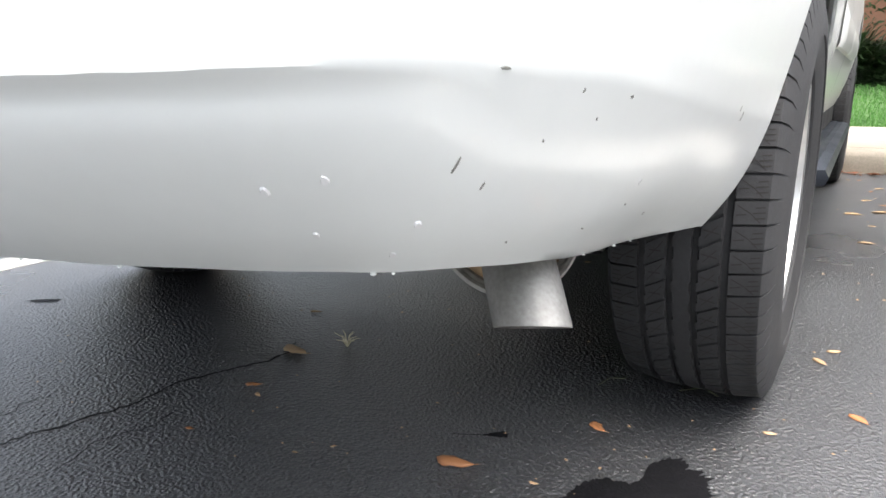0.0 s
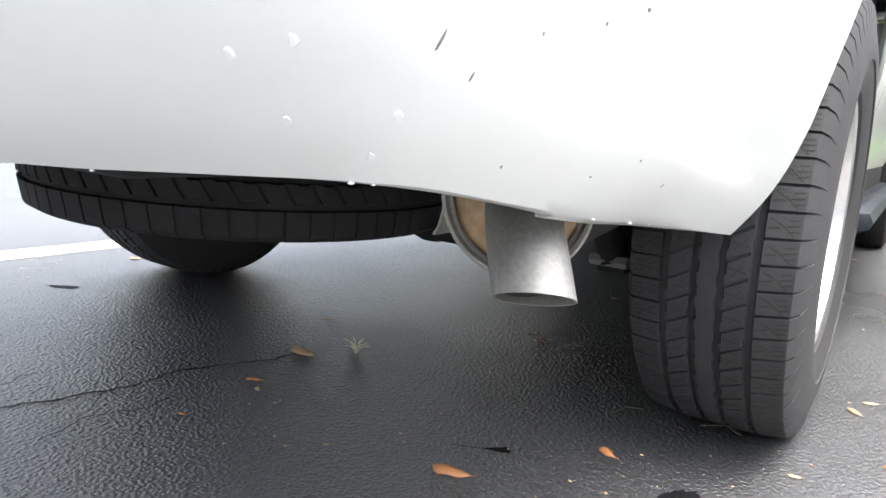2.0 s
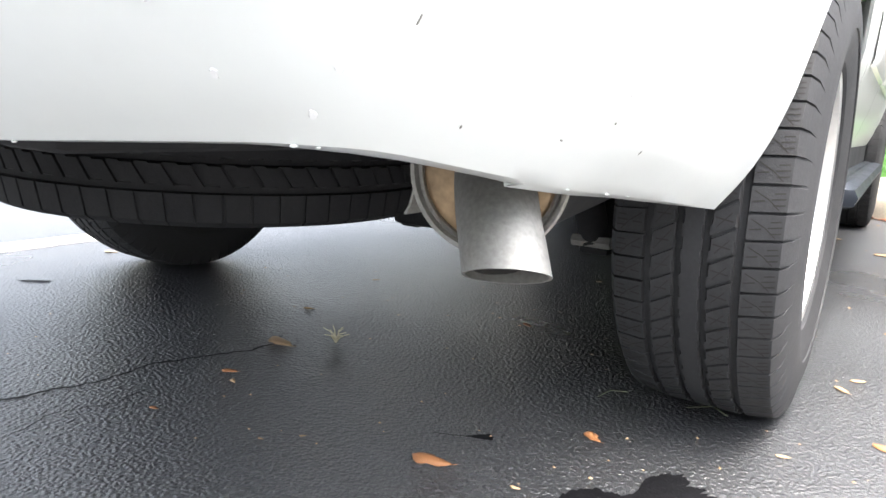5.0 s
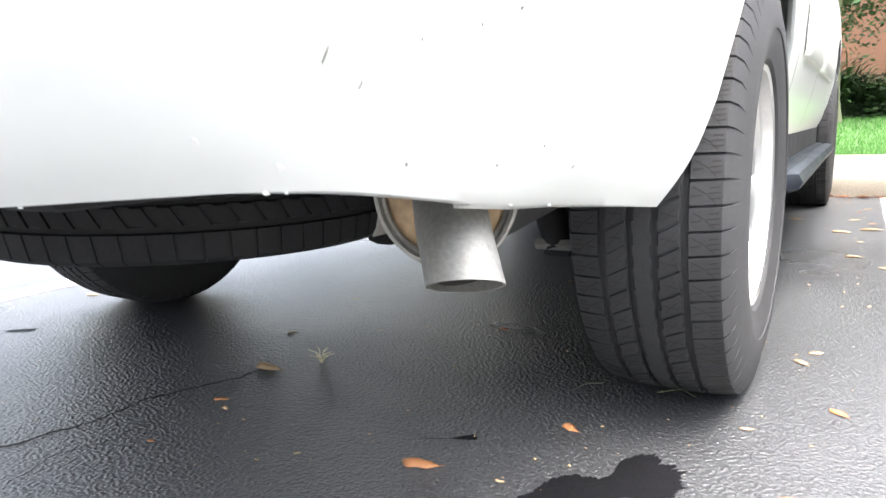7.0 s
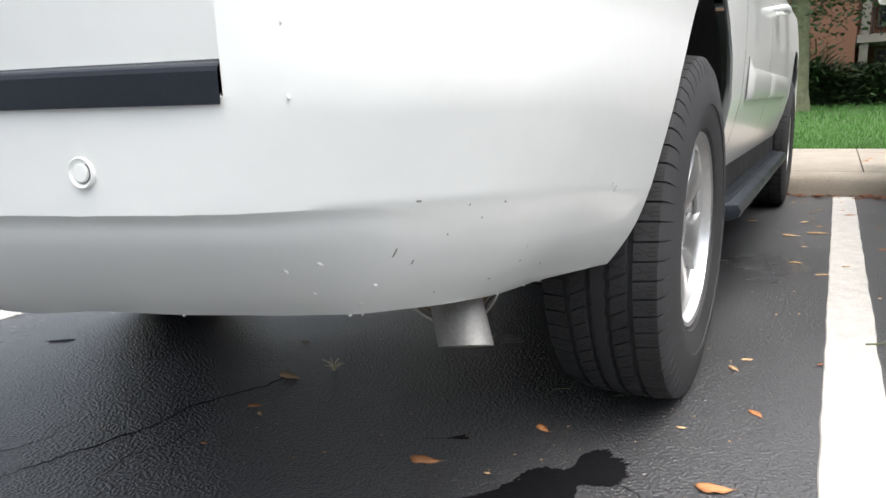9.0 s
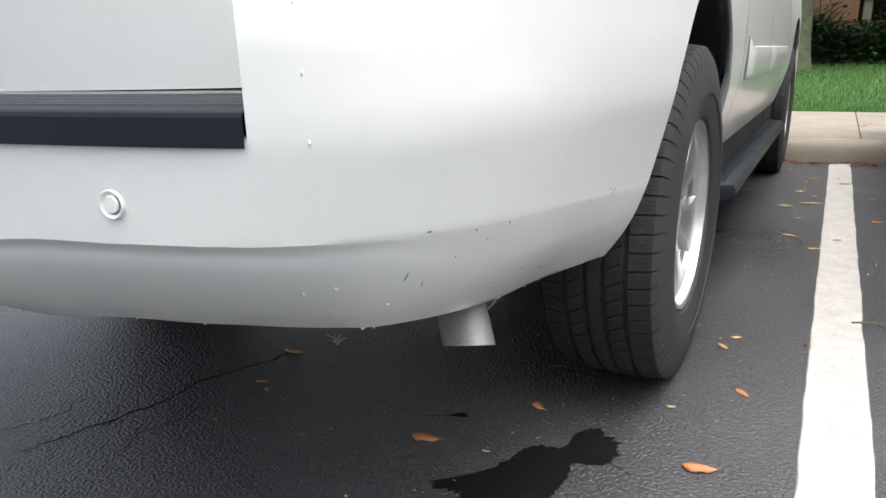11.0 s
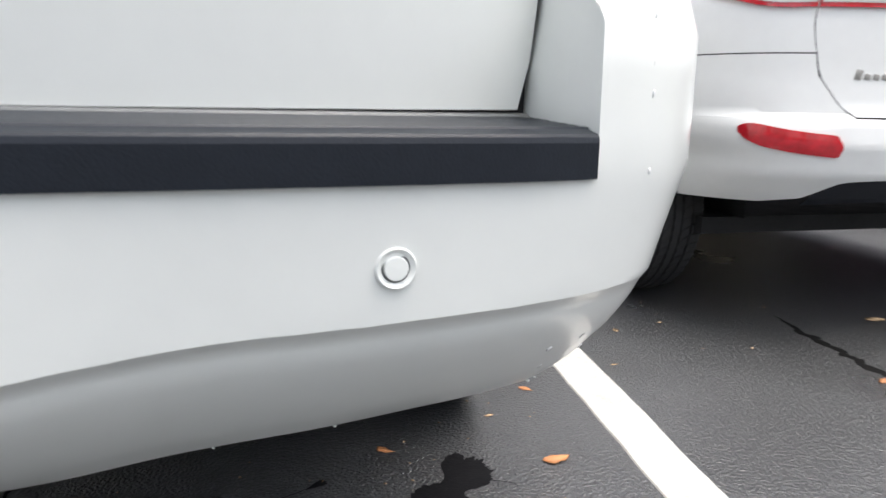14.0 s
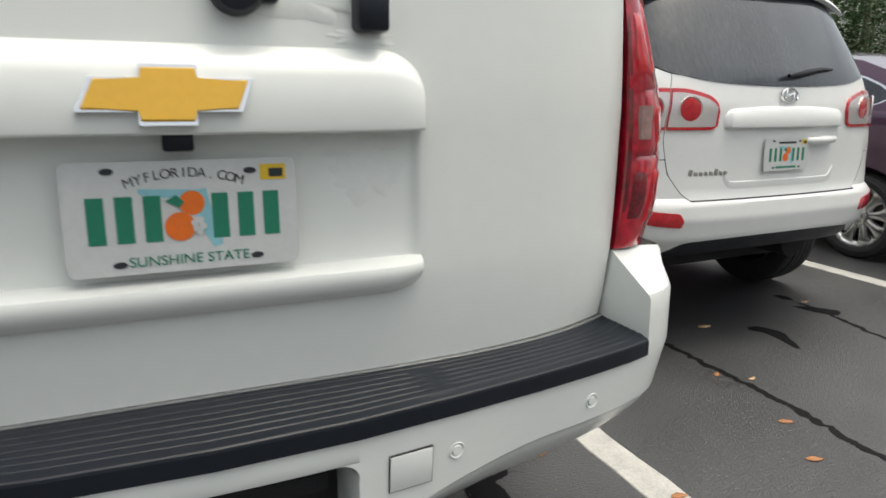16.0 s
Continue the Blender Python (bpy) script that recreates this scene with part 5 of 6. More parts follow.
car2 = {
    "plan": plan2s,
    "tumble": lambda z, y: flank_x(z),
    "rear": lambda z: lerp(z, REAR_Z, REAR_Y),
    "nose": lambda z: lerp(z, (0.3, 0.6, 0.9, 1.1), (-0.05, 0.03, -0.05, -0.35)),
}
suv2 = thing("small_estate_car", "white compact off-road car wet with rain, parked beside a painted line", "car", at=(2.735, 0.93, 0), turn=2.7)
R2, WB2 = 0.362, 2.56


def arch2(y):
    for c in (0.0, WB2):
        d = y - c
        if abs(d) < 0.425:
            return 0.36 + 0.475 * math.sqrt(1 - (d / 0.425) ** 2)
    return 0.33


def sill2(y):
    a = arch2(y)
    return max(a, 0.455) if y < -0.42 else max(a, 0.36)


for sx in (-1, 1):
    for name, y0, y1, nu in (("quarter_panel", -0.4205, 0.42, 40), ("rear_door", 0.427, 1.18, 18), ("front_door", 1.186, 2.26, 22), ("front_wing", 2.266, 3.55, 60)):
        bm = bmesh.new()
        shell(bm, car2, u_at(c2, y0), u_at(c2, y1), nu, lambda y: sill2(y), lambda y: 1.09 - 0.03 * max(0, y - 2.3), 18, sx)
        part(name, bm, M_PAINT2, suv2)
    bm = bmesh.new()
    shell(bm, car2, u_at(c2, 0.43), u_at(c2, 2.26), 20, lambda y: 0.27, lambda y: 0.372, 5, sx, 0.010)
    solid(bm, 0.02)
    part("sill", bm, M_DARK, suv2, "dark grey plastic sill")
    for c in (0.0, WB2):
        bm = bmesh.new()
        rows = []
        for a in np.linspace(0.0, math.pi - 0.17, 24):
            y, z = c + 0.445 * math.cos(a), 0.36 + 0.495 * math.sin(a)
            rows.append([(sx * 0.965, y, z), (sx * 0.66, y, z)])
        grid(bm, rows)
        bm.faces.new([bm.verts.new((sx * 0.66, c + 0.445 * math.cos(a), 0.36 + 0.495 * math.sin(a))) for a in np.linspace(0, math.pi, 18)])
        part("wheel_housing", bm, M_DARK, suv2)
        bm = bmesh.new()
        path = []
        for a in np.linspace(0.0, math.pi - (0.34 if c == 0 else 0.0), 30):
            y, z = c + 0.428 * math.cos(a), 0.36 + 0.478 * math.sin(a)
            path.append((sx * (shell_point(u_at(c2, y), z, car2)[0] + 0.001), y, z))
        tube(bm, path, 0.008, 8)
        part("arch_lip", bm, M_PAINT2, suv2)
    # glasshouse
    bm = bmesh.new()
    shell(bm, car2, u_at(c2, -0.15), u_at(c2, 2.1), 24, lambda y: 1.095, lambda y: 1.64 - 0.30 * max(0, y - 1.3), 6, sx, -0.006)
    part("side_window", bm, M_GLASS, suv2, "dark side glass")
    for y0, y1 in ((-0.40, -0.06), (0.52, 0.60), (1.16, 1.24)):
        bm = bmesh.new()
        shell(bm, car2, u_at(c2, y0), u_at(c2, y1), 6, lambda y: 1.09, lambda y: 1.68, 6, sx, 0.002)
        part("window_pillar", bm, M_PAINT2, suv2)
    for y in (0.48, 1.24):
        bm = bmesh.new()
        tube(bm, [(sx * 0.985, y, 0.985), (sx * 1.02, y + 0.02, 0.99), (sx * 1.027, y + 0.10, 0.99), (sx * 1.02, y + 0.18, 0.99), (sx * 0.985, y + 0.2, 0.985)], [0.010, 0.014, 0.016, 0.014, 0.010], 10)
        part("door_handle", bm, M_PAINT2, suv2)
    bm = bmesh.new()
    box(bm, min(sx * 1.04, sx * 1.24), max(sx * 1.04, sx * 1.24), 2.00, 2.10, 1.165, 1.305, 0.03)
    box(bm, min(sx * 0.95, sx * 1.05), max(sx * 0.95, sx * 1.05), 2.02, 2.08, 1.09, 1.20, 0.01)
    mir = part("door_mirror", bm, M_PAINT2, suv2, "white door mirror")
    bm = bmesh.new()
    box(bm, min(sx * 1.06, sx * 1.22), max(sx * 1.06, sx * 1.22), 1.994, 1.999, 1.185, 1.285, 0.002)
    part("mirror_glass", bm, M_CHROME, mir)
w2 = spoke_wheel("wheel", R2, 0.235, 0.228, 5, "black tyre on a silver split-spoke alloy wheel", detail=False, twin=True, alloy=M_ALLOY2)
w2.parent = suv2
w2.matrix_basis = pose(-0.872, 0, R2, 20, 0, 180)
for x, y, rz, roll in ((-0.869, WB2, 180, 50), (0.872, 0, 0, 10), (0.869, WB2, 0, 30)):
    copy_thing(w2, pose(x, y, R2, roll, 0, rz))
# rear bumper with dark lower apron
bm = bmesh.new()
ue = u_at(c2, -0.42)
for sx in (-1, 1):
    shell(bm, car2, 0, ue, 40, lambda y: lerp(y, (-0.80, -0.765, -0.745, -0.70, -0.5), (0.545, 0.53, 0.475, 0.458, 0.455)), lambda y: 0.7235, 14, sx)
bmesh.ops.remove_doubles(bm, verts=list(bm.verts), dist=0.0015)
part("rear_bumper", bm, M_PAINT2, suv2, "white rear bumper")
bm = bmesh.new()
for sx in (-1, 1):
    shell(bm, car2, 0, 0.115, 26, lambda y: lerp(y, (-0.80, -0.745, -0.70), (0.462, 0.445, 0.435)), lambda y: lerp(y, (-0.80, -0.765, -0.745, -0.70), (0.543, 0.528, 0.472, 0.455)), 6, sx, -0.004)
bmesh.ops.remove_doubles(bm, verts=list(bm.verts), dist=0.0015)
part("bumper_apron", bm, M_BLACK, suv2, "dark grey lower bumper apron")
# tailgate and the flanks beside it


def u_x(x):
    i = int(np.argmin(np.abs(c2[:150, 0] - x)))
    return i / (len(c2) - 1)


def gate_edge(z):
    return lerp(z, (0.73, 0.76, 0.85, 1.0), (0.572, 0.615, 0.685, 0.725))


def window_low(y):
    return 1.240 + 0.045 * max(0.0, min(1.0, (y + 0.80) / 0.05)) + 0.11 * max(0.0, min(1.0, (y + 0.745) / 0.11)) ** 1.2


def skin(bm, u0, u1, zlo, zhi, nu, nz, sx, off=0.0):
    """Like shell, but the ends u0 and u1 follow the height."""
    rows = []
    for i in range(nu + 1):
        col = []
        um = u0(0.9) + (u1(0.9) - u0(0.9)) * i / nu
        y0 = car2["plan"](um)[1]
        for k in range(nz + 1):
            z = zlo(y0) + (zhi(y0) - zlo(y0)) * k / nz
            u = u0(z) + (u1(z) - u0(z)) * i / nu
            x, y = shell_point(u, z, car2)
            xa, ya = shell_point(min(1, u + 0.004), z, car2)
            xb, yb = shell_point(max(0, u - 0.004), z, car2)
            n = Vector((ya - yb, xb - xa, 0)).normalized()
            col.append((sx * (x + n.x * off), y + n.y * off, z))
        rows.append(col)
    grid(bm, rows)


def u_f(x):
    """Plan parameter at a half width, smoothly."""
    return float(np.interp(x, c2[:150, 0], np.arange(150) / (len(c2) - 1)))


bm = bmesh.new()
for sx in (-1, 1):
    skin(bm, lambda z: 0.0, lambda z: u_f(gate_edge(z)), lambda y: 0.729, lambda y: window_low(y) + 0.003, 24, 20, sx)
bmesh.ops.remove_doubles(bm, verts=list(bm.verts), dist=0.0015)
part("tailgate", bm, M_PAINT2, suv2, "white tailgate beaded with rain")
bm = bmesh.new()
for sx in (-1, 1):
    shell(bm, car2, 0, ue, 30, lambda y: 0.60, lambda y: 1.30, 8, sx, -0.02)
part("gate_frame", bm, M_DARK, suv2)
for sx in (-1, 1):
    bm = bmesh.new()
    skin(bm, lambda z: u_f(gate_edge(z) + 0.003), lambda z: ue, lambda y: 0.917, lambda y: window_low(y) + 0.003, 28, 14, sx)
    part("rear_flank", bm, M_PAINT2, suv2)
    bm = bmesh.new()
    skin(bm, lambda z: u_f(gate_edge(z) + 0.004), lambda z: ue, lambda y: 0.7233, lambda y: 0.913, 28, 12, sx)
    part("bumper_corner", bm, M_PAINT2, suv2)
    bm = bmesh.new()
    shell(bm, car2, u_f(0.842), u_at(c2, -0.30), 16, lambda y: window_low(y) - 0.004, lambda y: 1.70, 10, sx, 0.003)
    part("rear_pillar", bm, M_PAINT2, suv2)
    # lamps: one piece on the tailgate, one on the flank
    low = lambda z: 1.046
    for x0, x1, first in ((0.462, 0.722, True), (0.730, 0.945, False)):
        def lamp_top(y, o=0.0, x0=x0, x1=x1, first=first):
            xx = float(np.interp(y, c2[:150, 1], c2[:150, 0]))
            e = min(1.0, max(0.0, (x0 + 0.07 - xx) / 0.07) if first else max(0.0, (xx - x1 + 0.07) / 0.07))
            return 1.228 - o - 0.050 * (1 - math.sqrt(1 - e * e)) - (0.052 * max(0.0, (0.68 - xx) / 0.22) ** 1.5 if first else 0.06 * max(0.0, (xx - 0.85) / 0.095) ** 2)

        def lamp_low(y, o=0.0, first=first):
            xx = float(np.interp(y, c2[:150, 1], c2[:150, 0]))
            return 1.046 + o + (0.022 * max(0.0, (0.50 - xx) / 0.04) ** 2 if first else 0.05 * max(0.0, (xx - 0.80) / 0.14) ** 2)

        bm = bmesh.new()
        shell(bm, car2, u_f(x0), u_f(x1), 22, lamp_low, lamp_top, 8, sx, 0.010)
        solid(bm, 0.016)
        lamp = part("tail_lamp", bm, M_RED_BRIGHT, suv2, "red-rimmed tail lamp with a clear centre and round red lens")
        bm = bmesh.new()
        shell(bm, car2, u_f(x0 + (0.015 if first else 0.003)), u_f(x1 - (0.003 if first else 0.02)), 22, lambda y: lamp_low(y, 0.013), lambda y: lamp_top(y, 0.018), 8, sx, 0.0118)
        solid(bm, 0.002)
        part("clear_lens", bm, M_CLEAR, lamp, "clear lens with fine ribs")
        xx, rr, zc = (0.625, 0.052, 1.134) if first else (0.805, 0.055, 1.140)
        u = u_f(xx)
        px, py = shell_point(u, zc, car2)
        qx, qy = shell_point(u + 0.004, zc, car2)
        ang = math.degrees(math.atan2(qy - py, qx - px))
        nx, ny = (qy - py), -(qx - px)
        nl = math.hypot(nx, ny)
        seat = (sx * (px + nx / nl * 0.0125), py + ny / nl * 0.0125, zc)
        bm = bmesh.new()
        lathe(bm, [(0.004, rr), (-0.003, rr * 0.95), (-0.006, rr * 0.6), (-0.007, 0.0005)], 28, "y")
        ob = part("round_lens", bm, M_RED_BRIGHT, lamp, "round red lens")
        ob.matrix_basis = pose(*seat, 0, 0, sx * ang)
        bm = bmesh.new()
        lathe(bm, [(0.006, rr * 1.20), (-0.002, rr * 1.14), (0.0, rr * 1.05), (0.003, rr * 0.99)], 28, "y")
        ob = part("lens_ring", bm, M_CLEAR, lamp)
        ob.matrix_basis = pose(*seat, 0, 0, sx * ang)
    # reflectors low in the bumper
    bm = bmesh.new()
    def refl(y, top):
        xx = float(np.interp(y, c2[:150, 1], c2[:150, 0]))
        e = max(0.0, (0.650 - xx) / 0.02, (xx - 0.835) / 0.05)
        zc = 0.640 + 0.34 * max(0, y + 0.76)
        hh = 0.034 * math.sqrt(max(0.05, 1 - min(1.0, e) ** 2))
        return zc + hh if top else zc - hh

    shell(bm, car2, u_f(0.630), u_f(0.885), 30, lambda y: refl(y, False), lambda y: refl(y, True), 4, sx, 0.004)
    solid(bm, 0.01)
    part("reflector", bm, M_RED_BRIGHT, suv2, "red bumper reflector")
# rear window
bm = bmesh.new()
for sx in (-1, 1):
    shell(bm, car2, 0, u_f(0.845), 30, lambda y: window_low(y), lambda y: 1.69, 10, sx, 0.004)
bmesh.ops.remove_doubles(bm, verts=list(bm.verts), dist=0.0015)
part("rear_window", bm, M_GLASS2, suv2, "dark rear window streaked with rain")
# roof and spoiler
bm = bmesh.new()
rows = []
for y, zc in ((-0.60, 1.705), (-0.585, 1.725), (-0.5, 1.742), (-0.3, 1.755), (0.4, 1.76), (1.0, 1.735), (1.5, 1.665)):
    rows.append([(x, y + 0.10 * (abs(x) / 0.72) ** 2 * (1 if y < -0.4 else 0), zc - 0.075 * (abs(x) / 0.72) ** 3) for x in np.linspace(-0.72, 0.72, 21)])
grid(bm, rows)
solid(bm, 0.02)
part("roof", bm, M_PAINT2, suv2)
bm = bmesh.new()
grid(bm, [[(x, y, z - 0.04 * (abs(x) / 0.7) ** 2) for x in np.linspace(-0.70, 0.70, 9)] for y, z in ((1.5, 1.66), (2.45, 1.10))])
part("windscreen", bm, M_GLASS, suv2)
bm = bmesh.new()
grid(bm, [[(x, y, z - 0.06 * (abs(x) / 0.9) ** 3) for x in np.linspace(-0.90, 0.90, 13)] for y, z in ((2.42, 1.10), (2.8, 1.06), (3.3, 0.98), (3.6, 0.84), (3.7, 0.6), (3.65, 0.3))])
part("bonnet", bm, M_PAINT2, suv2)
# handle strip with an arched top, plate recess rim, badge, grip, wiper, name bar
bm = bmesh.new()
rows = []
for f, d in ((0.0, 0.0), (-0.06, 0.020), (-0.02, 0.027), (0.08, 0.029), (0.5, 0.025), (0.85, 0.016), (0.96, 0.009), (1.0, -0.002)):
    row = []
    for x in np.linspace(-0.405, 0.405, 37):
        e = abs(x) / 0.405
        top = 1.152 - 0.018 * e ** 2 - 0.030 * max(0.0, (e - 0.9) / 0.1) ** 2
        z = 1.058 + (top - 1.058) * f
        row.append((x, shell_point(u_f(abs(x)), z, car2)[1] - d * (1 - max(0.0, (e - 0.93) / 0.07) ** 2), z))
    rows.append(row)
grid(bm, rows)
part("handle_strip", bm, M_PAINT2, suv2, "white handle strip above the plate")
bm = bmesh.new()
rows = []
for z, d in ((0.762, -0.002), (0.785, 0.003), (0.803, 0.004), (0.809, -0.002)):
    rows.append([(x, shell_point(u_x(abs(x)), z, car2)[1] - d, z + 0.05 * max(0, (abs(x) - 0.33) / 0.05) ** 2) for x in np.linspace(-0.38, 0.38, 41)])
grid(bm, rows)
part("plate_ledge", bm, M_PAINT2, suv2)
bm = bmesh.new()
tube(bm, [(0.10, -0.79, 0.985), (0.12, -0.812, 0.985), (0.20, -0.822, 0.987), (0.29, -0.812, 0.99), (0.31, -0.78, 0.99)], [0.014, 0.018, 0.02, 0.018, 0.014], 12)
ob = part("gate_grip", bm, M_PAINT2, suv2, "white pull grip")
ob.matrix_basis = pose(0.04, 0.0, 0)
bm = bmesh.new()
lathe(bm, [(0, 0.052), (-0.008, 0.050), (-0.010, 0.045), (-0.006, 0.041), (-0.001, 0.040)], 32, "y")
bmesh.ops.transform(bm, matrix=Matrix.Diagonal((1.18, 1, 0.70, 1)), verts=list(bm.verts))
slant = Matrix.Rotation(radians(20), 4, "Y")
box(bm, -0.030, -0.018, -0.009, 0.0, -0.024, 0.024, 0.003, slant)
box(bm, 0.018, 0.030, -0.009, 0.0, -0.024, 0.024, 0.003, slant)
box(bm, -0.024, 0.024, -0.009, 0.0, -0.006, 0.006, 0.003, Matrix.Rotation(radians(-16), 4, "Y"))
ob = part("badge", bm, M_CHROME, suv2, "oval chrome badge")
ob.matrix_basis = pose(0.0, shell_point(0, 1.200, car2)[1] - 0.006, 1.200, -14)
for k in range(8):
    x = 0.372 + k * 0.0285
    bm = bmesh.new()
    hh = 0.019 if k in (7, 2) else 0.011
    box(bm, -0.0105, 0.0105, -0.003, 0.006, -0.011, -0.011 + 2 * hh * 0.8, 0.002)
    ob = part("name_bar", bm, M_STEEL, suv2, "dark chrome name bar")
    ob.matrix_basis = pose(-x, shell_point(u_f(x), 0.85, car2)[1] - 0.0005, 0.85, 0, 14, -5)
bm = bmesh.new()
tube(bm, [(-0.02, -0.79, 1.29), (0.08, -0.785, 1.305), (0.24, -0.755, 1.325), (0.36, -0.735, 1.328)], [0.010, 0.018, 0.014, 0.006], 8)
part("rear_wiper", bm, M_BLACK, suv2, "black rear wiper arm")
bm = bmesh.new()
box(bm, -0.80, 0.80, -0.40, 3.2, 0.30, 0.36)
box(bm, -0.74, 0.74, -0.62, -0.3, 0.47, 0.72)
part("underbody", bm, M_DARK, suv2)
bm = bmesh.new()
tube(bm, [(0.42, -0.60, 0.42), (0.42, -0.30, 0.42)], 0.09, 20)
part("silencer", bm, M_DARK, suv2)
# plate of the second car
pm = suv2.matrix_world @ pose(0.0, shell_point(0, 0.92, car2)[1] - 0.012, 0.925, -2)
number_plate(pm, False)


# ---- third car: dark purple saloon, only its nearest corner is in sight ----
plan3, c3 = plan_curve([(0, 0.0), (0.4, 0.02), (0.65, 0.09), (0.80, 0.22), (0.87, 0.42), (0.89, 0.8), (0.89, 2.0), (0.89, 3.2), (0.86, 4.0), (0.7, 4.4), (0, 4.6)])
car3 = {"plan": lambda u: (plan3(u)[0], plan3(u)[1] - 0.98), "tumble": lambda z, y: lerp(z, (0.2, 0.5, 0.75, 0.86, 1.0, 1.07, 1.09), (0.93, 0.98, 0.995, 1.0, 1.0, 0.985, 0.965)), "rear": lambda z: lerp(z, (0.2, 0.35, 0.6, 0.8, 1.0, 1.09), (0.10, 0.0, -0.02, 0.0, 0.03, 0.12)), "nose": lambda z: 0.0}
c3 = c3 - np.array([0, 0.98])
saloon = thing("saloon_car", "dark purple saloon car wet with rain", "car", at=(5.66, 1.12, 0), turn=0)


def arch3(y):
    for c in (0.0, 2.7):
        d = y - c
        if abs(d) < 0.37:
            return 0.32 + 0.37 * math.sqrt(1 - (d / 0.37) ** 2)
    return 0.20


bm = bmesh.new()
for sx in (-1, 1):
    shell(bm, car3, 0, 1, 150, arch3, lambda y: 1.09 - 0.12 * max(0, y - 2.6) ** 0.8, 16, sx)
bmesh.ops.remove_doubles(bm, verts=list(bm.verts), dist=0.0015)
part("body", bm, M_PURPLE, saloon, "dark purple painted body")
SEC = [(-0.86, 1.085), (-0.62, 1.12), (-0.48, 1.15), (-0.10, 1.33), (0.30, 1.46), (0.8, 1.53), (1.4, 1.52), (1.9, 1.42), (2.75, 1.06)]


def cabin_half(z):
    return lerp(z, (1.05, 1.10, 1.20, 1.36, 1.48, 1.53), (0.862, 0.850, 0.79, 0.70, 0.625, 0.58))


def sec_z(y):
    return float(np.interp(y, [p[0] for p in SEC], [p[1] for p in SEC]))


bm = bmesh.new()
grid(bm, [[(x * cabin_half(z), y, z - 0.03 * x * x + 0.03) for x in np.linspace(-1, 1, 13)] for y, z in SEC])
part("roof", bm, M_PURPLE, saloon)
bm = bmesh.new()
grid(bm, [[(x * cabin_half(z) * 0.80, y, z - 0.03 * x * x + 0.036) for x in np.linspace(-1, 1, 9)] for y, z in [(q, sec_z(q)) for q in np.linspace(-0.44, 0.36, 6)]])
part("rear_window", bm, M_WINDOW, saloon, "greenish rear window")
for sx in (-1, 1):
    bm = bmesh.new()
    grid(bm, [[(sx * cabin_half(1.06 + k * (z - 1.06)), y, 1.06 + k * (z - 1.06)) for k in np.linspace(0, 1, 7)] for y, z in SEC])
    part("cabin_side", bm, M_PURPLE, saloon)
    for off, grow, mat, nm in ((0.004, 0.014, M_CHROME, "window_trim"), (0.008, 0.0, M_GLASS2, "side_window")):
        bm = bmesh.new()
        rows = []
        for y in (-0.06 - grow * 2, 0.05, 0.2, 0.5, 0.9, 1.5, 1.9):
            top = lerp(y, (-0.09, -0.06, 0.05, 0.3, 0.8, 1.9), (1.205, 1.212, 1.27, 1.36, 1.42, 1.36)) + grow
            lo = lerp(y, (-0.09, -0.06, 0.05, 0.3), (1.195, 1.188, 1.13, 1.11)) - grow
            rows.append([(sx * (cabin_half(z) + off), y, z) for z in np.linspace(lo, top, 6)])
        grid(bm, rows)
        part(nm, bm, mat, saloon, "side window tapering to a point" if not grow else "")
    bm = bmesh.new()
    lathe(bm, [(0.0, 0.082), (-0.002, 0.080), (-0.0005, 0.0765), (-0.0025, 0.075), (-0.003, 0.0005)], 32, "x")
    if sx < 0:
        ob = part("fuel_flap", bm, M_PURPLE, saloon, "round fuel flap")
        ob.matrix_basis = pose(-0.8895, -0.27, 0.915)
    else:
        bm.free()
bm = bmesh.new()
box(bm, -0.8, 0.8, -0.6, 3.4, 0.18, 0.30)
for c in (0.0, 2.7):
    for sx in (-1, 1):
        rows = [[(sx * 0.87, c + 0.385 * math.cos(a), 0.32 + 0.385 * math.sin(a)), (sx * 0.6, c + 0.385 * math.cos(a), 0.32 + 0.385 * math.sin(a))] for a in np.linspace(0, math.pi, 18)]
        grid(bm, rows)
part("underbody", bm, M_DARK, saloon)
w3 = spoke_wheel("wheel", 0.318, 0.205, 0.225, 9, "black tyre on a silver multi-spoke wheel", detail=False, alloy=M_ALLOY2)
w3.parent = saloon
w3.matrix_basis = pose(-0.78, 0, 0.318, 0, 0, 180)
for x, y, rz in ((-0.78, 2.7, 180), (0.78, 0, 0), (0.78, 2.7, 0)):
    copy_thing(w3, pose(x, y, 0.318, 30, 0, rz))


# ---- stains, cracks and litter on the asphalt ----
def stain(name, pts, label, mat=None, ragged=0.02, seed=1, z=0.0014, category="stain"):
    """A flat patch with a ragged rim round a smooth outline."""
    ring = spline(list(pts) + [pts[0]], 420)[:-1]
    cx, cy = ring[:, 0].mean(), ring[:, 1].mean()
    bm = bmesh.new()
    vs = []
    for i, (x, y) in enumerate(ring):
        k = 1 + ragged * 8 * (noise.noise((x * 30, y * 30, seed)) * 0.6 + noise.noise((x * 90, y * 90, seed)) * 0.45 + noise.noise((x * 260, y * 260, seed)) * 0.5)
        vs.append(bm.verts.new((cx + (x - cx) * k, cy + (y - cy) * k, z)))
    bm.faces.new(vs)
    bmesh.ops.triangulate(bm, faces=list(bm.faces))
    return tagged(finish(name, bm, mat or M_WET, smooth=0), label, category, kind="structure")


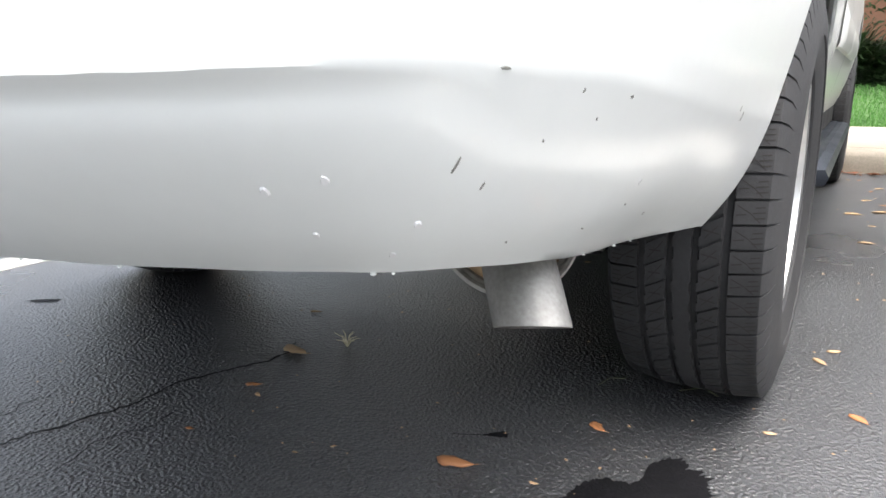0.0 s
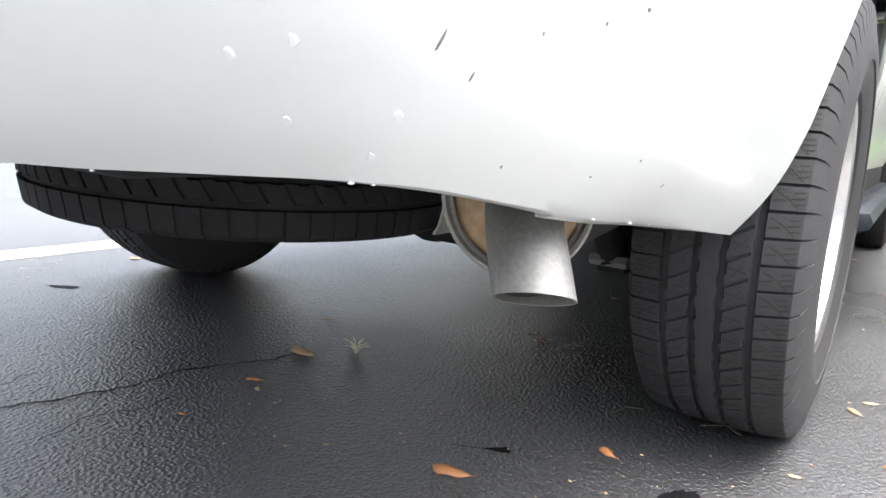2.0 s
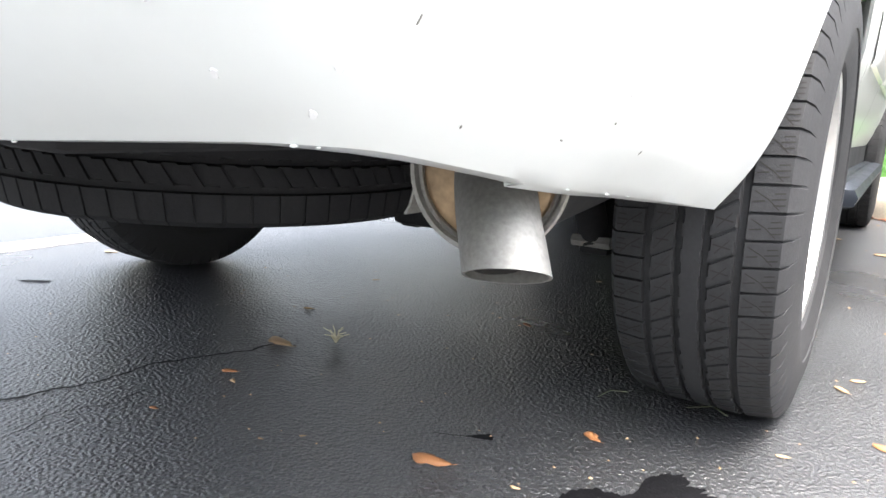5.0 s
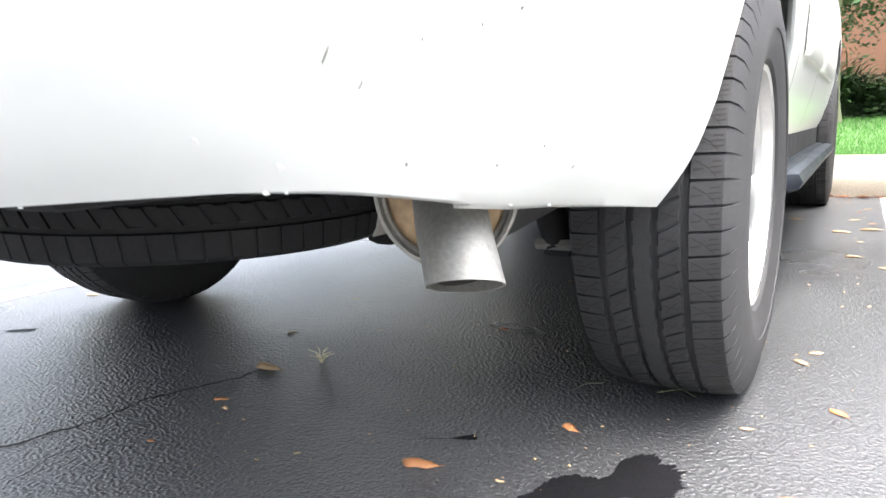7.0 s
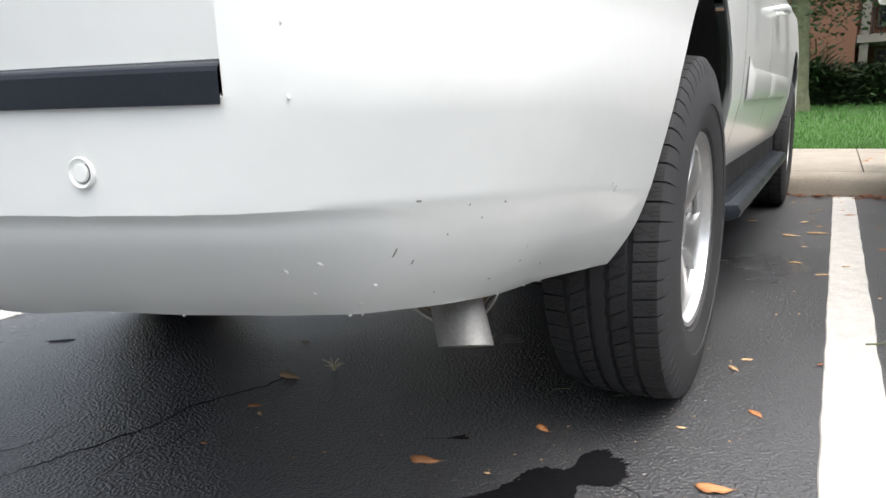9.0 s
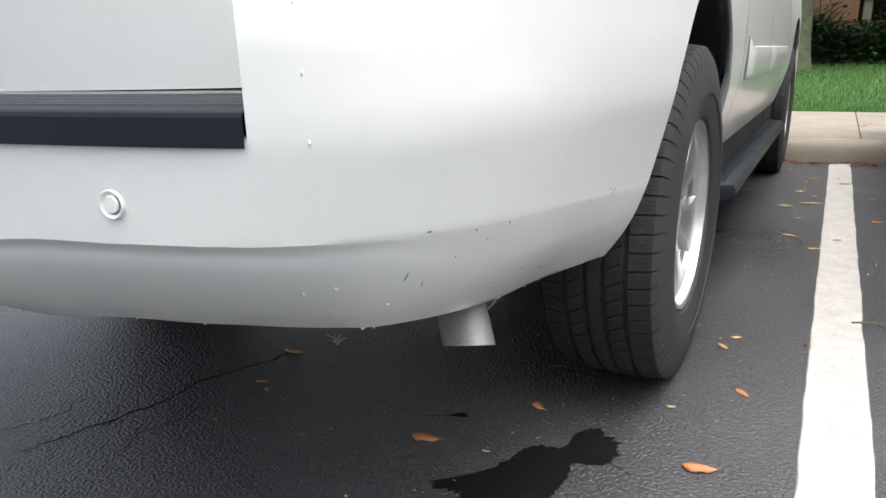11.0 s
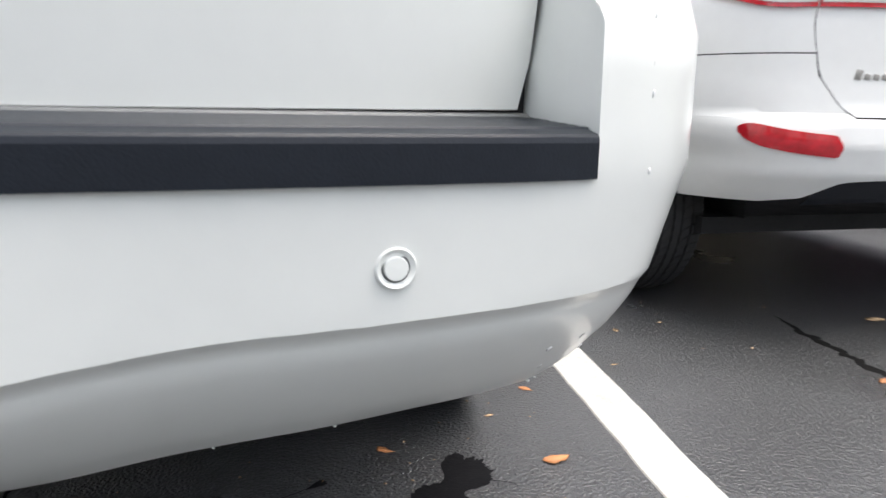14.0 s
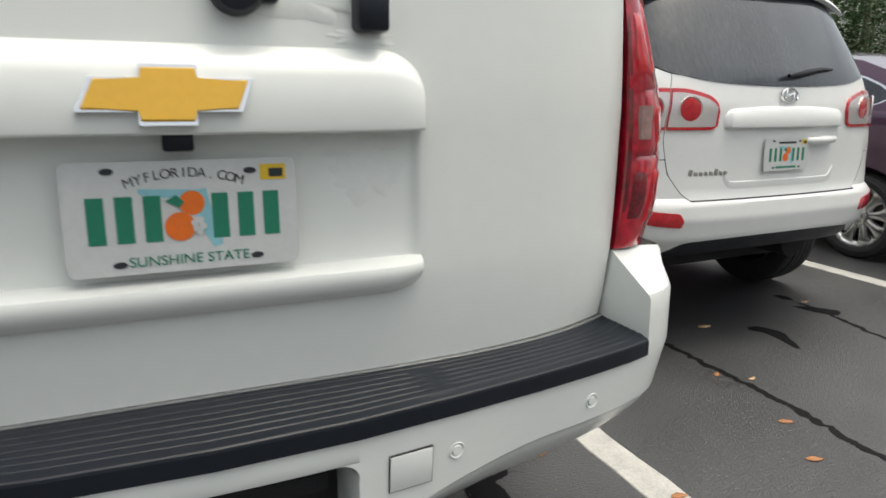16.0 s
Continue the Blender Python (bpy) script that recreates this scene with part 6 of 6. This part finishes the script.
stain("wet_patch", [(0.66, -0.72), (0.735, -0.641), (0.763, -0.576), (0.79, -0.513), (0.845, -0.492), (0.851, -0.426), (0.886, -0.398), (0.932, -0.413), (0.954, -0.47), (0.943, -0.513), (0.909, -0.532), (0.885, -0.54), (0.884, -0.597), (0.87, -0.68), (0.78, -0.74)], "black wet patch on the asphalt", seed=3, ragged=0.022)
stain("wet_patch", [(0.571, -0.489), (0.582, -0.472), (0.60, -0.457), (0.613, -0.463), (0.608, -0.476), (0.59, -0.482)], "small dark damp spot on the asphalt", seed=5, ragged=0.06)
stain("wet_patch", [(-0.94, -0.492), (-0.90, -0.455), (-0.855, -0.43), (-0.85, -0.445), (-0.885, -0.478)], "small dark damp spot on the asphalt", seed=7, ragged=0.06)
stain("wet_patch", [(2.80, 0.24), (2.86, 0.22), (2.90, 0.13), (2.87, 0.05), (2.82, -0.04), (2.79, -0.08), (2.775, -0.05), (2.80, 0.06), (2.80, 0.15), (2.77, 0.20)], "black wet patch on the asphalt", seed=9, ragged=0.03)
stain("wet_patch", [(3.40, 0.62), (3.46, 0.58), (3.44, 0.50), (3.39, 0.53)], "small black wet patch on the asphalt", seed=11, ragged=0.03)
stain("wet_patch", [(3.32, 0.42), (3.42, 0.36), (3.50, 0.25), (3.42, 0.20), (3.36, 0.28)], "small black wet patch on the asphalt", seed=13, ragged=0.03)


def crack(pts, width, label, seed, wobble=0.01, mat=None):
    line = spline(pts, int(40 + 60 * len(pts)))
    bm = bmesh.new()
    rows = []
    for i, (x, y) in enumerate(line):
        ox = wobble * (noise.noise((x * 25, y * 25, seed)) + 0.5 * noise.noise((x * 80, y * 80, seed)))
        w = width * (0.6 + 0.8 * abs(noise.noise((x * 18, y * 18, seed + 4)))) * min(1, 8 * i / len(line), 8 * (len(line) - i) / len(line)) + 0.0005
        d = line[min(i + 1, len(line) - 1)] - line[max(i - 1, 0)]
        d = d / (np.linalg.norm(d) + 1e-9)
        px, py = -d[1], d[0]
        rows.append([(x + px * (ox - w / 2), y + py * (ox - w / 2), 0.0012), (x + px * (ox + w / 2), y + py * (ox + w / 2), 0.0012)])
    grid(bm, rows)
    tagged(finish("crack", bm, mat or M_CRACK, smooth=0), label, "crack", "cracks in the asphalt", "structure")


crack([(-0.176, -1.056), (-0.124, -0.884), (-0.098, -0.798), (-0.077, -0.711), (-0.086, -0.631), (-0.053, -0.545), (0.0, -0.42), (-0.036, -0.319)], 0.0085, "thin crack in the asphalt", 2, 0.012)
for i, pts in enumerate(([(0.94, -0.508), (0.965, -0.512), (0.985, -0.522), (0.992, -0.534)], [(0.568, -0.489), (0.55, -0.50), (0.52, -0.512)])):
    crack(pts, 0.0025, "thin wet trickle on the asphalt", 21 + i, 0.006, M_WET)
crack([(-0.30, -1.02), (-0.25, -0.90), (-0.27, -0.80)], 0.003, "hairline crack in the asphalt", 31, 0.02)
crack([(0.02, -0.95), (0.0, -0.86), (0.03, -0.78), (0.01, -0.70)], 0.003, "hairline crack in the asphalt", 33, 0.02)
crack([(2.24, 0.42), (2.22, 0.20), (2.216, -0.05), (2.217, -0.23), (2.213, -0.45), (2.20, -0.62), (2.171, -0.93), (2.16, -1.25)], 0.046, "wide dark crack in the asphalt", 11, 0.02)
crack([(3.42, 0.50), (3.40, 0.25), (3.36, 0.05), (3.32, -0.15), (3.30, -0.45)], 0.042, "dark crack in the asphalt", 14, 0.02)


def leaf_mesh(seed):
    r = random.Random(seed)
    bm = bmesh.new()
    rows = []
    n = 9
    curl, bend = r.uniform(0.15, 0.55), r.uniform(-0.2, 0.3)
    wid = r.uniform(0.36, 0.50)
    lean, wave = r.uniform(-0.25, 0.25), r.uniform(0, 9)
    for i in range(n):
        t = i / (n - 1)
        w = wid * math.sin(math.pi * t ** 0.8) ** 0.8 * 0.5 + 0.012
        row = []
        for k in (-1, -0.5, 0, 0.5, 1):
            edge = 1 + lean * (1 if k > 0 else -1) + 0.35 * noise.noise((t * 5, k * 3, wave))
            lift = 0.9 * (1 - abs(k)) * w - (0.05 if k == 0 else 0) + 0.16 * (0.25 - (t - 0.5) ** 2) + 0.10 * max(0.0, noise.noise((t * 3, k * 2, wave + 5)))
            row.append((t - 0.5, k * w * edge + 1.6 * bend * (t - 0.5) ** 2, curl * lift + 0.008 + 0.012 * r.random()))
        rows.append(row)
    grid(bm, rows)
    tube(bm, [(0.48, bend * 0.4, 0.012), (0.62, bend * 0.6 + 0.03, 0.02)], 0.008, 5)
    me = bpy.data.meshes.new("leaf")
    solid(bm, 0.012)
    bm.to_mesh(me)
    bm.free()
    me.shade_smooth()
    return me


LEAVES = []
for s in range(11):
    me = leaf_mesh(s)
    me.materials.append(M_LEAF if s < 5 else M_PALE if s < 8 else M_RUSTLEAF)
    LEAVES.append(me)


def leaf(x, y, size, turn, kind, z=0.001, tilt=0):
    ob = new("fallen_leaf", LEAVES[kind])
    ob.matrix_world = pose(x, y, z, tilt, 0, turn) @ Matrix.Diagonal((size * 1.15, size * 1.25, size * 1.5, 1))
    tagged(ob, "dry orange-brown fallen leaf on the ground" if kind < 5 else "dry pale fallen leaf on the ground" if kind < 8 else "rust-brown fallen leaf against the kerb", "leaf", "fallen leaves")


for x, y, s, a, k in ((0.572, -0.594, 0.056, 10, 0), (0.735, -0.356, 0.036, -40, 1), (0.004, -0.370, 0.066, -12, 6), (0.060, -0.552, 0.030, 25, 0), (0.103, -0.579, 0.018, -30, 6), (0.098, -0.742, 0.016, 10, 3), (-0.140, -0.137, 0.026, 20, 6),
                      (-0.214, 0.232, 0.020, 60, 5), (0.067, 0.55, 0.022, 0, 3), (0.364, 0.132, 0.030, -30, 9), (0.326, 0.733, 0.022, 40, 6), (0.321, -0.703, 0.010, 0, 6), (0.366, -0.655, 0.010, 50, 5), (0.708, -0.579, 0.014, 0, 6),
                      (-1.121, -0.105, 0.040, 20, 6), (1.059, 0.176, 0.036, -50, 5), (1.087, 0.257, 0.030, 30, 6), (1.141, -0.081, 0.036, -45, 4), (1.005, -0.224, 0.020, 10, 6), (1.104, -0.448, 0.056, 12, 0), (1.261, 0.289, 0.022, 60, 9),
                      (1.247, 1.340, 0.050, 20, 7), (1.144, 1.520, 0.052, 5, 5), (1.088, 2.145, 0.066, 0, 6), (1.208, 2.245, 0.080, 10, 5), (1.138, 2.60, 0.050, 40, 7), (0.87, 2.541, 0.055, 0, 6), (1.20, 3.06, 0.045, 30, 5),
                      (1.489, 1.931, 0.055, 10, 1), (1.565, 1.873, 0.040, 30, 4), (1.630, 1.750, 0.045, 0, 6), (1.629, 1.979, 0.035, 70, 5), (1.819, 2.103, 0.040, 20, 7), (1.581, 0.341, 0.030, 80, 7), (1.453, 0.047, 0.020, 10, 5),
                      (2.587, 0.326, 0.070, 0, 5), (2.175, -0.167, 0.045, 30, 3), (2.287, -0.259, 0.040, 10, 6), (2.089, -0.600, 0.052, -30, 4), (1.947, -0.836, 0.056, -20, 3), (1.363, -0.832, 0.050, -10, 3), (3.971, 0.251, 0.05, 60, 3), (3.478, 0.447, 0.05, 10, 6),
                      (1.77, 1.08, 0.03, 60, 6), (1.882, 2.43, 0.03, 0, 5), (2.135, 3.319, 0.05, 0, 6), (1.36, 2.9, 0.05, 20, 1), (1.33, 1.5, 0.03, 30, 5)):
    leaf(x, y, s, a, k, 0.005 if 1.26 < x < 1.41 else 0.001)
rng = random.Random(21)
for i in range(30):
    leaf(rng.uniform(1.0, 2.3), 3.6 - 1.9 * rng.random() ** 1.4, rng.uniform(0.015, 0.04), rng.uniform(0, 360), rng.randrange(8))
for i in range(210):
    leaf(rng.uniform(-0.2, 2.4), GROUND_Y - 0.14 * rng.random() ** 2.0, rng.uniform(0.02, 0.05), rng.uniform(0, 360), 8 + i % 3, 0.002 + 0.012 * rng.random(), rng.uniform(-25, 25))
for i in range(24):
    leaf(rng.uniform(-0.5, 3.5), rng.uniform(4.1, 6.3), rng.uniform(0.03, 0.06), rng.uniform(0, 360), rng.randrange(8), 0.147)
# pale crumbs of grit and leaf scattered on the asphalt
rng = random.Random(77)
bm = bmesh.new()
for i in range(150):
    x, y = (rng.uniform(-0.6, 1.2), rng.uniform(-0.9, 0.6)) if i < 110 else (rng.uniform(1.0, 2.4), rng.uniform(0.0, 3.4))
    q = rng.uniform(0.0012, 0.0038) * (1 if i < 110 else 1.8)
    a = rng.uniform(0, 6.28)
    ring = [(x + q * rng.uniform(0.6, 1.5) * math.cos(a + t), y + q * rng.uniform(0.5, 1.0) * math.sin(a + t)) for t in (0, 1.3, 2.5, 3.8, 5.0)]
    low = [bm.verts.new((u, v, 0.0005)) for u, v in ring]
    apex = bm.verts.new((x, y, 0.0008 + q * 0.7))
    for k in range(5):
        bm.faces.new((low[k], low[(k + 1) % 5], apex))
tagged(finish("grit", bm, M_PALE, smooth=0), "pale crumbs of grit and dry leaf on the asphalt", "grit", kind="stuff")
# twigs
def twig(pts, r, label):
    bm = bmesh.new()
    tube(bm, pts, r, 6)
    tagged(finish("twig", bm, M_BARK), label, "twig", "twigs")


twig([(1.368, 0.504, 0.006), (1.42, 0.52, 0.010), (1.46, 0.515, 0.006), (1.503, 0.532, 0.006)], 0.0028, "thin brown twig lying on the asphalt")
twig([(0.83, -0.13, 0.003), (0.87, -0.10, 0.006), (0.90, -0.12, 0.003)], 0.0010, "thin brown twig lying on the asphalt")
twig([(0.68, -0.19, 0.003), (0.69, -0.15, 0.005), (0.72, -0.13, 0.003)], 0.0010, "thin brown twig lying on the asphalt")
# small dry weed tuft
bm = bmesh.new()
rng = random.Random(8)
for i in range(16):
    a, l = rng.uniform(0, 6.28), rng.uniform(0.02, 0.045)
    lean = rng.uniform(0.3, 0.9)
    tube(bm, [(0.095, -0.286, 0.0), (0.095 + 0.5 * l * lean * math.cos(a), -0.286 + 0.5 * l * lean * math.sin(a), l * 0.6), (0.095 + l * lean * math.cos(a) * 1.3, -0.286 + l * lean * math.sin(a) * 1.3, l * 0.75)], [0.0018, 0.0014, 0.0008], 4)
tagged(finish("weed_tuft", bm, M_WEED), "small dry pale weed tuft in the asphalt", "weed")


# ---- planting and building behind the lawn ----
def leafy_tree(x, y, stems, height, seed, crown_r, label):
    r = random.Random(seed)
    root = thing("tree", label, "tree", "trees", at=(x, y, lawn_z(y) - 0.05 if y > 6 else -0.02))
    bm = bmesh.new()
    tips = []
    for (dx, dy, rad, lx, ly) in stems:
        pts = [(dx + lx * t + 0.05 * noise.noise((t * 3, dx * 9, seed)), dy + ly * t + 0.05 * noise.noise((t * 3, dy * 9, seed + 3)), height * t) for t in np.linspace(0, 1, 9)]
        tube(bm, pts, [rad * (1.35 if t == 0 else 1 - 0.6 * t) for t in np.linspace(0, 1, 9)], 14)
        tips.append(pts[-1])
        for k in range(4):
            p = Vector(pts[4 + k % 4])
            a = r.uniform(0, 6.28)
            q = p + Vector((math.cos(a) * crown_r * 0.7, math.sin(a) * crown_r * 0.7, r.uniform(-0.1, 0.8)))
            tube(bm, [p, p.lerp(q, 0.5) + Vector((0, 0, 0.1)), q], [rad * 0.35, rad * 0.2, 0.012], 8)
            tips.append(tuple(q))
    part("trunk", bm, M_BARK, root, "grey-green lichened trunk")
    verts, faces = [], []
    for i in range(9000):
        c = Vector(r.choice(tips))
        d = Vector((r.gauss(0, 1), r.gauss(0, 1), r.gauss(0, 0.7)))
        p = c + d * crown_r * 0.42
        s, a, b = r.uniform(0.035, 0.075), r.uniform(0, 6.28), r.uniform(-0.8, 0.8)
        u = Vector((math.cos(a), math.sin(a), b)).normalized() * s
        v = u.cross(Vector((r.gauss(0, 1), r.gauss(0, 1), r.gauss(0, 1)))).normalized() * s * 0.4
        k = len(verts)
        verts += [tuple(p - u), tuple(p + v), tuple(p + u), tuple(p - v)]
        faces.append((k, k + 1, k + 2, k + 3))
    me = bpy.data.meshes.new("crown")
    me.from_pydata(verts, [], faces)
    me.materials.append(M_FOLIAGE)
    ob = new("crown", me)
    ob.parent = root
    return root


leafy_tree(0.55, 12.0, [(0, 0, 0.235, 0.05, 0.1)], 3.6, 3, 1.5, "slender tree with a lichened trunk on the lawn")
leafy_tree(2.35, 13.0, [(0, 0, 0.10, -0.85, 0.1), (0.06, 0.05, 0.09, -0.25, 0.2), (0.05, -0.08, 0.085, 0.85, 0.0), (0.1, 0.1, 0.075, 0.35, 0.3)], 4.3, 5, 1.4, "many-stemmed tree among shrubs")
# trees round the rest of the lot close it behind and beside the parked cars
far_tree = leafy_tree(13, -10, [(0, 0, 0.22, 0.1, 0.1), (0.2, 0.1, 0.15, 0.7, 0.2), (-0.1, 0.1, 0.15, -0.6, 0.1)], 6.0, 61, 3.0, "leafy tree at the edge of the parking lot")
for i, (x, y, k) in enumerate(((17.5, -15, 1.2), (9, -19, 1.1), (2.5, -22, 1.25), (-4, -21, 1.05), (-11, -19, 1.2), (-17, -13, 1.1), (21, -7, 1.0), (-20, -5, 1.2), (25, 1, 1.1), (13, -24, 1.3), (-8, -26, 1.3))):
    copy_thing(far_tree, pose(x, y, 0, 0, 0, 73 * i) @ Matrix.Diagonal((k, k, k, 1)))
for i, (x, y, s) in enumerate(((10.5, 13.5, 31), (14.5, 14, 33), (18.5, 12.5, 35), (23, 15, 37), (8.2, 15.3, 39), (12.5, 15.5, 41), (16.5, 16, 43), (21, 13, 45), (26, 12, 47))):
    leafy_tree(x, y, [(0, 0, 0.2, 0.1, 0.1), (0.2, 0.1, 0.14, 0.6, 0.2)], 4.6, s, 2.6, "dark leafy tree beyond the lawn")


def shrub(x, y, r0, h, seed, strap):
    rr = random.Random(seed)
    verts, faces = [], []
    for i in range(900 if strap else 1300):
        a = rr.uniform(0, 6.28)
        if strap:
            b = rr.uniform(0.3, 1.2)
            l = h * rr.uniform(0.7, 1.3)
            base = Vector((rr.gauss(0, r0 * 0.35), rr.gauss(0, r0 * 0.35), rr.uniform(0, h * 0.5)))
            d = Vector((math.cos(a) * math.cos(b), math.sin(a) * math.cos(b), math.sin(b)))
            mid = base + d * l * 0.6
            tip = base + d * l + Vector((0, 0, -0.25 * l))
            w = Vector((-math.sin(a), math.cos(a), 0)) * rr.uniform(0.012, 0.03)
            k = len(verts)
            verts += [tuple(base - w * 0.5), tuple(base + w * 0.5), tuple(mid + w), tuple(mid - w), tuple(tip)]
            faces += [(k, k + 1, k + 2, k + 3), (k + 3, k + 2, k + 4)]
        else:
            p = Vector((rr.gauss(0, r0 * 0.5), rr.gauss(0, r0 * 0.45), rr.uniform(0.02, h)))
            s = rr.uniform(0.03, 0.08)
            u = Vector((math.cos(a), math.sin(a), rr.uniform(-0.6, 0.6))) * s
            v = Vector((-math.sin(a), math.cos(a), rr.uniform(-0.6, 0.6))) * s * 0.5
            k = len(verts)
            verts += [tuple(p - u), tuple(p + v), tuple(p + u), tuple(p - v)]
            faces.append((k, k + 1, k + 2, k + 3))
    me = bpy.data.meshes.new("shrub")
    me.from_pydata(verts, [], faces)
    me.materials.append(M_FOLIAGE)
    ob = new("shrub", me)
    ob.matrix_world = pose(x, y, lawn_z(y) - 0.03)
    tagged(ob, "dark green shrub with long strap leaves" if strap else "dense dark green hedge shrub", "shrub", "shrubs along the building")


rng = random.Random(17)
for i in range(34):
    shrub(8.5 + i * 0.6, 12.6 + rng.uniform(-0.5, 0.9), 0.9, rng.uniform(1.3, 2.6), 150 + i, False)
for i in range(15):
    shrub(-2.2 + i * 0.68 + rng.uniform(-0.1, 0.1), 13.6 + rng.uniform(-0.3, 0.3), 0.6, rng.uniform(0.75, 1.05), 50 + i, i % 3 == 1)
bm = bmesh.new()
rows = [[(x, y + 0.1 * noise.noise((x, y, 2)), z + 0.06 * noise.noise((x * 2, z, 5))) for x in np.linspace(-6, 26, 90)] for y, z in ((13.5, 0.3), (13.6, 0.75), (13.9, 0.95), (14.3, 0.9), (14.4, 0.3))]
grid(bm, rows)
tagged(finish("hedge", bm, M_FOLIAGE), "dark dense hedge at the foot of the building", "hedge", kind="stuff")

# building
house = thing("apartment_building", "terracotta stucco apartment building with cream trim and dark windows", "building", at=(0, 17.0, 0.3))


def house_box(name, mat, x0, x1, y0, y1, z0, z1, parent=None, bevel=0.0, label=""):
    bm = bmesh.new()
    box(bm, x0, x1, y0, y1, z0, z1, bevel)
    return part(name, bm, mat, parent or house, label)


house_box("wall", M_STUCCO, -8.0, 1.50, 0, 0.3, 0, 6.5)
house_box("wall", M_STUCCO, 1.50, 14.0, 1.8, 2.1, 0, 6.5)
house_box("wall", M_STUCCO, 1.20, 1.50, 0.3, 1.8, 0, 6.5)
for x in (1.67, 3.6, 5.6, 7.6):
    house_box("column", M_TRIM, x - 0.09, x + 0.09, 0.05, 0.23, 0, 6.0, None, 0.02, "cream porch column")
for z in (1.50, 4.1):
    house_box("balcony_slab", M_TRIM, 1.52, 9.0, 0.0, 1.8, z, z + 0.18)
    house_box("hand_rail", M_INK, 1.76, 9.0, 0.10, 0.14, z + 1.05, z + 1.09)
    for i in range(42):
        house_box("rail_bar", M_INK, 1.80 + i * 0.17, 1.82 + i * 0.17, 0.105, 0.125, z + 0.18, z + 1.05)
for x, z in ((2.0, 0.25), (4.0, 0.25), (6.0, 0.25), (2.0, 1.95), (4.0, 1.95), (6.0, 1.95)):
    wdw = house_box("window", M_TRIM, x - 0.05, x + 1.45, 1.72, 1.80, z, z + 1.2, None, 0.01, "dark window with a cream frame")
    house_box("pane", M_WINDOW, x, x + 0.68, 1.70, 1.73, z + 0.06, z + 1.14, wdw)
    house_box("pane", M_WINDOW, x + 0.72, x + 1.4, 1.70, 1.73, z + 0.06, z + 1.14, wdw)
house_box("roof", M_TRIM, -8.4, 14.4, -0.5, 6.0, 6.5, 6.8)
